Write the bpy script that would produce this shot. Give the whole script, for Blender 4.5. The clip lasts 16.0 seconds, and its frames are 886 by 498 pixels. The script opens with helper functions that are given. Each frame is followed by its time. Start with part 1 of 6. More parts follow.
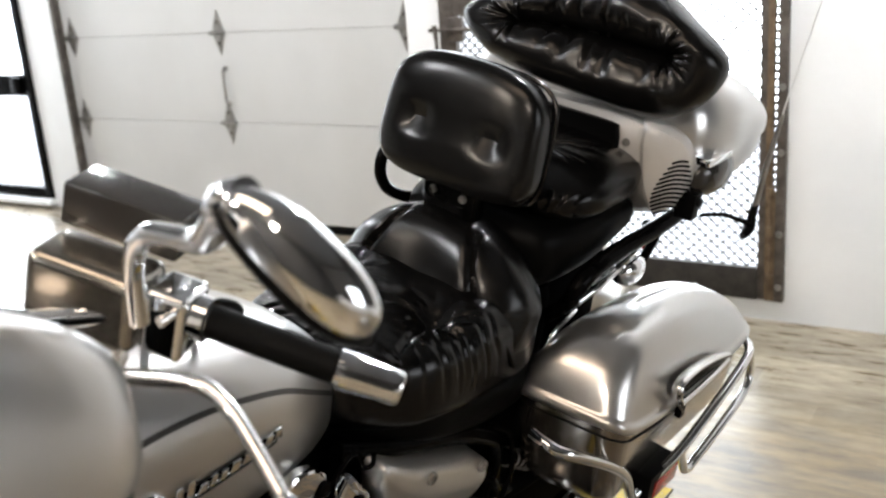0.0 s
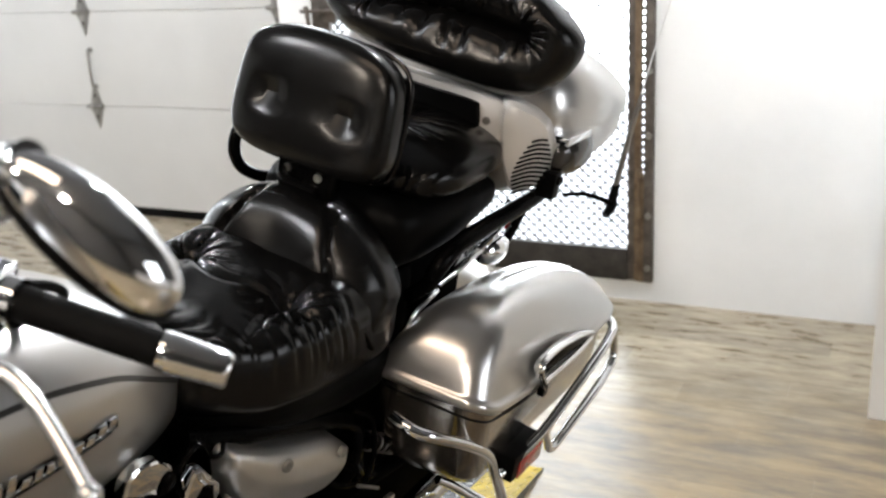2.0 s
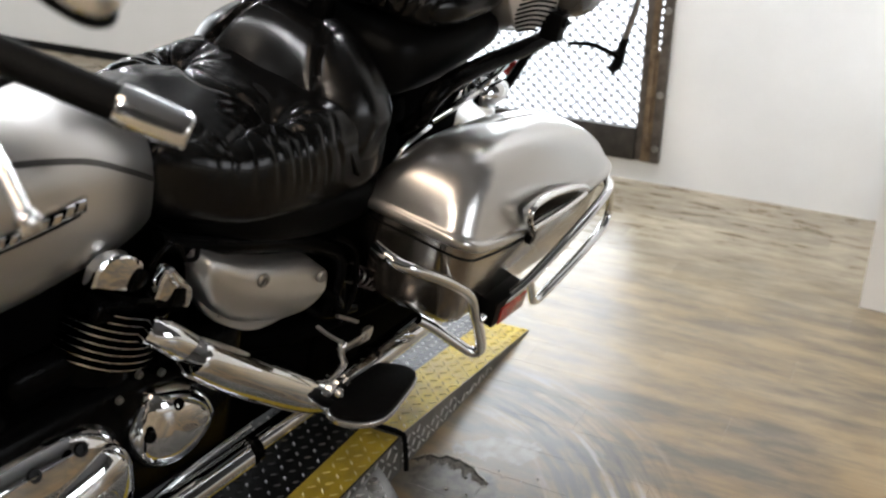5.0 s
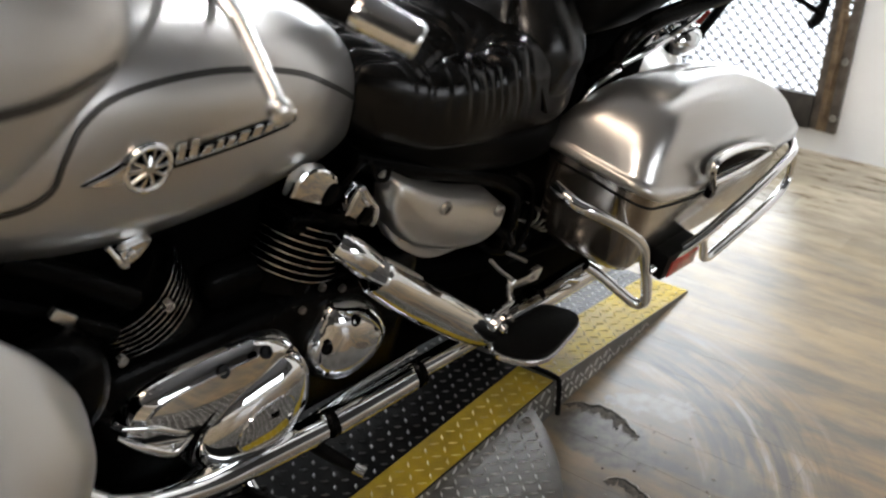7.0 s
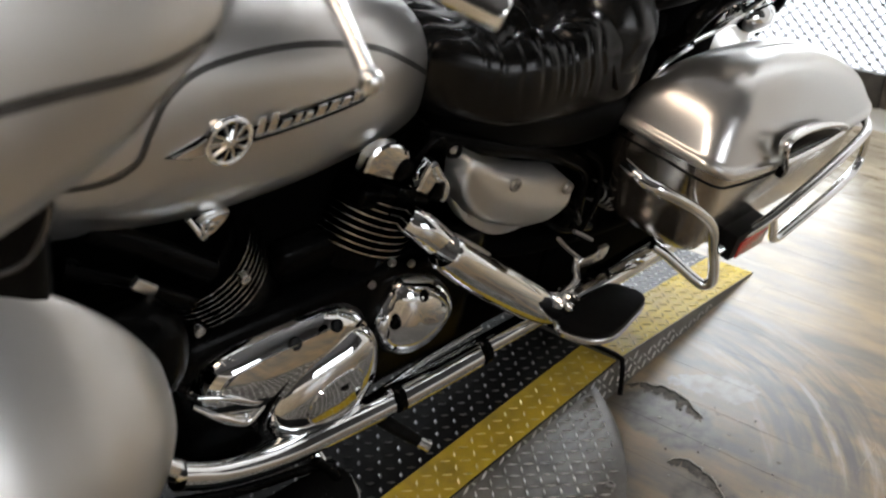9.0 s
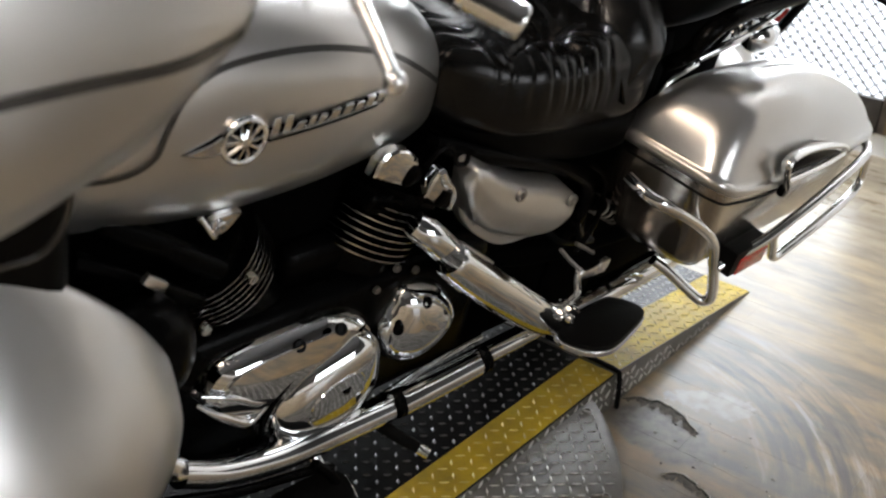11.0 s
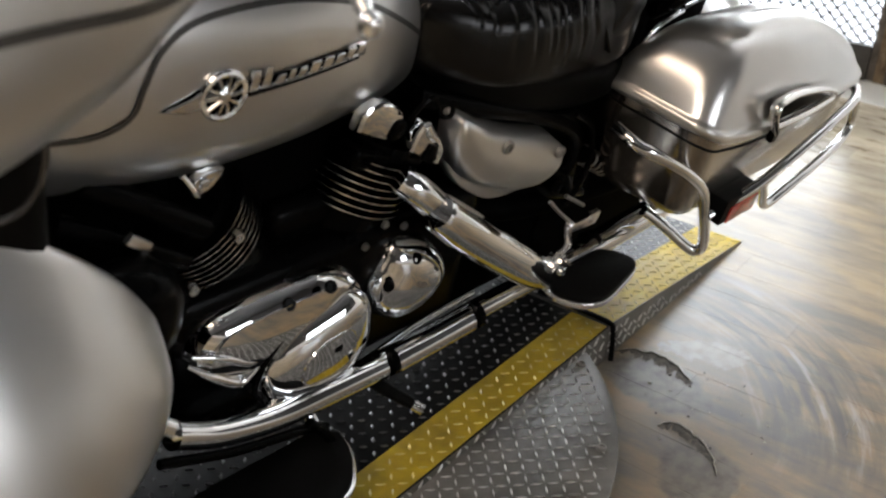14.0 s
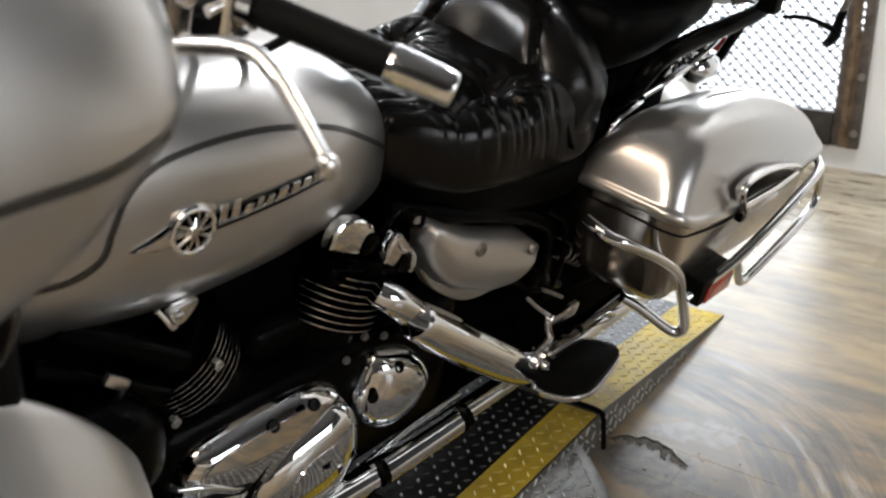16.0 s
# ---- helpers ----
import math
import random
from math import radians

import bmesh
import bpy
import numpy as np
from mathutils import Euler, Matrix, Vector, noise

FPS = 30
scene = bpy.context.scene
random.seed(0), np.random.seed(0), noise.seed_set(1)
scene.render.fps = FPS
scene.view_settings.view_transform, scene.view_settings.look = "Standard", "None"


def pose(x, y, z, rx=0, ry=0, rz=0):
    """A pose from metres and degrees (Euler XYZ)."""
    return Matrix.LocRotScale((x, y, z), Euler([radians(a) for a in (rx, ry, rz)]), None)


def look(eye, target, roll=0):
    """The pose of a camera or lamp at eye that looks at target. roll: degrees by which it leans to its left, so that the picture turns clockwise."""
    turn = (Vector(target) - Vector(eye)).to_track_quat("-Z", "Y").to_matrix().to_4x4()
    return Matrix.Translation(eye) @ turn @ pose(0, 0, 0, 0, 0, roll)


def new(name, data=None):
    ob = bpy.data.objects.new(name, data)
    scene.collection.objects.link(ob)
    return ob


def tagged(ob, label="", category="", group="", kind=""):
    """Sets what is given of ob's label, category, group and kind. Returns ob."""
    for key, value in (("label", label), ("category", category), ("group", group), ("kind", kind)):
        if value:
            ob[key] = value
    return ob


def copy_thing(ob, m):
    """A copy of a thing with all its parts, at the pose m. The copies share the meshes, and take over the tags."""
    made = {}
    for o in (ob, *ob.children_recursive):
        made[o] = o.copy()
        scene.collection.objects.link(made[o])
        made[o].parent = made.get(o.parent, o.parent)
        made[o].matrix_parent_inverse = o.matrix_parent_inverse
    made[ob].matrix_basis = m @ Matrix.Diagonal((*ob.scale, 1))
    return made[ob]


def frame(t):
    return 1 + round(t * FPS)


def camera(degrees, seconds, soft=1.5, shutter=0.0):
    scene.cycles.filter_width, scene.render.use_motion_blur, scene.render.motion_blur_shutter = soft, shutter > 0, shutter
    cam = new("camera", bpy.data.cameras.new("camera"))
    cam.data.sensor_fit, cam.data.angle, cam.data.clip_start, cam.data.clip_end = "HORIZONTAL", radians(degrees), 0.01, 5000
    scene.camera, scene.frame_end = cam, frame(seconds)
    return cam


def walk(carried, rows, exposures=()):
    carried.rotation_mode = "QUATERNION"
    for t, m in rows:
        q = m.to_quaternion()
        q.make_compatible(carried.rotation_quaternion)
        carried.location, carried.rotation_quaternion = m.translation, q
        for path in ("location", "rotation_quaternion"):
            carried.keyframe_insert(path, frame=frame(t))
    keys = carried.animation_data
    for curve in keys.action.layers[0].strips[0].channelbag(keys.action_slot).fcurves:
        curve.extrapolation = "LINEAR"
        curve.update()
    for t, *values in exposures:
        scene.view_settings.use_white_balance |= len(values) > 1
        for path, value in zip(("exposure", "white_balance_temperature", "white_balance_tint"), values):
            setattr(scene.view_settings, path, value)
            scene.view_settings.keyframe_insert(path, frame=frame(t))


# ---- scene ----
cam = camera(48.3, 16.0, 2.3)
cam.data.dof.use_dof = True
cam.data.dof.focus_distance, cam.data.dof.aperture_fstop = 1.75, 4.8
PATH = [
    (0, (-0.2790, -0.0279, 1.4517), (1.2164, 0.9430, 0.9235), -4.5),
    (0.5, (-0.2595, -0.0344, 1.4647), (1.2908, 0.8789, 0.9914), -4.1),
    (1, (-0.2483, -0.0437, 1.4731), (1.3457, 0.8044, 1.0249), -2.6),
    (1.5, (-0.2474, -0.0530, 1.4555), (1.3532, 0.7524, 0.9560), -2.9),
    (2, (-0.2260, -0.0586, 1.4238), (1.3634, 0.7273, 0.8603), -3.2),
    (2.5, (-0.2176, -0.0707, 1.3922), (1.3569, 0.6929, 0.7607), -2.3),
    (3, (-0.1990, -0.0837, 1.3615), (1.3783, 0.6454, 0.6956), -2.0),
    (3.5, (-0.1925, -0.0986, 1.3336), (1.3680, 0.6436, 0.6426), -2.0),
    (3.7, (-0.1897, -0.0958, 1.3160), (1.3476, 0.6426, 0.5747), -1.8),
    (5.8, (-0.2297, -0.0921, 1.3067), (1.2760, 0.7031, 0.5580), 2.1),
    (6, (-0.2316, -0.0893, 1.3011), (1.2648, 0.7115, 0.5385), 2.2),
    (6.5, (-0.2474, -0.0744, 1.2890), (1.1718, 0.8156, 0.4808), 1.4),
    (7, (-0.2669, -0.0418, 1.2788), (1.0862, 0.9300, 0.4511), 2.2),
    (7.5, (-0.2743, -0.0316, 1.2722), (1.0509, 0.9607, 0.4250), 2.5),
    (8, (-0.2781, -0.0316, 1.2713), (1.0332, 0.9700, 0.4120), 2.0),
    (8.5, (-0.2799, -0.0270, 1.2732), (1.0174, 0.9867, 0.4083), 1.3),
    (9, (-0.2883, -0.0223, 1.2732), (0.9932, 1.0137, 0.4101), 1.4),
    (9.5, (-0.2920, -0.0223, 1.2685), (0.9802, 1.0146, 0.3934), 1.7),
    (9.7, (-0.2920, -0.0214, 1.2667), (0.9793, 1.0128, 0.3869), 1.8),
    (11.8, (-0.3227, -0.0149, 1.2676), (0.9905, 1.0174, 0.4492), 3.9),
    (12, (-0.3208, -0.0167, 1.2639), (0.9914, 1.0100, 0.4362), 3.7),
    (12.5, (-0.3190, -0.0233, 1.2620), (0.9821, 0.9979, 0.4111), 3.1),
    (13, (-0.3088, -0.0242, 1.2518), (0.9765, 0.9905, 0.3701), 2.0),
    (13.5, (-0.3069, -0.0214, 1.2499), (0.9653, 1.0044, 0.3618), 1.5),
    (14, (-0.3060, -0.0233, 1.2481), (0.9784, 0.9802, 0.3534), 1.7),
    (14.5, (-0.3032, -0.0214, 1.2462), (0.9756, 1.0007, 0.3627), 0.3),
    (15, (-0.2995, -0.0223, 1.2527), (0.9932, 1.0053, 0.3980), -0.4),
    (15.5, (-0.3013, -0.0251, 1.2667), (1.0109, 1.0239, 0.4678), -1.4),
    (16, (-0.2892, -0.0307, 1.2853), (1.0658, 0.9960, 0.5292), -2.3),
]
walk(cam, [(t, look(eye, target, roll)) for t, eye, target, roll in PATH],
     [(0, 0.19), (2.0, 0.23), (3.5, 0.23), (6.0, 0.18), (7.5, 0.18), (9.5, 0.26), (13.0, 0.26), (14.5, 0.14), (16.0, 0.17)])

# ---- light ----
world = bpy.data.worlds.new("world")
scene.world = world
world.use_nodes = True
wn = world.node_tree
sky = wn.nodes.new("ShaderNodeTexSky")
sky.sky_type, sky.sun_disc = "NISHITA", False
sky.sun_elevation, sky.sun_rotation = radians(35), radians(60)
wn.links.new(sky.outputs[0], wn.nodes["Background"].inputs[0])
wn.nodes["Background"].inputs[1].default_value = 0.12


def area_lamp(name, at, target, sx, sy, watts, colour):
    data = bpy.data.lights.new(name, "AREA")
    data.shape, data.size, data.size_y = "RECTANGLE", sx, sy
    data.energy, data.color = watts, colour
    ob = new(name, data)
    ob.matrix_world = look(at, target)
    return ob


area_lamp("gate_daylight", (3.36, 1.55, 1.15), (0.0, 1.2, 0.3), 1.3, 1.9, 40, (0.88, 0.94, 1.0))
area_lamp("window_daylight", (3.8, 6.6, 1.3), (0.5, 1.5, 0.4), 1.5, 2.3, 60, (0.88, 0.94, 1.0))
LAMP_SPOTS = [(-0.4, 2.4), (2.3, 0.6), (2.3, 2.8), (-1.9, -0.3), (-1.9, 2.0), (2.4, 4.8)]
LAMP_Z = 2.60

# ---- materials ----


def material(name, base, rough=0.5, metal=0.0, vary=0.0, scale=20.0, bump=0.0, bump_scale=200.0, spec=0.5,
             coat=0.0, tint=None, rough_vary=0.0, stretch=None, random_vary=0.0, island=False):
    """Principled material with stains at one scale and grain at a finer one."""
    m = bpy.data.materials.new(name)
    m.use_nodes = True
    nt = m.node_tree
    b = nt.nodes["Principled BSDF"]
    b.inputs["Roughness"].default_value = rough
    b.inputs["Metallic"].default_value = metal
    b.inputs["Specular IOR Level"].default_value = spec
    b.inputs["Coat Weight"].default_value = coat
    b.inputs["Coat Roughness"].default_value = 0.13
    b.inputs["Base Color"].default_value = (*base, 1)
    co = nt.nodes.new("ShaderNodeTexCoord")
    vec = co.outputs["Object"]
    if stretch:
        mp = nt.nodes.new("ShaderNodeMapping")
        mp.inputs["Scale"].default_value = stretch
        vec = nt.nodes.new("ShaderNodeNewGeometry").outputs["Position"]
        nt.links.new(vec, mp.inputs["Vector"])
        vec = mp.outputs[0]
    if vary or tint:
        n1 = nt.nodes.new("ShaderNodeTexNoise")
        n1.inputs["Scale"].default_value, n1.inputs["Detail"].default_value = scale, 6
        n1.inputs["Roughness"].default_value = 0.65
        nt.links.new(vec, n1.inputs["Vector"])
        ramp = nt.nodes.new("ShaderNodeValToRGB")
        other = tint or tuple(c * (1 - vary) for c in base)
        ramp.color_ramp.elements[0].position, ramp.color_ramp.elements[1].position = 0.32, 0.68
        ramp.color_ramp.elements[0].color = (*other, 1)
        ramp.color_ramp.elements[1].color = (*[min(1, c * (1 + vary * 0.4)) for c in base], 1)
        nt.links.new(n1.outputs["Fac"], ramp.inputs[0])
        out = ramp.outputs[0]
        if random_vary:
            info = nt.nodes.new("ShaderNodeNewGeometry" if island else "ShaderNodeObjectInfo")
            hs = nt.nodes.new("ShaderNodeHueSaturation")
            mr = nt.nodes.new("ShaderNodeMapRange")
            mr.inputs["To Min"].default_value, mr.inputs["To Max"].default_value = 1 - random_vary, 1 + random_vary
            nt.links.new(info.outputs["Random Per Island" if island else "Random"], mr.inputs["Value"])
            nt.links.new(mr.outputs[0], hs.inputs["Value"])
            nt.links.new(out, hs.inputs["Color"])
            out = hs.outputs[0]
        nt.links.new(out, b.inputs["Base Color"])
        if rough_vary:
            mr2 = nt.nodes.new("ShaderNodeMapRange")
            mr2.inputs["To Min"].default_value = max(0.02, rough - rough_vary)
            mr2.inputs["To Max"].default_value = rough + rough_vary
            nt.links.new(n1.outputs["Fac"], mr2.inputs["Value"])
            nt.links.new(mr2.outputs[0], b.inputs["Roughness"])
    if bump:
        n2 = nt.nodes.new("ShaderNodeTexNoise")
        n2.inputs["Scale"].default_value, n2.inputs["Detail"].default_value = bump_scale, 4
        nt.links.new(vec, n2.inputs["Vector"])
        bp = nt.nodes.new("ShaderNodeBump")
        bp.inputs["Strength"].default_value, bp.inputs["Distance"].default_value = bump, 0.002
        nt.links.new(n2.outputs["Fac"], bp.inputs["Height"])
        nt.links.new(bp.outputs[0], b.inputs["Normal"])
    return m


def stain_or_shade_floor(m, centre, radius, colour, grain, second=None):
    """A zone of wear, dirt and in one place added shade, with a ragged edge, in a floor material."""
    nt = m.node_tree
    b = nt.nodes["Principled BSDF"]
    src = b.inputs["Base Color"].links[0].from_socket
    geo = nt.nodes.new("ShaderNodeNewGeometry")
    sub = nt.nodes.new("ShaderNodeVectorMath")
    sub.operation = "DISTANCE"
    sub.inputs[1].default_value = centre
    nt.links.new(geo.outputs["Position"], sub.inputs[0])
    no = nt.nodes.new("ShaderNodeTexNoise")
    no.inputs["Scale"].default_value, no.inputs["Detail"].default_value = grain, 8
    nt.links.new(geo.outputs["Position"], no.inputs["Vector"])
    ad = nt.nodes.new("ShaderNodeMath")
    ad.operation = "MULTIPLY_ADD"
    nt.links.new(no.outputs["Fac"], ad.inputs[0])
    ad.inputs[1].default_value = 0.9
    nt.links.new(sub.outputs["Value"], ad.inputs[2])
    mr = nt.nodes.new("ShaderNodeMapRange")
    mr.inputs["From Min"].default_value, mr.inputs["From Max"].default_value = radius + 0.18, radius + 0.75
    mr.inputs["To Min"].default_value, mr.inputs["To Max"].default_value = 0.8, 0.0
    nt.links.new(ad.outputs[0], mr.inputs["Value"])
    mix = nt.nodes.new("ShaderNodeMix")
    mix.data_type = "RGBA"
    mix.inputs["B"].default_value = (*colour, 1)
    if second:
        # streaks of two tones along the boards
        mp = nt.nodes.new("ShaderNodeMapping")
        mp.inputs["Scale"].default_value = (9.0, 2.8, 1.0)
        nt.links.new(geo.outputs["Position"], mp.inputs["Vector"])
        st = nt.nodes.new("ShaderNodeTexNoise")
        st.inputs["Scale"].default_value, st.inputs["Detail"].default_value, st.inputs["Roughness"].default_value = 1.3, 9, 0.62
        nt.links.new(mp.outputs[0], st.inputs["Vector"])
        rp = nt.nodes.new("ShaderNodeValToRGB")
        rp.color_ramp.elements[0].position, rp.color_ramp.elements[1].position = 0.38, 0.62
        rp.color_ramp.elements[0].color, rp.color_ramp.elements[1].color = (*second, 1), (*colour, 1)
        nt.links.new(st.outputs["Fac"], rp.inputs[0])
        nt.links.new(rp.outputs[0], mix.inputs["B"])
    nt.links.new(mr.outputs[0], mix.inputs["Factor"])
    nt.links.new(src, mix.inputs["A"])
    nt.links.new(mix.outputs["Result"], b.inputs["Base Color"])
    rm = nt.nodes.new("ShaderNodeMix")
    rm.data_type = "FLOAT"
    nt.links.new(mr.outputs[0], rm.inputs["Factor"])
    nt.links.new(b.inputs["Roughness"].links[0].from_socket, rm.inputs["A"])
    rm.inputs["B"].default_value = 0.36
    nt.links.new(rm.outputs["Result"], b.inputs["Roughness"])


def swept_marks(m, centre):
    """Soft grey and pale arcs that a swung tyre has left round a pivot, in a floor material."""
    nt = m.node_tree
    b = nt.nodes["Principled BSDF"]

    def math_node(op, a, c=None, d=None):
        n = nt.nodes.new("ShaderNodeMath")
        n.operation = op
        for k, v in enumerate((a, c, d)):
            if isinstance(v, (int, float)):
                n.inputs[k].default_value = v
            elif v is not None:
                nt.links.new(v, n.inputs[k])
        return n.outputs[0]

    sep = nt.nodes.new("ShaderNodeSeparateXYZ")
    nt.links.new(nt.nodes.new("ShaderNodeNewGeometry").outputs["Position"], sep.inputs[0])
    dx, dy = math_node("SUBTRACT", sep.outputs[0], centre[0]), math_node("SUBTRACT", sep.outputs[1], centre[1])
    rad = math_node("SQRT", math_node("ADD", math_node("MULTIPLY", dx, dx), math_node("MULTIPLY", dy, dy)))
    ang = math_node("ARCTAN2", dy, dx)
    com = nt.nodes.new("ShaderNodeCombineXYZ")
    nt.links.new(math_node("MULTIPLY", rad, 24.0), com.inputs[0])
    nt.links.new(math_node("MULTIPLY", ang, 1.6), com.inputs[1])
    no = nt.nodes.new("ShaderNodeTexNoise")
    no.inputs["Scale"].default_value, no.inputs["Detail"].default_value, no.inputs["Roughness"].default_value = 1.0, 5, 0.62
    nt.links.new(com.outputs[0], no.inputs["Vector"])
    # band of radii and of angles in which the marks lie
    band = math_node("MULTIPLY", math_node("SMOOTH_MIN", 1.0, math_node("MULTIPLY", math_node("SUBTRACT", rad, 0.40), 9.0), 0.2),
                     math_node("SMOOTH_MIN", 1.0, math_node("MULTIPLY", math_node("SUBTRACT", 0.80, rad), 6.0), 0.2))
    arc = math_node("MULTIPLY", math_node("SMOOTH_MIN", 1.0, math_node("MULTIPLY", math_node("ADD", ang, 1.45), 3.0), 0.2),
                    math_node("SMOOTH_MIN", 1.0, math_node("MULTIPLY", math_node("SUBTRACT", -0.05, ang), 4.0), 0.2))
    mask = math_node("MULTIPLY", math_node("MAXIMUM", band, 0.0), math_node("MAXIMUM", arc, 0.0))
    for lo, hi, amount, colour in ((0.47, 0.58, 0.95, (0.060, 0.056, 0.050)), (0.45, 0.36, 0.55, (0.42, 0.40, 0.36))):
        mr = nt.nodes.new("ShaderNodeMapRange")
        mr.inputs["From Min"].default_value, mr.inputs["From Max"].default_value, mr.inputs["To Max"].default_value = lo, hi, amount
        nt.links.new(no.outputs["Fac"], mr.inputs["Value"])
        mix = nt.nodes.new("ShaderNodeMix")
        mix.data_type = "RGBA"
        mix.inputs["B"].default_value = (*colour, 1)
        nt.links.new(math_node("MULTIPLY", mr.outputs[0], mask), mix.inputs["Factor"])
        nt.links.new(b.inputs["Base Color"].links[0].from_socket, mix.inputs["A"])
        nt.links.new(mix.outputs["Result"], b.inputs["Base Color"])


def bare_patch(m, centre, half, colour, dark, ragged_by):
    """A spot with a ragged edge where the floor film is gone."""
    nt = m.node_tree
    b = nt.nodes["Principled BSDF"]
    geo = nt.nodes.new("ShaderNodeNewGeometry")
    mp = nt.nodes.new("ShaderNodeMapping")
    mp.vector_type = "TEXTURE"
    mp.inputs["Location"].default_value = (centre[0], centre[1], 0)
    mp.inputs["Rotation"].default_value = (0, 0, radians(centre[2]))
    mp.inputs["Scale"].default_value = (half[0], half[1], 1)
    nt.links.new(geo.outputs["Position"], mp.inputs["Vector"])
    ln = nt.nodes.new("ShaderNodeVectorMath")
    ln.operation = "LENGTH"
    nt.links.new(mp.outputs[0], ln.inputs[0])
    no = nt.nodes.new("ShaderNodeTexNoise")
    no.inputs["Scale"].default_value, no.inputs["Detail"].default_value, no.inputs["Roughness"].default_value = 16.0, 8, 0.6
    nt.links.new(geo.outputs["Position"], no.inputs["Vector"])
    ad = nt.nodes.new("ShaderNodeMath")
    ad.operation = "MULTIPLY_ADD"
    ad.inputs[1].default_value = ragged_by
    nt.links.new(no.outputs["Fac"], ad.inputs[0])
    nt.links.new(ln.outputs["Value"], ad.inputs[2])
    mr = nt.nodes.new("ShaderNodeMapRange")
    mr.inputs["From Min"].default_value, mr.inputs["From Max"].default_value = 0.86 + ragged_by / 2, 1.04 + ragged_by / 2
    mr.inputs["To Min"].default_value, mr.inputs["To Max"].default_value = 0.85, 0.0
    nt.links.new(ad.outputs[0], mr.inputs["Value"])
    n2 = nt.nodes.new("ShaderNodeTexNoise")
    n2.inputs["Scale"].default_value, n2.inputs["Detail"].default_value = 38.0, 8
    nt.links.new(geo.outputs["Position"], n2.inputs["Vector"])
    rp = nt.nodes.new("ShaderNodeValToRGB")
    rp.color_ramp.elements[0].position, rp.color_ramp.elements[1].position = 0.36, 0.60
    rp.color_ramp.elements[0].color, rp.color_ramp.elements[1].color = (*dark, 1), (*colour, 1)
    nt.links.new(n2.outputs["Fac"], rp.inputs[0])
    mix = nt.nodes.new("ShaderNodeMix")
    mix.data_type = "RGBA"
    nt.links.new(mr.outputs[0], mix.inputs["Factor"])
    nt.links.new(b.inputs["Base Color"].links[0].from_socket, mix.inputs["A"])
    nt.links.new(rp.outputs[0], mix.inputs["B"])
    nt.links.new(mix.outputs["Result"], b.inputs["Base Color"])


def glow(name, colour, strength):
    m = bpy.data.materials.new(name)
    m.use_nodes = True
    b = m.node_tree.nodes["Principled BSDF"]
    b.inputs["Base Color"].default_value = (*colour, 1)
    b.inputs["Emission Color"].default_value = (*colour, 1)
    b.inputs["Emission Strength"].default_value = strength
    return m


paint = material("silver_paint", (0.60, 0.590, 0.574), 0.285, 0.93, 0.02, 3, coat=0.30, rough_vary=0.015)
# silver darkened to brown: the bag's lower shade put into the colour
shaded_paint = material("shaded_silver_paint", (0.28, 0.255, 0.225), 0.17, 0.9, 0.02, 3, coat=0.6, rough_vary=0.015)
paint_stripe = material("stripe_paint", (0.04, 0.038, 0.036), 0.3, 0.3, 0.1, 20, coat=0.6)
chrome = material("chrome", (0.87, 0.885, 0.90), 0.04, 1.0, 0.03, 9, rough_vary=0.02)
satin = material("satin_aluminium", (0.80, 0.795, 0.785), 0.23, 0.97, 0.08, 14, 0.03, 500, rough_vary=0.05)
leather = material("black_leather", (0.0034, 0.0033, 0.0032), 0.235, 0.0, 0.3, 5, 0.06, 420, spec=0.265, rough_vary=0.05)
vinyl = material("black_vinyl", (0.002, 0.002, 0.002), 0.38, 0.0, 0.3, 8, 0.2, 500, spec=0.05, rough_vary=0.08)
rubber = material("black_rubber", (0.003, 0.003, 0.003), 0.6, 0.0, 0.3, 30, 0.4, 300, spec=0.07)
black_metal = material("black_metal", (0.0020, 0.0020, 0.0020), 0.24, 0.0, 0.4, 18, 0.2, 160, spec=0.045, rough_vary=0.1)
# near-black without sheen, for blocks added to keep gaps dark
filler_black = material("black_filler", (0.0014, 0.0014, 0.0014), 0.75, 0.0, 0.4, 18, 0.3, 120, spec=0.01)
plastic = material("black_plastic", (0.003, 0.003, 0.003), 0.34, 0.0, 0.3, 15, 0.15, 400, spec=0.07)
brushed = material("brushed_silver", (0.70, 0.69, 0.67), 0.33, 0.95, 0.06, 14, 0.03, 500, rough_vary=0.04)
fin_edge = material("machined_fin_edge", (0.80, 0.81, 0.82), 0.22, 1.0, 0.9, 38)
red_lens = material("red_reflector", (0.42, 0.02, 0.015), 0.15, 0.0, 0.2, 60, 0.3, 500, coat=0.5)
white_pod = material("pale_silver_plastic", (0.70, 0.69, 0.67), 0.32, 0.25, 0.05, 10, 0.05, 700, coat=0.3)
smoke = material("smoked_plastic", (0.03, 0.028, 0.026), 0.16, 0.0, 0.15, 10, coat=0.4)
wall_paint = material("white_wall_paint", (0.84, 0.855, 0.86), 0.6, 0.0, 0.05, 2.5, 0.12, 90)
door_paint = material("off_white_door_paint", (0.62, 0.625, 0.615), 0.45, 0.0, 0.05, 1.8, 0.06, 120)
ceiling_paint = material("ceiling_paint", (0.085, 0.085, 0.087), 0.7, 0.0, 0.06, 3, 0.1, 60)
back_paint = material("dark_grey_wall_paint", (0.026, 0.025, 0.024), 0.6, 0.0, 0.1, 3, 0.1, 60)
steel_frame = material("weathered_dark_steel", (0.13, 0.115, 0.10), 0.55, 0.55, 0.5, 16, 0.3, 120, tint=(0.055, 0.045, 0.04))
zinc = material("zinc_plated_steel", (0.36, 0.35, 0.33), 0.38, 0.9, 0.3, 30, 0.1, 200)
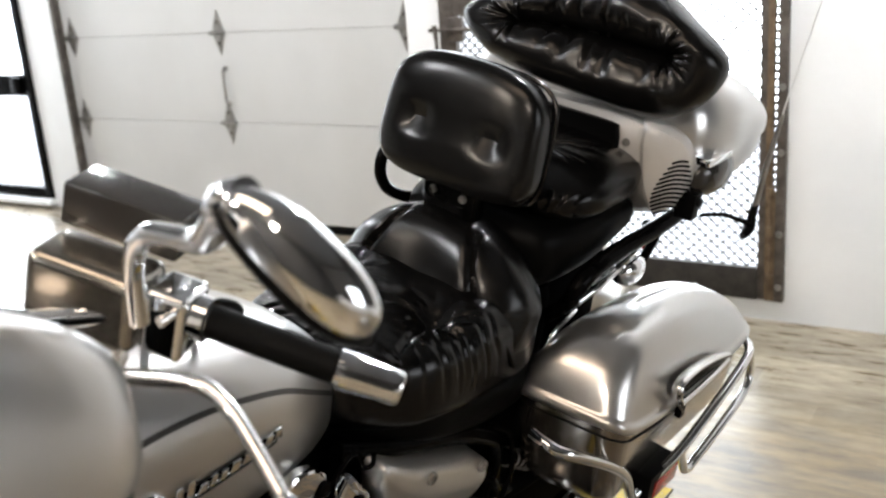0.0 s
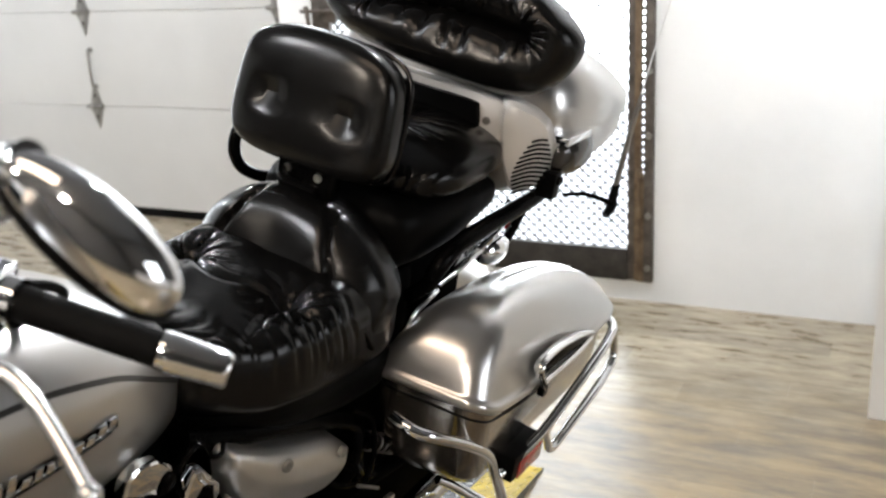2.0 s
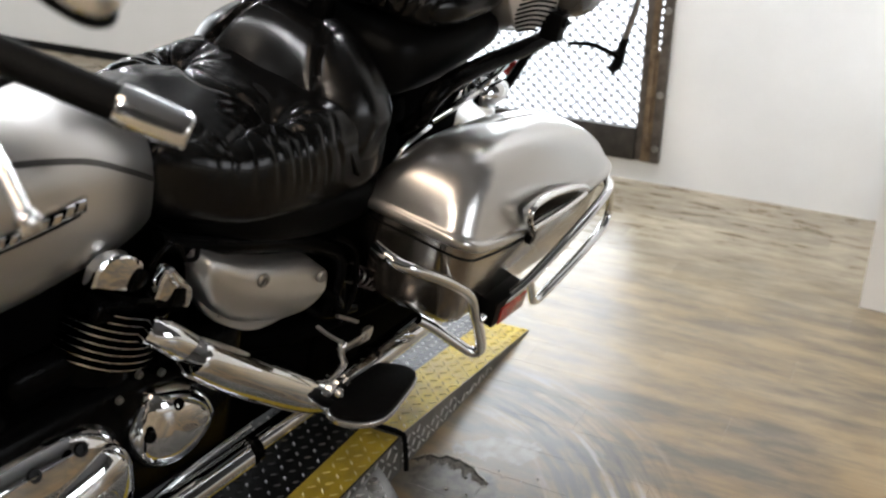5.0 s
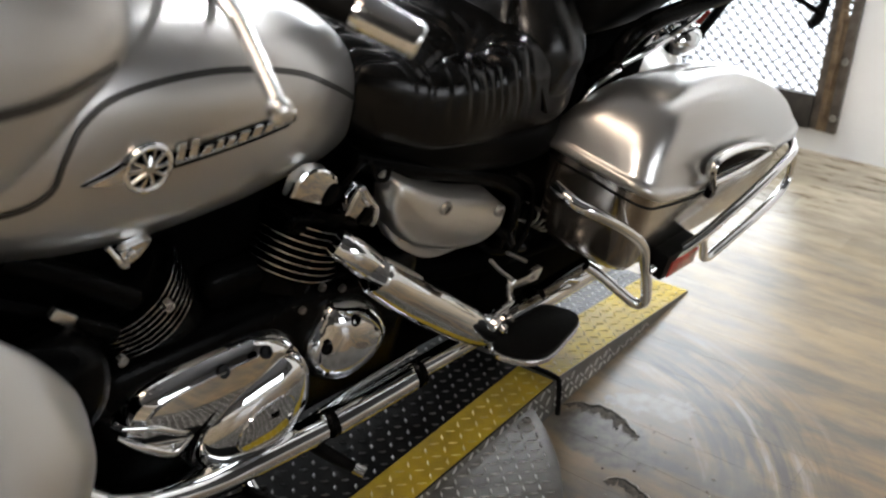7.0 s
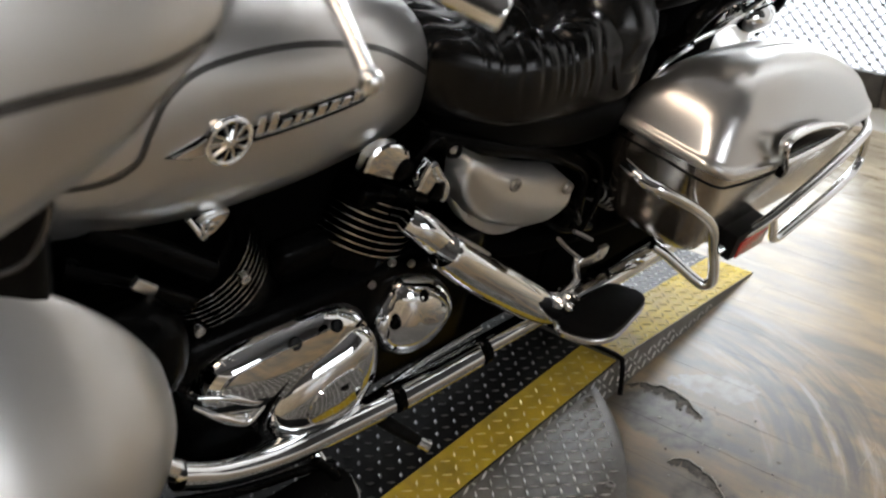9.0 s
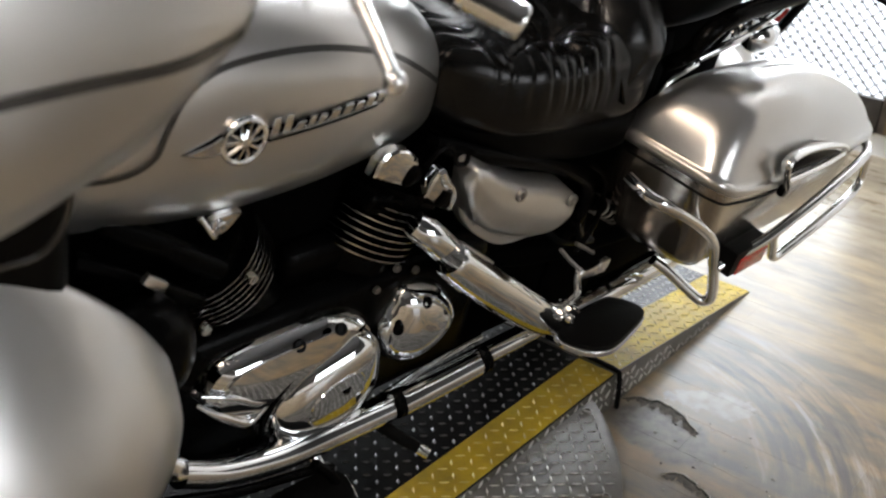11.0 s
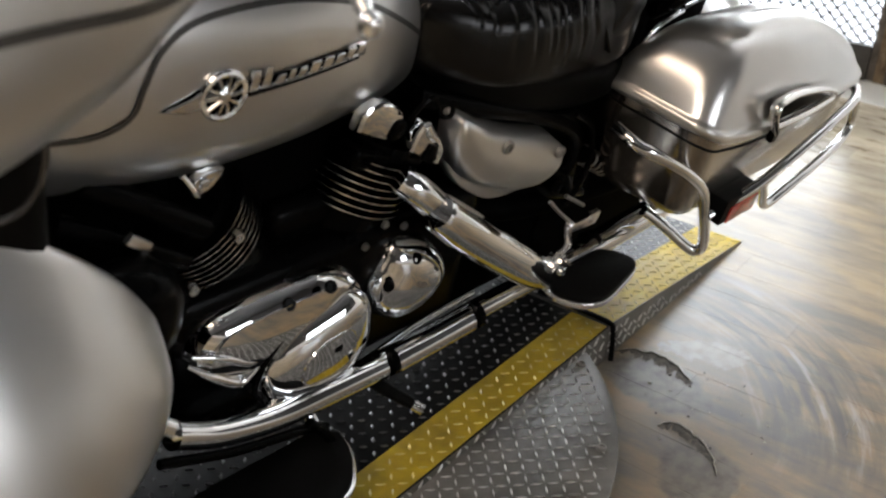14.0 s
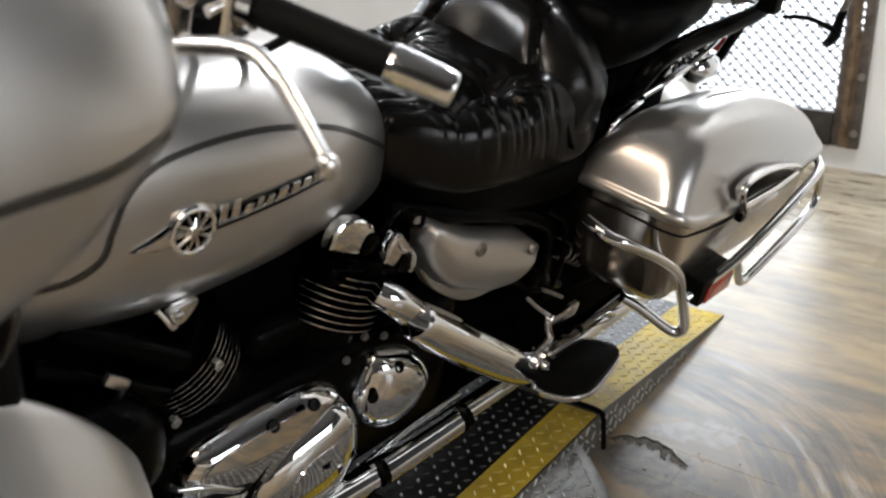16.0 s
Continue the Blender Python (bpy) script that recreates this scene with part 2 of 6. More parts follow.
wood = material("light_oak_plank", (0.40, 0.348, 0.262), 0.29, 0.0, 0.3, 2.6, 0.05, 40, spec=0.45, tint=(0.17, 0.135, 0.085),
                stretch=(9, 2.3, 3), random_vary=0.20, rough_vary=0.1)
wood_far = material("light_oak_planks", (0.40, 0.348, 0.262), 0.29, 0.0, 0.3, 2.6, 0.05, 40, spec=0.45, tint=(0.17, 0.135, 0.085),
                    stretch=(9, 2.3, 3), random_vary=0.20, island=True, rough_vary=0.1)
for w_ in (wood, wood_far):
    stain_or_shade_floor(w_, (1.5, 0.05, 0), 1.25, (0.33, 0.245, 0.140), 2.0, (0.150, 0.130, 0.106))
    # unseen dark zone: shade put into the colour to dim reflections in the paint
    stain_or_shade_floor(w_, (0.65, -0.85, 0), 0.85, (0.12, 0.092, 0.060), 2.0, (0.075, 0.068, 0.060))
    stain_or_shade_floor(w_, (1.25, 0.20, 0), 0.50, (0.24, 0.158, 0.075), 3.0, (0.085, 0.077, 0.066))
    stain_or_shade_floor(w_, (1.22, 0.50, 0), 0.18, (0.17, 0.122, 0.068), 9.0, (0.075, 0.069, 0.060))
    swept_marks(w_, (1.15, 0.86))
    bare_patch(w_, (1.325, 0.665, -12), (0.085, 0.125), (0.125, 0.112, 0.092), (0.040, 0.036, 0.030), 0.9)
    bare_patch(w_, (1.12, 0.47, 30), (0.12, 0.075), (0.12, 0.10, 0.070), (0.042, 0.036, 0.029), 0.8)
    bare_patch(w_, (1.500, 0.630, 20), (0.050, 0.090), (0.36, 0.345, 0.31), (0.20, 0.185, 0.16), 2.6)
    stain_or_shade_floor(w_, (1.50, 0.60, 0), -0.10, (0.24, 0.215, 0.175), 7.0)
joint = material("dark_joint", (0.30, 0.25, 0.18), 0.7, 0.0, 0.2, 20)
edge_shade_and_crumb = material("edge_shade_and_crumb", (0.02, 0.017, 0.013), 0.8, 0.0, 0.4, 60)
bare_base = material("bare_floor_base", (0.085, 0.072, 0.055), 0.75, 0.0, 0.9, 70, 0.6, 120, tint=(0.022, 0.019, 0.016))
peel = material("peeled_floor_film", (0.30, 0.27, 0.215), 0.4, 0.0, 0.3, 12, 0.2, 60, rough_vary=0.1)
tread_dark = material("black_tread_plate", (0.006, 0.006, 0.0058), 0.5, 0.0, 0.5, 14, 0.25, 120, spec=0.08, rough_vary=0.12)
tread_dark_top = material("worn_black_tread", (0.12, 0.118, 0.115), 0.34, 0.6, 0.6, 40)
tread_grey = material("dark_grey_tread_plate", (0.050, 0.050, 0.050), 0.5, 0.0, 0.5, 14, 0.25, 120, spec=0.25, rough_vary=0.12)
tread_steel = material("steel_tread_plate", (0.155, 0.147, 0.133), 0.50, 0.30, 0.6, 9, 0.2, 150, rough_vary=0.12)
tread_steel_top = material("polished_tread", (0.72, 0.71, 0.68), 0.32, 0.7, 0.2, 50)
yellow = material("yellow_safety_paint", (0.48, 0.34, 0.02), 0.55, 0.0, 0.35, 12, 0.3, 80, spec=0.2, tint=(0.30, 0.215, 0.03), rough_vary=0.1)
yellow_top = material("rubbed_yellow_tread", (0.66, 0.54, 0.17), 0.36, 0.25, 0.4, 30)
dark_steel = material("dark_weathered_steel", (0.045, 0.04, 0.035), 0.55, 0.4, 0.5, 16, 0.3, 120, tint=(0.02, 0.018, 0.016))
rust_brown = material("brown_rusted_steel", (0.20, 0.145, 0.09), 0.5, 0.5, 0.5, 18, 0.3, 120, tint=(0.09, 0.06, 0.04))
snow = material("pale_snow", (0.85, 0.86, 0.88), 0.7, 0.0, 0.05, 3)
outside_white = glow("bright_daylight", (0.91, 0.955, 1.0), 5.5)
side_fill_glow = glow("side_fill_glow", (0.96, 0.975, 1.0), 3.8)
panel_glow = glow("warm_fill_panel", (1.0, 0.80, 0.63), 3.5)
bulb_glow = glow("warm_bulb", (1.0, 0.90, 0.76), 8.0)
switch_metal = material("smoky_chrome", (0.30, 0.28, 0.25), 0.20, 0.9, 0.15, 18, rough_vary=0.05)

# ---- mesh helpers ----


def finish(name, bm, mat, sharp=38.0):
    me = bpy.data.meshes.new(name)
    bmesh.ops.recalc_face_normals(bm, faces=bm.faces)
    bm.to_mesh(me)
    bm.free()
    for m in (mat if isinstance(mat, (list, tuple)) else (mat,)):
        me.materials.append(m)
    me.polygons.foreach_set("use_smooth", [True] * len(me.polygons))
    me.set_sharp_from_angle(angle=radians(sharp))
    return me


def part(name, bm, mat, parent, label="", sharp=38.0):
    ob = new(name, finish(name, bm, mat, sharp))
    ob.parent = parent
    return tagged(ob, label)


def thing(name, bm, mat, label, category, group="", kind="", at=None, sharp=38.0):
    ob = new(name, finish(name, bm, mat, sharp))
    if at is not None:
        ob.matrix_world = at
    return tagged(ob, label, category, group, kind)


def empty(name, m, label, category, group="", kind=""):
    ob = new(name)
    ob.empty_display_size = 0.1
    ob.matrix_world = m
    return tagged(ob, label, category, group, kind)


def raw(name, verts, faces, mat, parent=None, smooth=False, kind="", label=""):
    me = bpy.data.meshes.new(name)
    me.from_pydata([tuple(v) for v in verts], [], faces)
    me.materials.append(mat)
    if smooth:
        me.polygons.foreach_set("use_smooth", [True] * len(me.polygons))
    ob = new(name, me)
    ob.parent = parent
    return tagged(ob, label, kind=kind)


def box(bm, lo, hi, bevel=0.0, seg=2, m=None):
    """An axis-aligned block from lo to hi with rounded edges."""
    mat = Matrix.Translation([(a + b) / 2 for a, b in zip(lo, hi)]) @ Matrix.Diagonal([*(b - a for a, b in zip(lo, hi)), 1])
    vs = bmesh.ops.create_cube(bm, size=1, matrix=mat)["verts"]
    if bevel:
        es = list({e for v in vs for e in v.link_edges})
        r = bmesh.ops.bevel(bm, geom=es, offset=bevel, segments=seg, profile=0.6, affect="EDGES")
        vs = list({v for f in r["faces"] for v in f.verts} | {v for v in vs if v.is_valid})
    if m is not None:
        bmesh.ops.transform(bm, matrix=m, verts=vs)
    return vs


def spline(pts, n):
    """Catmull-Rom points through pts (any dimension), n to a span."""
    p = np.array(pts, float)
    p = np.vstack([2 * p[0] - p[1], p, 2 * p[-1] - p[-2]])
    out = []
    for i in range(1, len(p) - 2):
        for k in range(n):
            t = k / n
            a, b, c, d = p[i - 1], p[i], p[i + 1], p[i + 2]
            out.append(0.5 * (2 * b + (c - a) * t + (2 * a - 5 * b + 4 * c - d) * t * t + (3 * b - a - 3 * c + d) * t ** 3))
    out.append(p[-2])
    return np.array(out)


def tube(bm, pts, r, seg=12, n=6, closed=False, flat=1.0):
    """A round bar through pts; r is one radius or a radius for each point."""
    rr = [r] * len(pts) if isinstance(r, (int, float)) else r
    if closed:
        base = np.array([(*p, q) for p, q in zip(pts, rr)])
        k = len(base)
        full = spline(np.vstack([base[-2:], base, base[:3]]), n)
        q = full[2 * n:(2 + k) * n]
    else:
        q = spline([(*p, w) for p, w in zip(pts, rr)], n)
    c, w = q[:, :3], q[:, 3]
    t = np.gradient(c, axis=0)
    if closed:
        t = np.roll(c, -1, 0) - np.roll(c, 1, 0)
    t /= np.linalg.norm(t, axis=1)[:, None] + 1e-9
    up = np.array([0, 0, 1.0]) if abs(t[0][2]) < 0.9 else np.array([1.0, 0, 0])
    rings = []
    nrm = np.cross(t[0], up)
    for i in range(len(c)):
        nrm = nrm - t[i] * np.dot(nrm, t[i])
        nrm /= np.linalg.norm(nrm) + 1e-9
        bi = np.cross(t[i], nrm)
        rings.append([bm.verts.new(c[i] + w[i] * (math.cos(a) * nrm + flat * math.sin(a) * bi))
                      for a in np.linspace(0, 2 * math.pi, seg, endpoint=False)])
    pairs = list(zip(rings, rings[1:])) + ([(rings[-1], rings[0])] if closed else [])
    for a, b in pairs:
        for j in range(seg):
            bm.faces.new((a[j], a[(j + 1) % seg], b[(j + 1) % seg], b[j]))
    if not closed:
        bm.faces.new(rings[0][::-1])
        bm.faces.new(rings[-1])
    return [v for ring in rings for v in ring]


def signed(x, p):
    return math.copysign(abs(x) ** p, x)


def loft(bm, sections, steps=6, seg=40, expo=2.6, shape=None):
    """A closed body along x. Sections: x, centre y, centre z, half width, half height. shape(x, y, z) may move a point."""
    q = spline(sections, steps)
    rings = []
    for x, cy, cz, hw, hh in q:
        hw, hh = max(hw, 0.002), max(hh, 0.002)
        ring = []
        for a in np.linspace(0, 2 * math.pi, seg, endpoint=False):
            p = (x, cy + hw * signed(math.cos(a), 2 / expo), cz + hh * signed(math.sin(a), 2 / expo))
            ring.append(bm.verts.new(shape(*p) if shape else p))
        rings.append(ring)
    for a, b in zip(rings, rings[1:]):
        for j in range(seg):
            bm.faces.new((a[j], a[(j + 1) % seg], b[(j + 1) % seg], b[j]))
    bm.faces.new(rings[0][::-1])
    bm.faces.new(rings[-1])


def cushion(bm, centre, half, m=None, expo=(2.6, 2.6), seg=(96, 56), shape=None):
    """A stuffed body: superellipsoid whose points shape(a, b, p) may move (p in units of the half sizes)."""
    na, nb = seg
    e1, e2 = 2 / expo[0], 2 / expo[1]
    rows = []
    for j in range(nb + 1):
        lat = -math.pi / 2 + math.pi * j / nb
        row = []
        for i in range(na if 0 < j < nb else 1):
            lon = 2 * math.pi * i / na
            p = Vector((signed(math.cos(lat), e1) * signed(math.cos(lon), e2), signed(math.cos(lat), e1) * signed(math.sin(lon), e2),
                        signed(math.sin(lat), e1)))
            if shape:
                p = shape(p)
            p = Vector((centre[0] + p.x * half[0], centre[1] + p.y * half[1], centre[2] + p.z * half[2]))
            row.append(bm.verts.new(m @ p if m is not None else p))
        rows.append(row)
    for a, b in zip(rows, rows[1:]):
        for i in range(na):
            k = (i + 1) % na
            if len(a) == 1:
                bm.faces.new((a[0], b[k], b[i]))
            elif len(b) == 1:
                bm.faces.new((a[i], a[k], b[0]))
            else:
                bm.faces.new((a[i], a[k], b[k], b[i]))


def revolve(bm, profile, m, seg=32, squash=1.0):
    """Turns a profile of (radius, height) round the local z axis."""
    rings = []
    for r, h in profile:
        rings.append([bm.verts.new(m @ Vector((r * math.cos(a), r * squash * math.sin(a), h)))
                      for a in np.linspace(0, 2 * math.pi, seg, endpoint=False)])
    for a, b in zip(rings, rings[1:]):
        for j in range(seg):
            bm.faces.new((a[j], a[(j + 1) % seg], b[(j + 1) % seg], b[j]))
    bm.faces.new(rings[0][::-1])
    bm.faces.new(rings[-1])


def plate(bm, outline, depth, bevel=0.0, m=None, bulge=0.0):
    """A flat piece cut to an outline in the local xy plane, depth thick along z, with rounded rims."""
    n = len(outline)
    cx, cy = sum(p[0] for p in outline) / n, sum(p[1] for p in outline) / n
    levels = [(0.0, 0.0), (0.0, depth - bevel), (bevel * 0.35, depth - bevel * 0.3), (bevel, depth)]
    size = max(math.hypot(x - cx, y - cy) for x, y in outline)
    if bulge:
        levels += [(size * k, depth + bulge * (1 - (1 - k) ** 2)) for k in (0.15, 0.3, 0.45, 0.6, 0.75, 0.9)]
    rings = []
    for inset, h in levels:
        k = 1 - inset / size
        rings.append([bm.verts.new(((cx + (x - cx) * k), (cy + (y - cy) * k), h)) for x, y in outline])
    for a, b in zip(rings, rings[1:]):
        for j in range(n):
            bm.faces.new((a[j], a[(j + 1) % n], b[(j + 1) % n], b[j]))
    bm.faces.new(rings[0][::-1])
    bm.faces.new(rings[-1])
    if m is not None:
        bmesh.ops.transform(bm, matrix=m, verts=[v for r in rings for v in r])


def rounded(pts, n=5):
    """A closed smooth outline through corner points."""
    p = list(pts)
    q = spline(np.array(p[-2:] + p + p[:3]), n)
    return [tuple(v) for v in q[2 * n:(2 + len(p)) * n]]


def bolt_head(bm, at, axis, r=0.008, h=0.006):
    m = Vector(axis).to_track_quat("Z", "Y").to_matrix().to_4x4()
    m.translation = Vector(at)
    revolve(bm, [(r, 0), (r, h * 0.6), (r * 0.85, h), (r * 0.5, h), (r * 0.45, h * 0.5), (0.0005, h * 0.5)], m, 14)


def bolts(name, spots, axis, r, h, mat, parent, label="", mirror=1):
    """Alike bolt heads, each a piece of its own on one mesh."""
    b = bmesh.new()
    bolt_head(b, (0, 0, 0), (0, 0, 1), r, h)
    me_ = finish(name, b, mat)
    q = Vector(axis).to_track_quat("Z", "Y").to_matrix().to_4x4()
    for p_ in spots:
        o = new(name, me_)
        o.parent = parent
        o.matrix_basis = Matrix.Translation(Vector(p_)) @ q
        tagged(o, label)


def torus(bm, m, R, r, seg=48, ring_=14):
    q = [(R * math.cos(a), R * math.sin(a), 0) for a in np.linspace(0, 2 * math.pi, seg, endpoint=False)]
    vs_ = tube(bm, q, r, ring_, 1, True)
    bmesh.ops.transform(bm, matrix=m, verts=vs_)


# left-facing plane of the motorcycle: local x along the bike, local y up, z towards its left side
def side_plane(v):
    return Matrix(((1, 0, 0, 0), (0, 0, -1, v), (0, 1, 0, 0), (0, 0, 0, 1)))


# ---- room ----
GATE_X, DOOR_X, NEAR_X = 3.40, 3.88, 2.65
ROOF = 3.1


def slab(name, lo, hi, mat, kind="structure", label=""):
    bm = bmesh.new()
    box(bm, lo, hi)
    return tagged(new(name, finish(name, bm, mat)), label or "", kind=kind)


# gate wall with its opening (0.86..2.24 wide, 0.12..2.12 high)
slab("wall_gate_right", (GATE_X, 0.0, 0), (GATE_X + 0.14, 0.86, ROOF), wall_paint, label="plain white painted wall beside the gate")
slab("wall_gate_left", (GATE_X, 2.24, 0), (GATE_X + 0.14, 2.46, ROOF), wall_paint, label="narrow white painted wall pier")
slab("wall_gate_above", (GATE_X, 0.86, 2.12), (GATE_X + 0.14, 2.24, ROOF), wall_paint, label="white painted wall over the gate")
slab("wall_gate_below", (GATE_X, 0.86, 0), (GATE_X + 0.14, 2.24, 0.12), wall_paint, label="white painted threshold wall below the gate")
slab("wall_recess", (GATE_X + 0.14, 2.31, 0), (DOOR_X + 0.1, 2.43, ROOF), wall_paint, label="white side wall of the garage door recess")
slab("wall_return", (NEAR_X, -0.14, 0), (GATE_X + 0.14, 0.0, ROOF), wall_paint, label="white projecting wall corner")
slab("wall_near", (NEAR_X, -0.9, 0), (NEAR_X + 0.14, -0.14, ROOF), wall_paint, label="white painted wall")
# unseen stretch, split white and dark to shape reflections in the bike
slab("wall_near_low", (NEAR_X, -3.4, 0), (NEAR_X + 0.14, -0.9, 0.55), wall_paint, label="white lower half of an unseen wall, toned for reflections")
slab("wall_near_high", (NEAR_X, -3.4, 0.55), (NEAR_X + 0.14, -0.9, ROOF), back_paint, label="dark grey upper half of an unseen wall, toned for reflections")
slab("wall_garage_left", (DOOR_X, 5.42, 0), (DOOR_X + 0.14, 5.80, ROOF), wall_paint, label="white wall strip between garage door and window")
slab("wall_garage_above", (DOOR_X, 2.43, 2.7), (DOOR_X + 0.14, 7.4, ROOF), wall_paint, label="white wall over the garage door")
slab("wall_window_below", (DOOR_X, 5.80, 0), (DOOR_X + 0.14, 7.4, 0.06), wall_paint, label="white wall foot below the window")
slab("wall_far_side", (-3.4, 7.4, 0), (DOOR_X + 0.14, 7.54, ROOF), wall_paint, label="white painted side wall")
slab("wall_behind", (-3.54, -3.4, 0), (-3.4, 7.54, ROOF), back_paint, label="dark grey painted wall behind the lift")
# unseen side wall; its wide window is added to light the bike's flank
slab("wall_near_side", (-3.54, -3.54, 0), (NEAR_X + 0.14, -3.4, 0.70), wall_paint, label="white painted foot of the side wall")
slab("wall_near_side_upper", (-3.54, -3.54, 2.05), (NEAR_X + 0.14, -3.4, ROOF), back_paint, label="dark grey painted upper side wall")
slab("wall_near_side_post", (-3.54, -3.54, 0.70), (-0.3, -3.4, 2.05), back_paint, label="dark grey painted wall post")
slab("wall_near_side_end", (1.7, -3.54, 0.70), (NEAR_X + 0.14, -3.4, 2.05), back_paint, label="dark grey painted wall end")
slab("backdrop_side", (-6, -6.1, -0.06), (6, -6.0, 5), side_fill_glow, label="glowing backdrop outside the added side window")
slab("ceiling", (-3.54, -3.54, ROOF), (DOOR_X + 0.2, 7.54, ROOF + 0.1), ceiling_paint, label="grey painted shop ceiling")

# daylight outside: ground and a pale bright distance
slab("ground_side", (-6, -6.1, -0.12), (3.53, -3.55, -0.06), snow, label="pale ground outside the added side window")
slab("ground_outside", (3.54, -6, -0.12), (14, 14, -0.06), snow, label="snow-white ground outside")
slab("backdrop", (9.0, -9, -0.06), (9.1, 16, 7), outside_white, label="overexposed pale daylight outside")


def ceiling_lamp():
    ob = empty("ceiling_lamp", pose(0, 0, 0), "white pendant spotlight with a warm lit bulb", "ceiling lamp", "ceiling lamps")
    bm = bmesh.new()
    revolve(bm, [(0.075, 0.15), (0.08, 0.10), (0.07, 0.0), (0.06, 0.0), (0.06, 0.08), (0.001, 0.10)], Matrix())
    part("housing", bm, wall_paint, ob)
    bm = bmesh.new()
    tube(bm, [(0, 0, 0.149), (0, 0, 0.30), (0, 0, ROOF - LAMP_Z)], 0.008, 10, 2)
    part("rod", bm, wall_paint, ob)
    bm = bmesh.new()
    revolve(bm, [(0.001, 0.0), (0.03, 0.004), (0.05, 0.02), (0.05, 0.06), (0.001, 0.07)], Matrix())
    part("bulb", bm, bulb_glow, ob, "glowing warm bulb")
    return ob


# unseen panel, added for broad warm highlights on paint and leather
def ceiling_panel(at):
    ob = empty("ceiling_panel", pose(*at), "unseen warm ceiling panel added for broad highlights, white frame", "ceiling light")
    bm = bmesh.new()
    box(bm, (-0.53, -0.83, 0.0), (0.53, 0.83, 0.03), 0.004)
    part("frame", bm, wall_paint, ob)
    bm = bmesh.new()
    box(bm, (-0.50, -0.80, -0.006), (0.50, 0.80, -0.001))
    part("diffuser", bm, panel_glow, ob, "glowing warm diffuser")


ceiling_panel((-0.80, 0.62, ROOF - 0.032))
lamp0 = ceiling_lamp()
for k, (lx, ly) in enumerate(LAMP_SPOTS):
    if k == 0:
        lamp0.matrix_world = pose(lx, ly, LAMP_Z)
    else:
        copy_thing(lamp0, pose(lx, ly, LAMP_Z))
    d = bpy.data.lights.new("ceiling_bulb", "POINT")
    warm = lx < -1.0
    d.energy, d.color, d.shadow_soft_size = (110, (1.0, 0.87, 0.74), 0.10) if warm else (74, (0.95, 0.965, 1.0), 0.07)
    new("ceiling_bulb", d).location = (lx, ly, LAMP_Z - 0.08)


# garage door: sections with recessed joints, hinges, lift handle, track
garage = empty("garage_door", pose(DOOR_X, 2.43, 0), "closed off-white sectional garage door with flush panels", "garage door")
levels = [0.05, 0.62, 1.13, 1.64, 2.15, 2.66]
for a, b in zip(levels, levels[1:]):
    bm = bmesh.new()
    box(bm, (0.0, 0.0, a + 0.0012), (0.05, 2.99, b - 0.0012), 0.002, 1)
    part("panel", bm, door_paint, garage)
bm = bmesh.new()
box(bm, (0.02, 0.0, 0.05), (0.045, 2.99, 2.66))
part("core", bm, zinc, garage)
bm = bmesh.new()
box(bm, (0.004, 0.0, 0.0), (0.05, 2.99, 0.048), 0.004)
part("bottom_seal", bm, rubber, garage, "black rubber bottom seal")
bm = bmesh.new()
tube(bm, [(-0.004, 1.612, 0.93), (-0.03, 1.61, 0.92), (-0.045, 1.60, 0.86), (-0.045, 1.60, 0.80), (-0.03, 1.61, 0.74), (-0.004, 1.612, 0.73)],
     [0.013, 0.009, 0.008, 0.008, 0.009, 0.013], 10, 5)
part("lift_handle", bm, zinc, garage, "curved zinc lift handle")
bm = bmesh.new()
lean = [(0.0, 0.125), (0.026, 0.055), (0.045, 0.0), (0.026, -0.055), (0.0, -0.125), (-0.026, -0.055), (-0.045, 0.0), (-0.026, 0.055)]
plate(bm, lean, 0.006, 0.002, Matrix(((0, 0, -1, 0), (1, 0, 0, 0), (0, 1, 0, 0), (0, 0, 0, 1))))
leaf_mesh = finish("hinge", bm, zinc)
bm = bmesh.new()
tube(bm, [(-0.016, -0.055, 0), (-0.016, 0, 0), (-0.016, 0.055, 0)], 0.011, 10, 2)
barrel_mesh = finish("barrel", bm, zinc)
for hy in (2.79, 4.06, 5.32):
    for hz in (0.62, 1.13, 1.64, 2.15):
        hinge = tagged(new("hinge", leaf_mesh), "zinc diamond-shaped hinge")
        hinge.parent = garage
        hinge.location = (-0.001, hy - 2.43, hz)
        barrel = new("barrel", barrel_mesh)
        barrel.parent = hinge
        bolts("screw", [(-0.006, 0, 0.06), (-0.006, 0, -0.06)], (-1, 0, 0), 0.009, 0.005, steel_frame, hinge)
track = empty("door_track", pose(DOOR_X, 5.41, 0), "dark steel garage door track", "door track")
bm = bmesh.new()
box(bm, (-0.07, -0.012, 0.02), (0.0, -0.002, 2.7), 0.002)
box(bm, (-0.07, -0.035, 0.02), (-0.062, -0.012, 2.7), 0.002)
part("rail", bm, steel_frame, track)
bm = bmesh.new()
box(bm, (-0.05, -0.07, 0.02), (-0.008, -0.036, 0.26), 0.003)
part("bracket", bm, zinc, track)

# bars of the unseen window that is added for light
side_win = tagged(new("window_2"), "unseen wide side window, added as a light source", kind="structure")
side_win.matrix_world = pose(-0.3, -3.54, 0.70)
bm = bmesh.new()
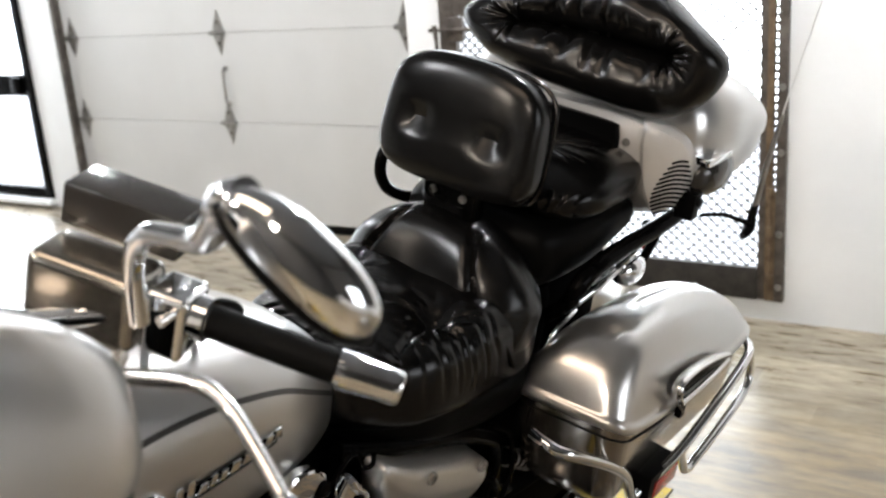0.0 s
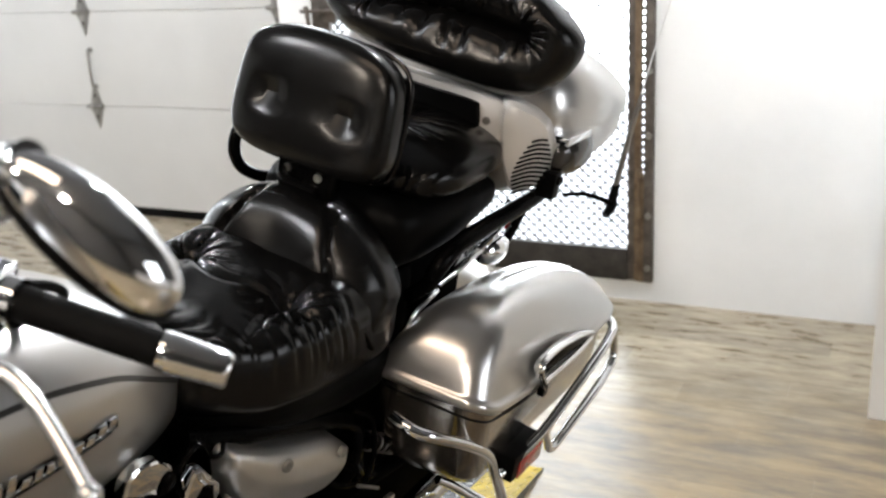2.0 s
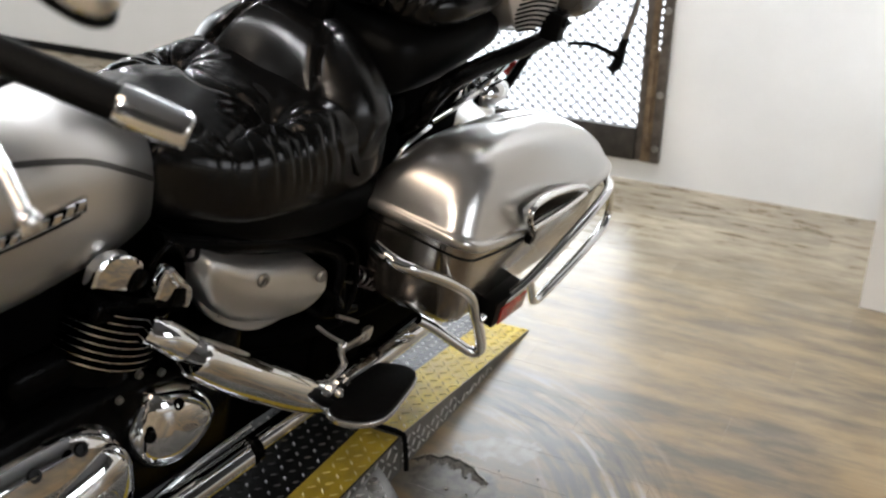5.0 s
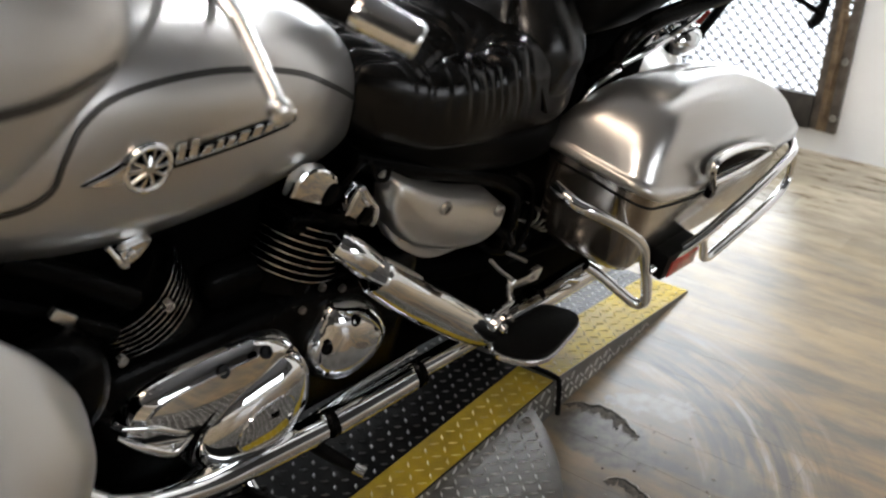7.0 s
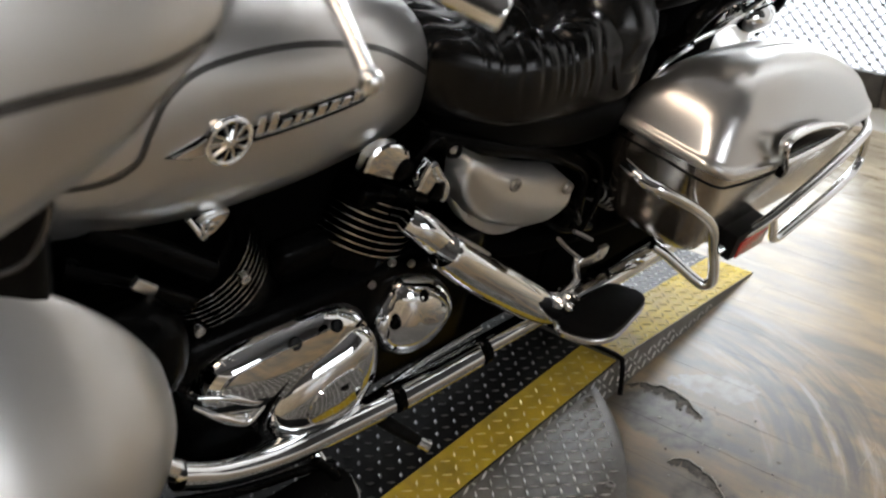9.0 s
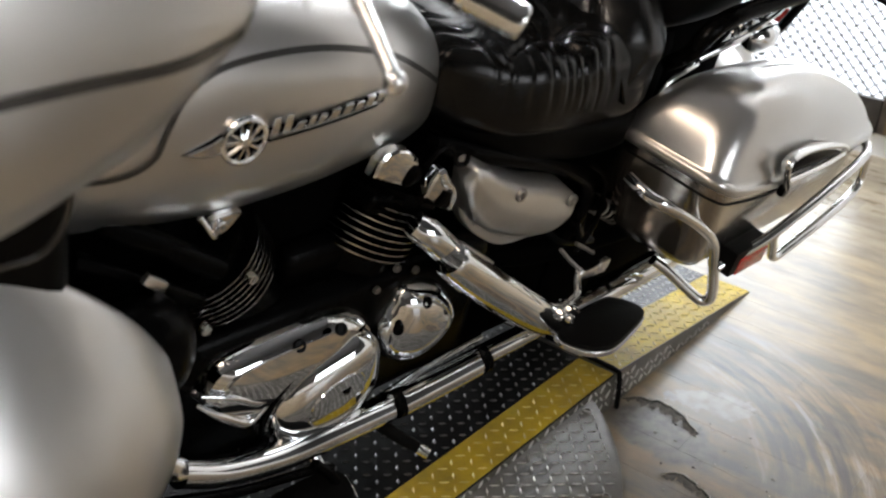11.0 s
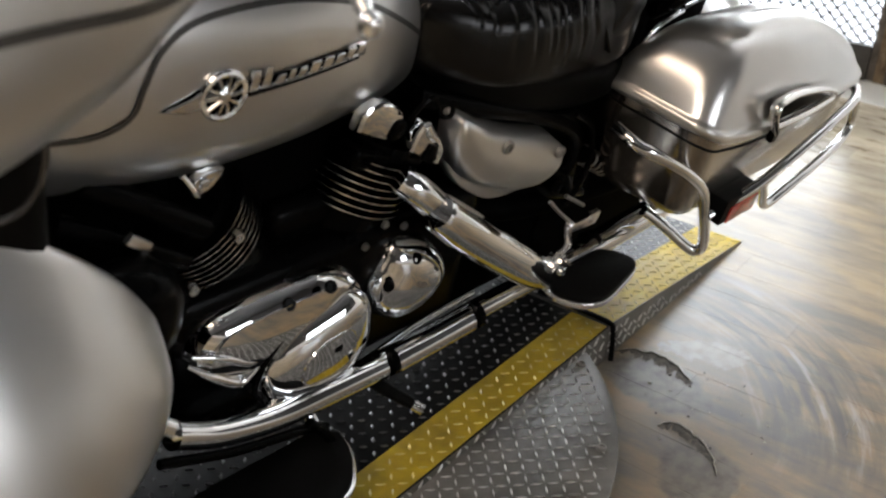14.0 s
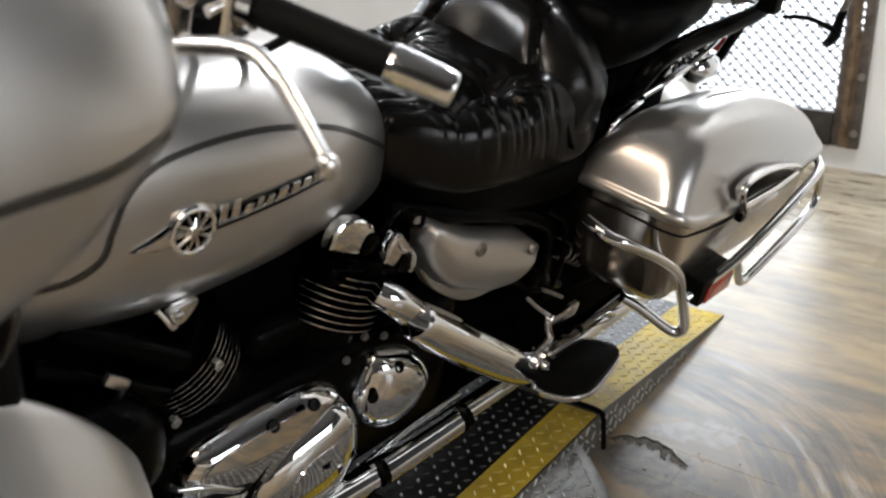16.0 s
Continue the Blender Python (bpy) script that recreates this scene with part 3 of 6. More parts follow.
for lo, hi in (((0, 0.02, 0), (2.2, 0.08, 0.04)), ((0, 0.02, 1.31), (2.2, 0.08, 1.35)), ((0, 0.02, 0.041), (0.04, 0.08, 1.309)), ((2.16, 0.02, 0.041), (2.2, 0.08, 1.309)), ((1.08, 0.02, 0.041), (1.12, 0.08, 1.309))):
    box(bm, lo, hi, 0.005)
part("window_frame", bm, black_metal, side_win)
# window left of the garage door
win = tagged(new("window_1"), "tall black-framed window full of daylight", kind="structure")
win.matrix_world = pose(DOOR_X, 5.80, 0.06)
bm = bmesh.new()
for lo, hi in (((-0.02, 0, 0), (0.08, 0.07, 2.55)), ((-0.02, 0.07, 0), (0.08, 1.53, 0.07)), ((-0.02, 1.53, 0), (0.08, 1.6, 2.55)),
               ((-0.02, 0.07, 2.48), (0.08, 1.53, 2.55)), ((-0.02, 0.07, 0.70), (0.08, 1.53, 0.84))):
    box(bm, lo, hi, 0.006)
part("window_frame", bm, black_metal, win)
bm = bmesh.new()
box(bm, (-0.10, -0.05, -0.03), (-0.021, 1.6, 0.0), 0.005)
part("window_sill", bm, wall_paint, win)
bm = bmesh.new()
box(bm, (-0.06, 0.10, 0.72), (-0.021, 0.17, 0.83), 0.008)
part("latch", bm, black_metal, win)

# gate: steel frame, expanded-metal mesh, latch, studs
gate = empty("mesh_gate", pose(GATE_X, 0.86, 0.12), "dark weathered steel gate filled with expanded metal mesh", "gate")
GW, GH = 1.38, 2.0
bm = bmesh.new()
box(bm, (-0.035, -0.037, -0.03), (0.0, -0.004, GH + 0.03), 0.004)
part("stile", bm, steel_frame, gate)
bm = bmesh.new()
box(bm, (-0.035, GW - 0.05, -0.03), (0.0, GW + 0.03, GH + 0.03), 0.004)
part("stile", bm, steel_frame, gate)
for z0, z1 in ((-0.03, 0.098), (1.32, 1.38), (GH - 0.06, GH + 0.03)):
    bm = bmesh.new()
    box(bm, (-0.034, 0.0605, z0), (-0.002, GW - 0.051, z1), 0.004)
    part("rail", bm, dark_steel, gate)
bm = bmesh.new()
box(bm, (-0.032, 0.009, -0.029), (-0.003, 0.034, GH + 0.03), 0.003)
box(bm, (-0.034, -0.0035, -0.029), (-0.004, 0.0085, 0.40), 0.002)
part("hinge_channel", bm, rust_brown, gate, "rusty brown hinge channel")
bm = bmesh.new()
for zc in (0.06, 0.25, 0.40):
    tube(bm, [(-0.038, 0.012, zc - 0.018), (-0.038, 0.012, zc), (-0.038, 0.012, zc + 0.018)], 0.013, 10, 2)
tube(bm, [(-0.037, 0.012, 0.03), (-0.037, 0.012, 0.2), (-0.037, 0.012, 0.42)], 0.007, 8, 2)
part("hinge_pin", bm, rust_brown, gate)
bm = bmesh.new()
box(bm, (-0.026, 0.0345, -0.029), (-0.003, 0.060, GH + 0.03), 0.003)
part("slotted_bar", bm, steel_frame, gate)
for k in range(54):
    bm = bmesh.new()
    box(bm, (-0.018, -0.0045, 0.41 + k * 0.0285), (-0.006, 0.0095, 0.41 + k * 0.0285 + 0.012))
    part("tie", bm, steel_frame, gate)
bolts("stud", [(-0.035, -0.021, z) for z in (0.03, 0.24, 0.55, 0.79, 1.15, 1.5, 1.85)] + [(-0.034, y, 0.0) for y in (0.3, 0.7, 1.1)],
      (-1, 0, 0), 0.013, 0.010, zinc, gate)
bm = bmesh.new()
box(bm, (-0.06, GW - 0.10, 0.98), (-0.036, GW - 0.02, 1.08), 0.005)
box(bm, (-0.055, GW - 0.24, 1.085), (-0.036, GW - 0.06, 1.19), 0.004)
tube(bm, [(-0.07, GW - 0.22, 1.03), (-0.07, GW, 1.03), (-0.07, GW + 0.06, 1.03)], 0.008, 8, 2)
tube(bm, [(-0.075, GW + 0.03, 1.05), (-0.08, GW + 0.02, 0.98), (-0.075, GW + 0.025, 0.90)], [0.012, 0.009, 0.005], 8, 4)
part("latch", bm, steel_frame, gate, "sliding bolt latch with padlock")
verts, faces = [], []
cw, ch, th = 0.046, 0.0215, 0.0039
nz, ny = int(1.27 / ch), int((GW - 0.11) / (cw / 2))
for r in range(int((GH - 0.12) / ch)):
    z0 = 0.055 + r * ch
    for c in range(ny):
        y0, y1 = 0.060 + c * cw / 2, 0.060 + (c + 1) * cw / 2
        a, b = (z0, z0 + ch) if (c + r) % 2 == 0 else (z0 + ch, z0)
        k = len(verts)
        verts += [(-0.011, y0, a - th), (-0.011, y1, b - th), (-0.011, y1, b + th), (-0.011, y0, a + th),
                  (-0.005, y0, a - th), (-0.005, y1, b - th), (-0.005, y1, b + th), (-0.005, y0, a + th)]
        faces += [(k, k + 1, k + 2, k + 3), (k + 4, k + 7, k + 6, k + 5), (k + 3, k + 2, k + 6, k + 7), (k, k + 4, k + 5, k + 1)]
for r in range(2, 26):
    for c in range(1, ny):
        if (c + r) % 2:
            continue
        k = len(verts)
        yc, zc = 0.060 + c * cw / 2, 0.055 + r * ch
        hw, hh = 0.0075, 0.0032
        verts += [(-0.0125, yc - hw, zc), (-0.0125, yc, zc - hh), (-0.0125, yc + hw, zc), (-0.0125, yc, zc + hh), (-0.004, yc - hw, zc), (-0.004, yc, zc - hh), (-0.004, yc + hw, zc), (-0.004, yc, zc + hh)]
        faces += [(k, k + 1, k + 2, k + 3), (k + 4, k + 7, k + 6, k + 5)]
raw("mesh_infill", verts, faces, dark_steel, gate, kind="stuff", label="diamond expanded metal mesh")

# ---- floor ----
tagged(raw("floor_base", [(-3.54, -3.54, -0.006), (3.9, -3.54, -0.006), (3.9, 7.54, -0.006), (-3.54, 7.54, -0.006)], [(0, 1, 2, 3)], joint),
       "dark joint bed under the plank floor", kind="structure")
floor = tagged(new("floor"), "light oak vinyl plank floor, scuffed and worn near the lift", kind="structure")
PW, PL = 0.118, 0.86
unit = bmesh.new()
box(unit, (0, 0, -0.008), (PW - 0.0004, PL - 0.0004, 0.0))
plank_mesh = finish("plank", unit, wood)
far_v, far_f = [], []
row = 0
x = -3.54
while x < 3.88:
    y = -3.54 - PL * ((row * 0.37) % 1.0)
    while y < 7.5:
        near = 0.85 < x < 3.5 and -1.6 < y < 3.2
        if near:
            ob = new("plank", plank_mesh)
            ob.location = (x, y, 0)
            ob.parent = floor
        else:
            k = len(far_v)
            far_v += [(x, y, 0), (x + PW - 0.0007, y, 0), (x + PW - 0.0007, y + PL - 0.0007, 0), (x, y + PL - 0.0007, 0)]
            far_f.append((k, k + 1, k + 2, k + 3))
        y += PL
    x += PW
    row += 1
raw("far_planks", far_v, far_f, wood_far, floor, kind="stuff")

# peeled floor film beside the lift
rng = random.Random(5)


def ragged(cx, cy, rx, ry, n=40, rough=0.16, seed=1):
    r2 = random.Random(seed)
    out = []
    for k in range(n):
        a = 2 * math.pi * k / n
        w = 1 + rough * noise.noise(Vector((math.cos(a) * 2.3, math.sin(a) * 2.3, seed))) * 1.6 + r2.uniform(-0.05, 0.05)
        out.append((cx + rx * w * math.cos(a), cy + ry * w * math.sin(a)))
    return out


# torn, lifted edges of the floor film with the rough base showing beside them
for seed_, hi, pts in ((2, 0.046, [(1.372, 0.792), (1.404, 0.767), (1.412, 0.741), (1.419, 0.719), (1.417, 0.689), (1.406, 0.656), (1.386, 0.629), (1.374, 0.601)]),
                       (3, 0.034, [(1.196, 0.596), (1.209, 0.591), (1.227, 0.573), (1.226, 0.551), (1.214, 0.519), (1.199, 0.492), (1.173, 0.464), (1.137, 0.439)])):
    q = [(x + 0.006 * noise.noise(Vector((x * 60, y * 60, seed_))), y + 0.006 * noise.noise(Vector((x * 60, y * 60, seed_ + 5)))) for x, y in spline(pts, 9)]
    n_ = len(q)
    wid = [hi * math.sin(math.pi * i / (n_ - 1)) ** 0.7 * (0.75 + 0.9 * noise.noise(Vector((i * 0.31, seed_, 0))) + 0.4 * noise.noise(Vector((i * 1.3, seed_, 4)))) for i in range(n_)]
    back = [(x - 0.95 * abs(w), y - 0.22 * abs(w)) for (x, y), w in zip(q, wid)]
    bm = bmesh.new()
    cols = [[bm.verts.new((x + (u - x) * f, y + (v - y) * f, 0.0008 + 0.0014 * (0 < f < 1) * (0.5 + noise.noise(Vector((x * 90, y * 90, f * 5)))))) for f in (0, 0.3, 0.65, 1)]
            for (x, y), (u, v) in zip(q, back)]
    for c0, c1 in zip(cols, cols[1:]):
        for j in range(3):
            bm.faces.new((c0[j], c1[j], c1[j + 1], c0[j + 1]))
    part("tear", bm, bare_base, floor, "rough brown bare base in a tear")
    lip = [0.0008 + 0.06 * abs(w) for w in wid]
    # dark strip puts the shade below the lifted film into the colour
    bm = bmesh.new()
    tube(bm, [(x - 0.5 * w, y, 0.0012) for (x, y), w in zip(q, lip)], [1.3 * w for w in lip], 6, 1, flat=0.4)
    part("edge_shade", bm, edge_shade_and_crumb, floor, "dark strip for the shade under the torn film")
    bm = bmesh.new()
    tube(bm, [(x + 1.2 * w, y + 0.4 * w, 0.0018) for (x, y), w in zip(q, lip)], lip, 6, 1, flat=0.6)
    part("lifted_film", bm, peel, floor, "curled pale floor film")
for k in range(26):
    # crumbs and specks of torn film
    bm = bmesh.new()
    ca, cr = rng.uniform(0, 6.28), rng.uniform(0.0, 1.0) ** 0.6
    plate(bm, ragged(1.30 + 0.16 * cr * math.cos(ca), 0.60 + 0.20 * cr * math.sin(ca), rng.uniform(0.001, 0.0035), rng.uniform(0.001, 0.003), 9, 0.6, k), 0.0018, 0.0004)
    part("crumb", bm, peel if k % 3 else edge_shade_and_crumb, floor)
# ---- lift ----
LIFT_L, LIFT_R, LIFT_Z = 0.795, 1.52, 0.088
JX, TIPX = 1.325, 2.05
lift = empty("lift_platform", pose(0, 0, 0), "low black diamond-plate motorcycle lift with yellow edges", "lift")


def lozenges(origin, ex, ey, nx, ny, step, nrm, size=0.0195, wide=0.0048, high=0.0018, keep=None):
    """Raised tread marks, turned alternately by a quarter."""
    vs, fs = [], []
    o, ex, ey, nz = Vector(origin), Vector(ex), Vector(ey), Vector(nrm)
    for i in range(nx):
        for j in range(ny):
            a, b = (i + 0.5) * step, (j + 0.5) * step
            if keep and not keep(a, b):
                continue
            s = 1 if (i + j) % 2 else -1
            d = (ex + ey * s).normalized()
            w = (ex - ey * s).normalized()
            c = o + ex * a + ey * b
            k = len(vs)
            vs += [c - d * size / 2, c + w * wide / 2, c + d * size / 2, c - w * wide / 2,
                   c - d * size * 0.3 + nz * high, c + d * size * 0.3 + nz * high]
            fs += [(k, k + 1, k + 5, k + 4), (k + 1, k + 2, k + 5), (k + 2, k + 3, k + 4, k + 5), (k + 3, k, k + 4)]
    return vs, fs


bm = bmesh.new()
box(bm, (-1.1, LIFT_L, 0.0), (JX, LIFT_R, LIFT_Z), 0.003)
part("deck", bm, tread_dark, lift)
YW = 0.09
bm = bmesh.new()
box(bm, (-1.1, LIFT_L + 0.001, LIFT_Z - 0.001), (JX - 0.001, LIFT_L + YW, LIFT_Z + 0.0015), 0.0006, 1)
part("edge_stripe", bm, yellow, lift, "worn yellow painted edge stripe")
bm = bmesh.new()
box(bm, (-1.1, LIFT_R - YW, LIFT_Z - 0.001), (JX - 0.001, LIFT_R - 0.001, LIFT_Z + 0.0015), 0.0006, 1)
part("edge_stripe", bm, yellow, lift, "worn yellow painted edge stripe")
STEP = 0.0265
nx, ny = int((JX + 0.3) / STEP), int((LIFT_R - LIFT_L - 2 * YW) / STEP)
raw("deck_tread", *lozenges((-0.3, LIFT_L + YW, LIFT_Z), (1, 0, 0), (0, 1, 0), nx, ny, STEP, (0, 0, 1), 0.0165, 0.0072, 0.0026), tread_dark_top, lift, kind="stuff")
raw("stripe_tread", *lozenges((-0.3, LIFT_L, LIFT_Z + 0.0015), (1, 0, 0), (0, 1, 0), nx, 3, STEP, (0, 0, 1), 0.021, 0.0056, 0.0026), yellow_top, lift, kind="stuff")
raw("side_skin", [(-1.1, LIFT_L - 0.002, 0.001), (JX, LIFT_L - 0.002, 0.001), (JX, LIFT_L - 0.002, LIFT_Z - 0.002), (-1.1, LIFT_L - 0.002, LIFT_Z - 0.002)],
    [(0, 1, 2, 3)], tread_steel, lift)
raw("side_tread", *lozenges((-0.3, LIFT_L - 0.002, 0.008), (1, 0, 0), (0, 0, 1), nx, 3, STEP, (0, -1, 0), 0.026, 0.006, 0.0026), tread_steel_top, lift, kind="stuff")

ramp = empty("lift_ramp", pose(JX + 0.006, LIFT_L, 0), "steel diamond-plate ramp with a yellow edge stripe", "ramp")
RL, RW = TIPX - JX - 0.006, LIFT_R - LIFT_L
bm = bmesh.new()
wed = [bm.verts.new(p) for p in ((0, 0, 0), (RL, 0, 0), (0, 0, LIFT_Z), (0, RW, 0), (RL, RW, 0), (0, RW, LIFT_Z), (RL, 0, 0.004), (RL, RW, 0.004))]
for f in ((0, 1, 6, 2), (3, 5, 7, 4), (0, 2, 5, 3), (2, 6, 7, 5), (1, 4, 7, 6), (0, 3, 4, 1)):
    bm.faces.new([wed[i] for i in f])
part("wedge", bm, tread_steel, ramp)
slope = Vector((RL, 0, 0.004 - LIFT_Z)).normalized()
up = Vector((-slope.z, 0, slope.x))
sw = 0.13
raw("edge_stripe", [Vector((0, 0.0005, LIFT_Z)) + up * 0.0012, Vector((0, 0.0005, LIFT_Z)) + slope * RL + up * 0.0012,
                    Vector((0, sw, LIFT_Z)) + slope * RL + up * 0.0012, Vector((0, sw, LIFT_Z)) + up * 0.0012], [(0, 1, 2, 3)], yellow, ramp,
    label="worn yellow painted edge stripe")
raw("inner_plate", [Vector((0, sw + 0.001, LIFT_Z)) + up * 0.0009, Vector((0, sw + 0.001, LIFT_Z)) + slope * RL + up * 0.0009,
                    Vector((0, RW - 0.001, LIFT_Z)) + slope * RL + up * 0.0009, Vector((0, RW - 0.001, LIFT_Z)) + up * 0.0009], [(0, 1, 2, 3)], tread_grey, ramp,
    label="dark worn diamond plate")
rn = int(RL / STEP)
raw("stripe_tread", *lozenges(Vector((0, 0, LIFT_Z)) + up * 0.0012, slope, (0, 1, 0), rn, 5, STEP, up, 0.021, 0.0056, 0.0022), yellow_top, ramp, kind="stuff")
raw("ramp_tread", *lozenges(Vector((0, sw, LIFT_Z)) + up * 0.0009, slope, (0, 1, 0), rn, int((RW - sw) / STEP), STEP, up, 0.022, 0.0056, 0.0022), tread_steel_top, ramp, kind="stuff")
raw("side_tread", *lozenges((0, -0.0005, 0.004), (1, 0, 0), (0, 0, 1), int(RL / (STEP * 0.85)), 4, STEP * 0.85, (0, -1, 0), 0.024, 0.0055, 0.0026,
                            keep=lambda a, b: b + 0.02 < LIFT_Z * (1 - a / RL)), tread_steel_top, ramp, kind="stuff")

strap = bmesh.new()
tube(strap, [(1.335, 0.98, LIFT_Z + 0.010), (1.33, 0.86, LIFT_Z + 0.010), (1.328, 0.795, LIFT_Z + 0.009), (1.328, 0.783, LIFT_Z - 0.006),
             (1.328, 0.780, 0.03), (1.328, 0.780, 0.006)], 0.006, 8, 5)
thing("tie_strap", strap, rubber, "thin black strap over the lift edge", "strap")

# round tread plate beside the deck
PC, PR, PZ = (0.69, 1.157), 0.655, 0.074
disc = empty("round_plate", pose(PC[0], PC[1], 0), "round silver diamond-plate turntable beside the lift", "turntable")


def cut_disc(r, n=80):
    lim = LIFT_L - 0.004 - PC[1]
    a0 = math.asin(max(-1, min(1, lim / r)))
    return [(r * math.cos(a), r * math.sin(a)) for a in np.linspace(-math.pi - a0, a0, n)]


bm = bmesh.new()
plate(bm, cut_disc(PR), 0.008, 0.002, Matrix.Translation((0, 0, PZ - 0.008)))
part("top_plate", bm, tread_steel, disc)
bm = bmesh.new()
plate(bm, cut_disc(PR - 0.03), PZ - 0.0085, 0.002)
part("drum", bm, black_metal, disc)
raw("plate_tread", *lozenges((-PR, -PR, PZ), (1, 0, 0), (0, 1, 0), 60, 18, STEP * 0.82, (0, 0, 1), 0.0210, 0.0042, 0.0021,
                             keep=lambda a, b: math.hypot(a - PR, b - PR) < PR - 0.02 and b - PR < LIFT_L - PC[1] - 0.02), tread_steel_top, disc, kind="stuff")
bolts("bolt", [((PR - 0.03) * math.cos(radians(a)), (PR - 0.03) * math.sin(radians(a)), PZ) for a in (-38, -62, -90, -118, -142)],
      (0, 0, 1), 0.010, 0.006, zinc, disc)

# ---- motorcycle ----
BX, BY, BZ, LEAN_DEG, YAW_DEG = 1.209, 1.116, 0.088, 13.7, -6.0
bike = empty("motorcycle", pose(BX, BY, BZ + 0.004, LEAN_DEG, 0, YAW_DEG) @ pose(-BX, 0, 0),
             "silver touring motorcycle with black leather seats leaning on its stand", "motorcycle")

# tank
TANK = [(0.02, 0, 0.865, 0.09, 0.09), (0.10, 0, 0.850, 0.15, 0.145), (0.25, 0, 0.849, 0.183, 0.165), (0.40, 0, 0.837, 0.19, 0.176),
        (0.55, 0, 0.825, 0.18, 0.167), (0.67, 0, 0.808, 0.157, 0.145), (0.77, 0, 0.778, 0.120, 0.116), (0.838, 0, 0.752, 0.074, 0.076), (0.870, 0, 0.740, 0.012, 0.012)]
TANK_N = 2.5
bm = bmesh.new()
loft(bm, TANK, 6, 56, TANK_N)
tank = part("fuel_tank", bm, paint, bike, "champagne silver teardrop fuel tank")
tank_q = spline(TANK, 12)


def swell(table, tilt):
    """Moves a lofted side panel's bulge downwards."""
    q = spline(table, 12)

    def shape_(x, y, z):
        cy, cz, hh = (np.interp(x, q[:, 0], q[:, k]) for k in (1, 2, 4))
        return (x, cy + (y - cy) * (1 - tilt * (z - cz) / (hh + 1e-6)), z)
    return shape_


def skin(table, n, u, w, side=-1, off=0.0012, tilt=0.0):
    """A point of a lofted body's side at length u and height w."""
    cy, cz, hw, hh = (np.interp(u, table[:, 0], table[:, k]) for k in (1, 2, 3, 4))
    k = max(0.0, 1 - abs((w - cz) / (hh + 1e-6)) ** n) ** (1 / n)
    return Vector((u, cy + side * (hw * k * (1 - tilt * (w - cz) / (hh + 1e-6)) + off), w))


def ribbon(bm, table, n, path, wide, off=0.0014, tilt=0.0):
    q = spline(path, 8)
    rows_ = []
    for i, (u, w) in enumerate(q):
        a, b = q[max(0, i - 1)], q[min(len(q) - 1, i + 1)]
        t = Vector((b[0] - a[0], b[1] - a[1])).normalized()
        rows_.append([bm.verts.new(skin(table, n, u - t.y * k * wide / 2, w + t.x * k * wide / 2, off=off, tilt=tilt)) for k in (-1, -0.4, 0.4, 1)])
    for a, b in zip(rows_, rows_[1:]):
        for j in range(3):
            bm.faces.new((a[j], a[j + 1], b[j + 1], b[j]))


bm = bmesh.new()
ribbon(bm, tank_q, TANK_N, [(0.17, 0.828), (0.247, 0.822), (0.288, 0.838), (0.304, 0.872), (0.326, 0.906), (0.37, 0.927), (0.45, 0.930),
                            (0.54, 0.918), (0.64, 0.887), (0.72, 0.842), (0.79, 0.795), (0.835, 0.76)], 0.0072)
part("pinstripe", bm, paint_stripe, tank, "dark grey pinstripe")
bm = bmesh.new()
eu, ew = 0.399, 0.839
base_v = skin(tank_q, TANK_N, eu, ew).y
em = side_plane(base_v + 0.002)
ring = [(eu + 0.028 * math.cos(a), ew + 0.028 * math.sin(a), 0) for a in np.linspace(0, 2 * math.pi, 16, endpoint=False)]
vs = tube(bm, ring, 0.0042, 8, 2, True)
bmesh.ops.transform(bm, matrix=em @ Matrix.Translation((0, 0, 0.004)), verts=vs)
for a in range(0, 180, 36):
    c, s_ = math.cos(radians(a)), math.sin(radians(a))
    vs = tube(bm, [(eu - 0.028 * c, ew - 0.028 * s_, 0.004), (eu, ew, 0.007), (eu + 0.028 * c, ew + 0.028 * s_, 0.004)], 0.0026, 6, 2)
    bmesh.ops.transform(bm, matrix=em, verts=vs)
plate(bm, [(eu - 0.072, ew - 0.001), (eu - 0.046, ew - 0.010), (eu - 0.030, ew - 0.009), (eu - 0.029, ew + 0.012), (eu - 0.042, ew + 0.006)], 0.006, 0.001, em)
part("badge", bm, chrome, tank, "chrome round wheel badge")
bm = bmesh.new()
revolve(bm, [(0.001, 0.0), (0.0275, 0.0), (0.0275, 0.0022), (0.001, 0.0022)], em @ Matrix.Translation((eu, ew, -0.0015)), 28)
part("badge_disc", bm, black_metal, tank, "dark disc behind the badge")
bm = bmesh.new()
plate(bm, [(eu - 0.079, ew - 0.002), (eu - 0.046, ew - 0.014), (eu - 0.029, ew - 0.013), (eu - 0.028, ew + 0.015), (eu - 0.044, ew + 0.009)], 0.003, 0.001, em @ Matrix.Translation((0, 0, -0.002)))
part("badge_backing", bm, black_metal, tank, "black badge backing")
rb = random.Random(3)
uu = eu + 0.034
while uu < 0.625:
    wd = rb.uniform(0.013, 0.020)
    hgt = rb.uniform(0.010, 0.016) * (1 if uu > 0.455 else 1.9)
    wv = ew + 0.006 - (uu - eu) * 0.015
    p = skin(tank_q, TANK_N, uu + wd / 2, wv)
    bm = bmesh.new()
    plate(bm, [(uu, wv - 0.009), (uu + wd * 0.75, wv - 0.009), (uu + wd, wv - 0.009 + hgt), (uu + wd * 0.35, wv - 0.009 + hgt)], 0.0045, 0.001, side_plane(p.y - 0.001))
    part("badge_bar", bm, chrome, tank, "slanted chrome badge bar")
    uu += wd + 0.003
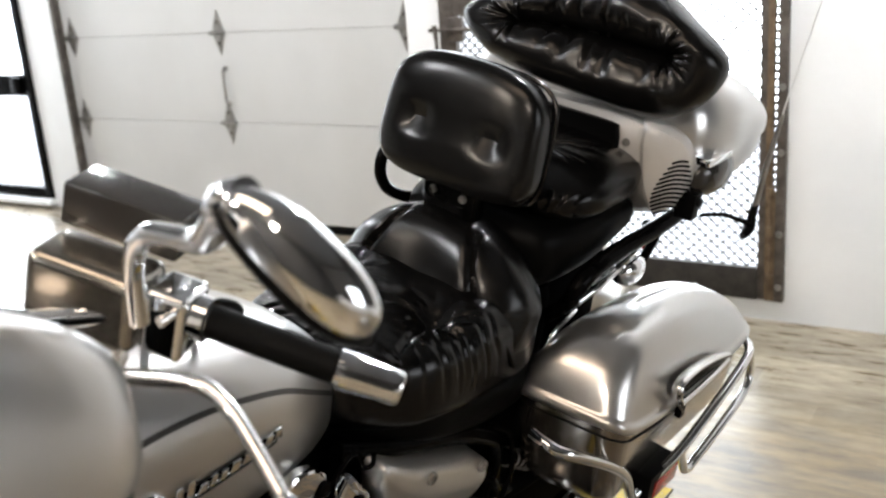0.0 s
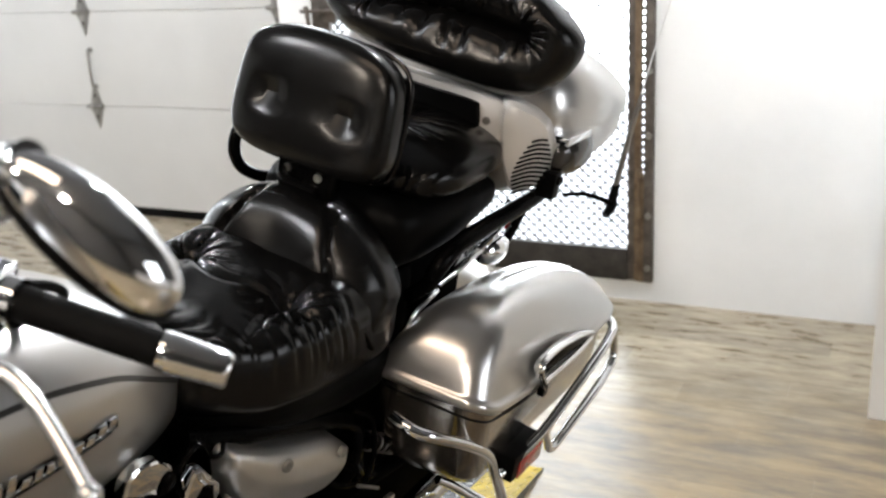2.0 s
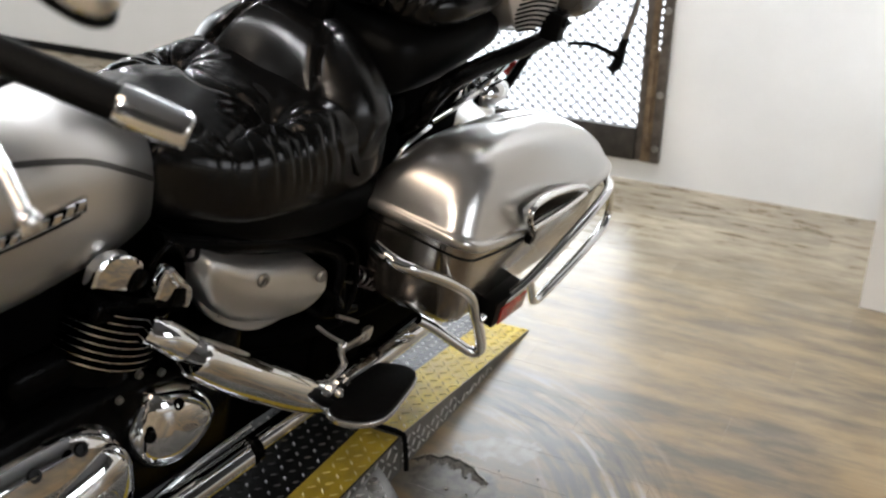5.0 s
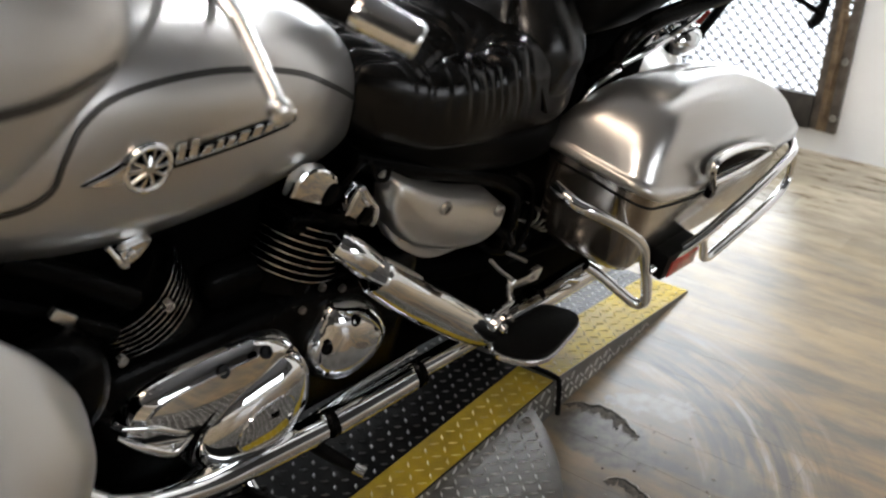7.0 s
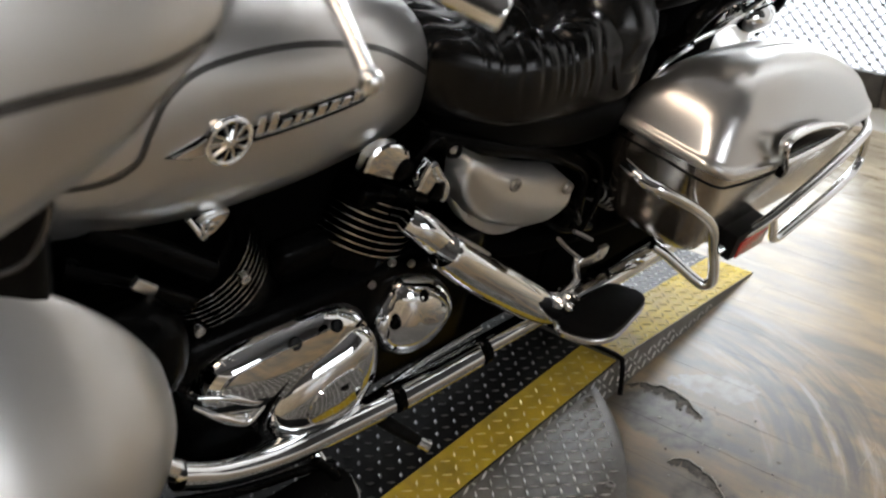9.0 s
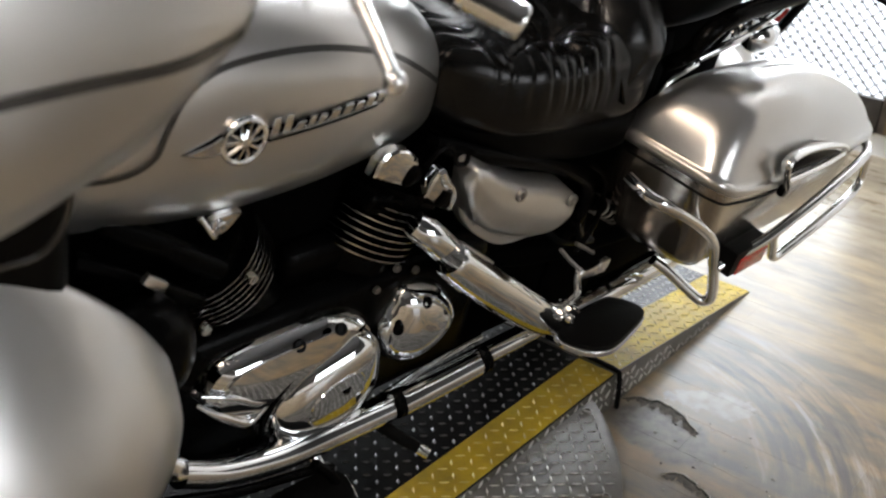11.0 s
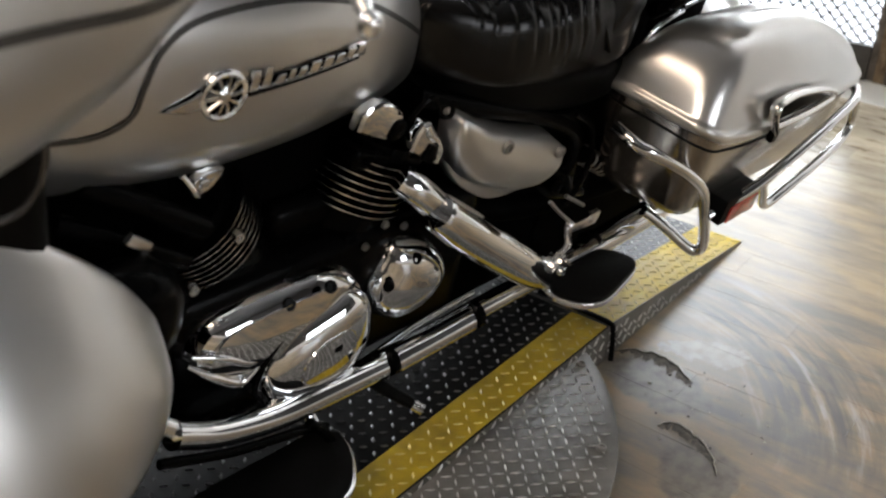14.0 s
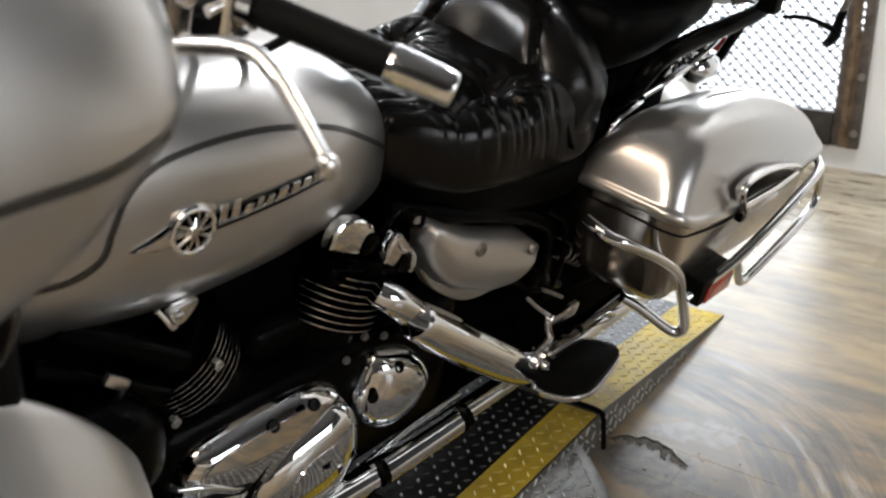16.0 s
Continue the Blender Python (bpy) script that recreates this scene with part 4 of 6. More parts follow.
bm = bmesh.new()
ribbon(bm, tank_q, TANK_N, [(eu + 0.030, ew + 0.001), (0.50, ew - 0.001), (0.56, ew - 0.001), (0.632, ew - 0.003)], 0.019, off=0.0022)
part("badge_backing", bm, black_metal, tank, "black badge backing")
bm = bmesh.new()
under = [skin(tank_q, TANK_N, eu + 0.036 + k * 0.036, ew - 0.005 - 0.0006 * k) for k in range(6)]
tube(bm, under, 0.0035, 6, 2)
part("badge_underline", bm, chrome, tank)
bm = bmesh.new()
under = [skin(tank_q, TANK_N, eu + 0.036 + k * 0.037, ew - 0.011 - 0.0006 * k, off=0.0) for k in range(6)]
tube(bm, under, 0.0028, 6, 2)
part("badge_backing", bm, black_metal, tank, "black badge backing")

# upper fairing side and nose
FAIR = [(-0.50, -0.25, 1.10, 0.10, 0.20), (-0.35, -0.31, 1.15, 0.10, 0.24), (-0.15, -0.345, 1.168, 0.10, 0.224), (0.0, -0.365, 1.160, 0.090, 0.191),
        (0.12, -0.372, 1.157, 0.072, 0.138), (0.19, -0.372, 1.160, 0.053, 0.094), (0.235, -0.370, 1.152, 0.032, 0.058), (0.252, -0.369, 1.150, 0.006, 0.012)]
bm = bmesh.new()
loft(bm, FAIR, 7, 48, 2.3, swell(FAIR, 0.5))
fairing = part("fairing", bm, paint, bike, "champagne silver fairing side with a dark stripe")
fair_q = spline(FAIR, 12)
bm = bmesh.new()
ribbon(bm, fair_q, 2.3, [(-0.30, 1.108), (-0.1, 1.115), (0.05, 1.119), (0.15, 1.113), (0.218, 1.113)], 0.0085, tilt=0.5)
part("pinstripe", bm, paint_stripe, fairing, "dark grey pinstripe")
bm = bmesh.new()
loft(bm, [(-0.72, 0, 1.05, 0.05, 0.06), (-0.66, 0, 1.05, 0.20, 0.16), (-0.52, 0, 1.08, 0.30, 0.22), (-0.36, 0, 1.10, 0.30, 0.22), (-0.30, 0, 1.10, 0.28, 0.2)], 6, 40, 2.4)
part("fairing_nose", bm, paint, bike)
bm = bmesh.new()
box(bm, (-0.30, -0.27, 0.95), (-0.24, 0.27, 1.22), 0.02)
part("dash_panel", bm, plastic, bike)
# right fairing side
bm = bmesh.new()
loft(bm, [(a, -b, c, d, e) for a, b, c, d, e in FAIR], 4, 32, 2.3)
part("fairing", bm, paint, bike)

# lower fairing (leg shield)
SHIELD = [(-0.38, -0.20, 0.62, 0.03, 0.10), (-0.28, -0.23, 0.62, 0.11, 0.20), (-0.12, -0.25, 0.622, 0.158, 0.247), (0.03, -0.26, 0.624, 0.154, 0.222),
          (0.14, -0.265, 0.615, 0.124, 0.172), (0.215, -0.268, 0.598, 0.085, 0.116), (0.262, -0.272, 0.585, 0.042, 0.058), (0.278, -0.274, 0.582, 0.006, 0.012)]
bm = bmesh.new()
loft(bm, SHIELD, 7, 64, 2.0, swell(SHIELD, 0.75))
part("leg_shield", bm, paint, bike, "rounded champagne silver leg shield")
bm = bmesh.new()
cushion(bm, (0.245, -0.20, 0.57), (0.10, 0.055, 0.085), expo=(2.4, 2.4), seg=(36, 20))
part("air_duct", bm, black_metal, bike, "rounded black plastic duct")
bm = bmesh.new()
tube(bm, [(0.04, -0.285, 0.845), (0.087, -0.297, 0.851), (0.117, -0.30, 0.858), (0.137, -0.30, 0.888), (0.141, -0.30, 0.918), (0.142, -0.29, 0.95)], 0.004, 10, 6)
part("shield_rim", bm, smoke, bike, "glossy dark pocket rim")
bm = bmesh.new()
box(bm, (-0.36, -0.275, 0.66), (0.16, -0.12, 1.03), 0.03, 3)
part("inner_pocket", bm, plastic, bike)
# right leg shield
bm = bmesh.new()
loft(bm, [(-0.28, 0.26, 0.62, 0.05, 0.18), (-0.12, 0.285, 0.625, 0.075, 0.25), (0.14, 0.295, 0.628, 0.055, 0.178), (0.26, 0.285, 0.602, 0.01, 0.02)], 5, 28, 2.2)
part("leg_shield", bm, paint, bike)


# seats ------------------------------------------------------------
def crease(x, c, wd):
    return math.exp(-((x - c) / wd) ** 2)


def wrinkle(v, freq, seed):
    return noise.noise(Vector((v[0] * freq, v[1] * freq, v[2] * freq + seed)))


def valley(x, width):
    """A narrow pinched valley with puffed shoulders."""
    k = (x / width) ** 2
    return -math.exp(-k) + 0.35 * math.exp(-k / 6)


TUFTS = [(1.030, -0.108), (1.035, 0.108)]


def seat_shape(x, y, z):
    """Rider cushion: puffed top with two tufts joined by a bowed crease, gathered folds running out from them."""
    top = max(0.0, min(1.0, (z - 0.74) / 0.05))
    dz = 0.0
    for k, (tu, tv) in enumerate(TUFTS):
        du, dv = x - tu, y - tv
        r = math.hypot(du * 1.05, dv)
        a = math.atan2(dv, du)
        dz += (0.007 * math.exp(-((r - 0.085) / 0.038) ** 2) - 0.024 * math.exp(-(r / 0.024) ** 2)) * top
        bend = 0.25 * noise.noise(Vector((x * 14, y * 14, 2 + k)))
        fan = sum(valley(a + bend - c, 0.055 + 0.03 * abs(math.sin(c * 5))) * (0.6 + 0.4 * math.sin(c * 7 + k))
                  for c in (-2.85, -2.45, -2.1, -1.75, -1.5, -1.15, -0.75, -0.3, 0.15, 0.6, 1.05, 1.5, 1.9, 2.35, 2.75))
        dz += 0.0078 * fan * math.exp(-((r - 0.045) / 0.034) ** 2) * top
    # crease between the tufts, bowed to the front, and one that runs forward from it
    bow = 1.033 - 0.045 * math.exp(-(y / 0.075) ** 2)
    inner = max(0.0, 1 - (abs(y) / 0.115) ** 4)
    dz -= 0.0105 * math.exp(-((x - bow) / 0.0085) ** 2) * inner * top
    dz += 0.008 * math.exp(-((x - bow) / 0.04) ** 2) * inner * top
    run = math.exp(-((abs(y) - 0.105 - 0.28 * (1.03 - x)) / 0.007) ** 2) * max(0.0, min(1.0, (1.03 - x) / 0.03)) * max(0.0, min(1.0, (x - 0.88) / 0.05))
    dz -= 0.007 * run * top
    # puffed outer roll towards the bolster
    dz += 0.008 * math.exp(-((abs(y) - 0.165) / 0.035) ** 2) * max(0.0, min(1.0, (x - 0.92) / 0.12)) * top
    # gathers that run over the rolled side
    w_ = x + 0.35 * (abs(y) - 0.12) * (x - 0.97) / 0.15 - 3.0 * max(0.0, 0.80 - z) * (x - 0.98) + 0.024 * noise.noise(Vector((x * 9, y * 14, z * 14)))
    gather = sum(valley(w_ - c, 0.0045 + 0.003 * abs(math.sin(c * 310))) * (0.55 + 0.45 * math.sin(c * 170)) for c in
                 (0.842, 0.862, 0.881, 0.896, 0.912, 0.935, 0.948, 0.966, 0.985, 1.0, 1.018, 1.043, 1.062, 1.085, 1.12))
    side_ = max(0.0, min(1.0, (abs(y) - 0.09) / 0.06)) * max(0.0, min(1.0, (z - 0.725) / 0.045)) * (0.7 + 0.5 * noise.noise(Vector((x * 20, 3, z * 20))))
    g = 0.0042 * gather * side_
    out_ = max(0.0, min(1.0, (abs(y) - 0.12) / 0.06))
    rim2 = math.exp(-((x - 0.83) / 0.05) ** 2) * top
    g2 = 0.006 * sum(valley(y - c + 0.01 * math.sin(x * 60), 0.007) for c in (-0.10, -0.07, -0.03, 0.0, 0.04, 0.08)) * rim2
    return (x - g2, y + (1 if y > 0 else -1) * g * out_, z + dz + g * (1 - 0.6 * out_) + g2 + 0.004 * wrinkle((x, y, z), 14, 2) * top)


bm = bmesh.new()
loft(bm, [(0.765, 0, 0.785, 0.02, 0.02), (0.785, 0, 0.782, 0.08, 0.05), (0.83, 0, 0.772, 0.135, 0.078), (0.92, 0, 0.758, 0.182, 0.088), (1.02, 0, 0.750, 0.198, 0.090),
          (1.10, 0, 0.750, 0.20, 0.099), (1.16, 0, 0.752, 0.20, 0.103), (1.22, 0, 0.745, 0.198, 0.09), (1.26, 0, 0.74, 0.17, 0.075), (1.28, 0, 0.735, 0.05, 0.02)], 30, 220, 3.3, seat_shape)
part("rider_seat", bm, leather, bike, "tufted black leather rider seat cushion")
bm = bmesh.new()
loft(bm, [(0.80, 0, 0.735, 0.06, 0.02), (0.85, 0, 0.715, 0.13, 0.045), (0.95, 0, 0.69, 0.178, 0.055), (1.06, 0, 0.665, 0.188, 0.06), (1.16, 0, 0.65, 0.188, 0.065),
          (1.26, 0, 0.65, 0.18, 0.06), (1.30, 0, 0.66, 0.1, 0.03)], 8, 56, 3.4)
part("seat_skirt", bm, vinyl, bike, "smooth black vinyl seat skirt")


def bolster_shape(p):
    """Lumbar bolster: a broad centre panel between two slanting seams, rounded wings that fall away to the sides."""
    q = p.copy()
    front = max(0.0, min(1.0, -p.x * 1.3 + 0.35))
    sl = 0.40 + 0.30 * max(0.0, 0.85 - p.z)
    c = crease(abs(p.y), sl, 0.040)
    puff = crease(abs(p.y), sl, 0.16)
    mid_ = max(0.0, min(1.0, (p.z + 0.25) / 0.3)) * max(0.0, min(1.0, (1.02 - p.z) / 0.25))
    q.x += (0.17 * c - 0.05 * puff) * front * mid_
    q.z -= 0.05 * crease(abs(p.y), 0.40, 0.06) * max(0.0, p.z - 0.6)
    if p.z > 0:
        q.z *= 1 - 0.30 * abs(p.y) ** 2.4
    q.y *= 1 - 0.06 * max(0.0, p.z) ** 2
    q.x += 0.10 * front * crease(p.y, 0.0, 0.30) * crease(p.z, 0.35, 0.35)
    return q * (1 + 0.010 * wrinkle(p, 3.1, 4))


bm = bmesh.new()
cushion(bm, (1.192, 0, 0.800), (0.095, 0.206, 0.150), pose(1.192, 0, 0.80, 0, 15, 0) @ pose(-1.192, 0, -0.80), expo=(2.5, 2.7), seg=(180, 90), shape=bolster_shape)
part("rider_bolster", bm, leather, bike, "three-panel black leather lumbar bolster")
bm = bmesh.new()
tube(bm, [(1.16, 0.203, 0.73), (1.125, 0.190, 0.79), (1.095, 0.13, 0.824), (1.082, 0.05, 0.833), (1.082, -0.04, 0.833), (1.095, -0.13, 0.824), (1.125, -0.190, 0.79), (1.16, -0.203, 0.73)], 0.005, 8, 6)
part("seat_piping", bm, leather, bike)


def backrest_shape(p):
    q = p.copy()
    q.y *= 1 - 0.05 * p.z
    face = 1.0 if p.x < 0 else 0.0
    for cy in (0.46, -0.50):
        d2 = ((p.y - cy) / 0.20) ** 2 + ((p.z + 0.06) / 0.20) ** 2
        q.x += 0.30 * math.exp(-d2) * face + 0.26 * math.exp(-((p.y - cy) / 0.16) ** 2 - ((p.z + 0.06) / 0.06) ** 2) * face
    q.x += 0.10 * crease(p.z + 0.05 * p.y, -0.05, 0.05) * face * (abs(p.y) < 0.45)
    q.z += 0.13 * (1 - p.y ** 2) * max(0.0, p.z)
    return q * (1 + 0.006 * wrinkle(p, 2.5, 7))


BR = pose(1.205, 0, 1.103, 0, 10, 0)
bm = bmesh.new()
cushion(bm, (0, 0, 0), (0.043, 0.163, 0.108), BR, expo=(4.2, 3.6), seg=(128, 80), shape=backrest_shape)
rider_back = part("rider_backrest", bm, leather, bike, "black leather rider backrest with two button tufts")
bm = bmesh.new()
rim = [(0.028, 0.163 * 0.99 * signed(math.cos(a), 0.48) * (1 - 0.05 * math.sin(a)), 0.110 * signed(math.sin(a), 0.42) + (0.004 if math.sin(a) > 0 else 0))
       for a in np.linspace(0, 2 * math.pi, 40, endpoint=False)]
vs = tube(bm, rim, 0.0045, 8, 2, True)
bmesh.ops.transform(bm, matrix=BR, verts=vs)
part("piping", bm, leather, rider_back)
bm = bmesh.new()
box(bm, (1.185, -0.055, 0.90), (1.225, 0.055, 1.01), 0.008)
tube(bm, [(1.19, 0.05, 0.985), (1.16, 0.02, 0.975), (1.16, -0.05, 0.97)], 0.009, 8, 5)
part("backrest_post", bm, black_metal, bike, "black steel backrest bracket")
bolts("bracket_bolt", [(1.183, y, 0.985) for y in (0.03, -0.035)], (-1, 0, 0), 0.008, 0.006, zinc, bike)


def pass_shape(p):
    q = p.copy()
    low = max(0.0, -p.x) * crease(p.z, 0.0, 0.6)
    g = sum(valley(p.y - c + 0.04 * math.sin(p.z * 4 + c * 9), 0.030) for c in (-0.86, -0.72, -0.60, -0.45, -0.33, -0.18, -0.05, 0.1, 0.24, 0.4, 0.55, 0.7))
    q.x -= 0.045 * g * low
    a = math.atan2(p.x + 0.05, p.y)
    r = math.hypot(p.x + 0.05, p.y * 0.9)
    topf = max(0.0, min(1.0, (p.z - 0.1) / 0.4))
    fan = sum(valley(a - c, 0.045) for c in (1.75, 1.95, 2.2, 2.42, 2.68, 2.95, -2.9, -2.6, 1.4, 1.1, 0.7, 0.3, -0.3, -0.8, -1.5))
    q.z += topf * (-0.42 * math.exp(-(r / 0.20) ** 2) + 0.13 * fan * math.exp(-((r - 0.36) / 0.2) ** 2))
    q.z += 0.10 * topf * math.exp(-((r - 0.62) / 0.2) ** 2)
    return q


bm = bmesh.new()
cushion(bm, (1.455, 0, 0.985), (0.165, 0.205, 0.058), pose(1.455, 0, 0.985, 0, -4, 0) @ pose(-1.455, 0, -0.985), expo=(2.6, 3.2), seg=(220, 110), shape=pass_shape)
part("passenger_seat", bm, leather, bike, "puffed black leather passenger seat")
bm = bmesh.new()
loft(bm, [(1.25, 0, 0.86, 0.10, 0.05), (1.29, 0, 0.875, 0.165, 0.075), (1.40, 0, 0.885, 0.188, 0.07), (1.52, 0, 0.90, 0.185, 0.06), (1.60, 0, 0.91, 0.17, 0.05), (1.63, 0, 0.91, 0.1, 0.02)], 8, 48, 3.2)
part("passenger_skirt", bm, vinyl, bike, "smooth black vinyl passenger seat base")


def roll_pillow(bm, m, outline, slit, depth, seed):
    """A fat roll round a sunken slit: rings from the slit (a -> b) out to the rim and round the back, with gathered pleats."""
    rim_ = rounded(outline, 26)
    n = len(rim_)
    (ay, az), (by, bz) = slit
    rp = random.Random(seed)
    pleats = []
    k = 0.0
    while k < n - 4:
        k += rp.uniform(5.0, 15.0)
        pleats.append((k, rp.uniform(1.0, 2.2), rp.uniform(0.35, 1.0), rp.uniform(0.15, 0.35)))
    rings_ = []
    fr = [0.0, 0.03, 0.06, 0.10, 0.14, 0.19, 0.25, 0.31, 0.38, 0.45, 0.52, 0.59, 0.66, 0.73, 0.79, 0.85, 0.90, 0.94, 0.97, 0.99, 1.0]
    for f in fr:
        ring_ = []
        for i, (y, z) in enumerate(rim_):
            t = max(0.0, min(1.0, ((y - ay) * (by - ay) + (z - az) * (bz - az)) / ((by - ay) ** 2 + (bz - az) ** 2)))
            sy, sz = ay + (by - ay) * t, az + (bz - az) * t + 0.010 * math.sin(math.pi * t)
            e = abs(2 * (0.012 + 0.988 * f) - 1)
            h = depth * (1 - e ** 2.6) ** (1 / 2.2) if f < 1 else 0.0
            h *= 0.86 + 0.14 * math.sin(i / n * 12.0 + seed)
            fold = sum(a * valley(((i - c + n / 2) % n - n / 2) + 2.0 * (f - 0.3) * math.sin(c), w) * math.exp(-((f - 0.14) / g) ** 2) for c, w, a, g in pleats
                       if abs((i - c + n / 2) % n - n / 2) < 9)
            h += 0.022 * fold
            h += 0.004 * noise.noise(Vector((y * 14, z * 14, f * 3)))
            g = 0.012 * fold * f
            ring_.append(m @ Vector((-h, sy + (y - sy) * (f + g), sz + (z - sz) * (f + g))))
        rings_.append(ring_)
    for f, h in ((0.96, 0.03), (0.85, 0.05), (0.5, 0.055), (0.1, 0.055)):
        rings_.append([m @ Vector((h, y * f, z * f)) for y, z in rim_])
    vs_ = [[bm.verts.new(p) for p in q] for q in rings_]
    for a, b in zip(vs_, vs_[1:]):
        for j in range(n):
            bm.faces.new((a[j], b[j], b[(j + 1) % n], a[(j + 1) % n]))
    bm.faces.new(vs_[-1])


PB = pose(1.560, 0, 1.225, 0, 16, 0)
bm = bmesh.new()
roll_pillow(bm, PB, [(0.262, -0.005), (0.158, 0.066), (0.0, 0.134), (-0.118, 0.132), (-0.232, 0.076), (-0.308, 0.020), (-0.291, -0.053), (-0.217, -0.106),
                     (-0.066, -0.108), (0.084, -0.098), (0.190, -0.072)], ((0.115, -0.002), (-0.205, 0.004)), 0.082, 4)
part("passenger_backrest", bm, leather, bike, "fat gathered black leather passenger backrest pillow")

# trunk --------------------------------------------------------------
bm = bmesh.new()
loft(bm, [(1.56, 0, 1.025, 0.20, 0.120), (1.60, 0, 1.025, 0.265, 0.140), (1.72, 0, 1.025, 0.286, 0.137), (1.86, 0, 1.025, 0.286, 0.115), (1.95, 0, 1.025, 0.272, 0.092), (2.01, 0, 1.025, 0.215, 0.06),
          (2.04, 0, 1.025, 0.14, 0.03)], 7, 72, 2.9, lambda x, y, z: (x, y, min(z, 1.040)))
trunk = part("trunk", bm, paint, bike, "silver top trunk behind the passenger seat", 50)
bm = bmesh.new()
loft(bm, [(1.585, 0, 1.05, 0.20, 0.10), (1.62, 0, 1.05, 0.268, 0.150), (1.72, 0, 1.05, 0.293, 0.172), (1.86, 0, 1.05, 0.293, 0.130), (1.95, 0, 1.05, 0.278, 0.080), (2.02, 0, 1.05, 0.222, 0.042),
          (2.05, 0, 1.05, 0.14, 0.014)], 7, 72, 2.7, lambda x, y, z: (x, y, max(z, 1.043)))
part("trunk_lid", bm, paint, trunk, "silver domed trunk lid", 50)
bm = bmesh.new()
box(bm, (1.60, -0.304, 1.034), (1.71, -0.268, 1.050), 0.004)
part("lid_latch", bm, chrome, trunk, "chrome lid latch strip")
def front_plane(u):
    return Matrix(((0, 0, -1, u), (1, 0, 0, 0), (0, 1, 0, 0), (0, 0, 0, 1)))


bm = bmesh.new()
plate(bm, rounded([(0.17, 1.095), (0.0, 1.098), (-0.17, 1.095), (-0.175, 1.05), (-0.165, 1.0), (0.0, 1.0), (0.165, 1.0), (0.175, 1.05)], 4), 0.03, 0.008, front_plane(1.585))
band = part("trunk_front", bm, white_pod, trunk, "pale silver trunk front panel")
bm = bmesh.new()
plate(bm, rounded([(0.115, 1.072), (0.10, 1.082), (0.0, 1.083), (-0.112, 1.082), (-0.127, 1.070), (-0.132, 1.035), (-0.125, 1.020), (0.0, 1.022), (0.11, 1.024), (0.12, 1.035)], 4), 0.014, 0.006, front_plane(1.554))
part("lumbar_pad", bm, vinyl, band, "black padded lumbar strip")
bolts("panel_screw", [(1.554, sv, 1.050) for sv in (-0.146, 0.146)], (-1, 0, 0), 0.008, 0.006, zinc, band)
for sgn in (-1, 1):
    mm = Matrix.Diagonal((1, sgn * -1, 1, 1))
    turn = pose(1.575, -0.17, 0, 0, 0, 24) @ pose(-1.575, 0.17, 0)
    bm = bmesh.new()
    plate(bm, rounded([(-0.165, 1.098), (-0.215, 1.098), (-0.258, 1.075), (-0.275, 1.03), (-0.268, 0.97), (-0.245, 0.93), (-0.215, 0.918), (-0.195, 0.945), (-0.175, 1.0)], 5), 0.05, 0.014, turn @ front_plane(1.60), 0.008)
    bmesh.ops.transform(bm, matrix=mm, verts=bm.verts)
    pod = part("speaker_pod", bm, white_pod, trunk, "pale silver speaker pod with a slotted grille")
    for k in range(12):
        t = k / 11
        z0 = 0.935 + 0.105 * t
        c = 0.034 * math.sin(math.pi * (0.2 + 0.66 * t))
        vc = -0.236 - 0.012 * t
        bm = bmesh.new()
        vs = tube(bm, [(1.5415, vc + c, z0 - c * 0.55), (1.540, vc, z0), (1.5415, vc - c, z0 + c * 0.10)], 0.0022, 6, 3)
        bmesh.ops.transform(bm, matrix=mm @ turn, verts=vs)
        part("grille_slot", bm, black_metal, pod)
    bm = bmesh.new()
    cushion(bm, (1.695, -0.268, 0.998), (0.080, 0.040, 0.046), expo=(2.3, 2.3), seg=(36, 20))
    bmesh.ops.transform(bm, matrix=mm, verts=bm.verts)
    part("lamp_pod", bm, smoke, trunk, "glossy dark rounded side lamp")
    bm = bmesh.new()
    box(bm, (1.608, -0.290, 0.915), (1.640, -0.250, 0.972), 0.006)
    bolt_head(bm, (1.624, -0.290, 0.955), (0, -1, 0), 0.010, 0.006)
    bmesh.ops.transform(bm, matrix=mm, verts=bm.verts)
    part("jack_socket", bm, plastic, trunk, "black socket panel")
    # grab rail
    bm = bmesh.new()
    tube(bm, [(1.352, -0.15, 0.74), (1.345, -0.19, 0.785), (1.345, -0.205, 0.825), (1.39, -0.21, 0.853), (1.50, -0.215, 0.868), (1.70, -0.225, 0.888), (1.80, -0.20, 0.90)],
         [0.014, 0.016, 0.018, 0.018, 0.018, 0.017, 0.015], 14, 8)
    bmesh.ops.transform(bm, matrix=mm, verts=bm.verts)
    part("grab_rail", bm, black_metal, bike, "thick black passenger grab rail")
bm = bmesh.new()
tube(bm, [(1.34, 0.15, 0.885), (1.295, 0.188, 0.890), (1.25, 0.195, 0.918), (1.228, 0.195, 0.960), (1.240, 0.192, 1.000), (1.29, 0.17, 1.03)], 0.012, 12, 6)
part("grab_loop", bm, black_metal, bike)

# antenna
bm = bmesh.new()
tube(bm, [(1.79, -0.24, 0.865), (1.83, -0.275, 0.868), (1.88, -0.305, 0.850), (1.905, -0.314, 0.842)], [0.004, 0.005, 0.006, 0.008], 10, 5)
antenna = part("antenna_bracket", bm, black_metal, bike, "black antenna bracket")
bm = bmesh.new()
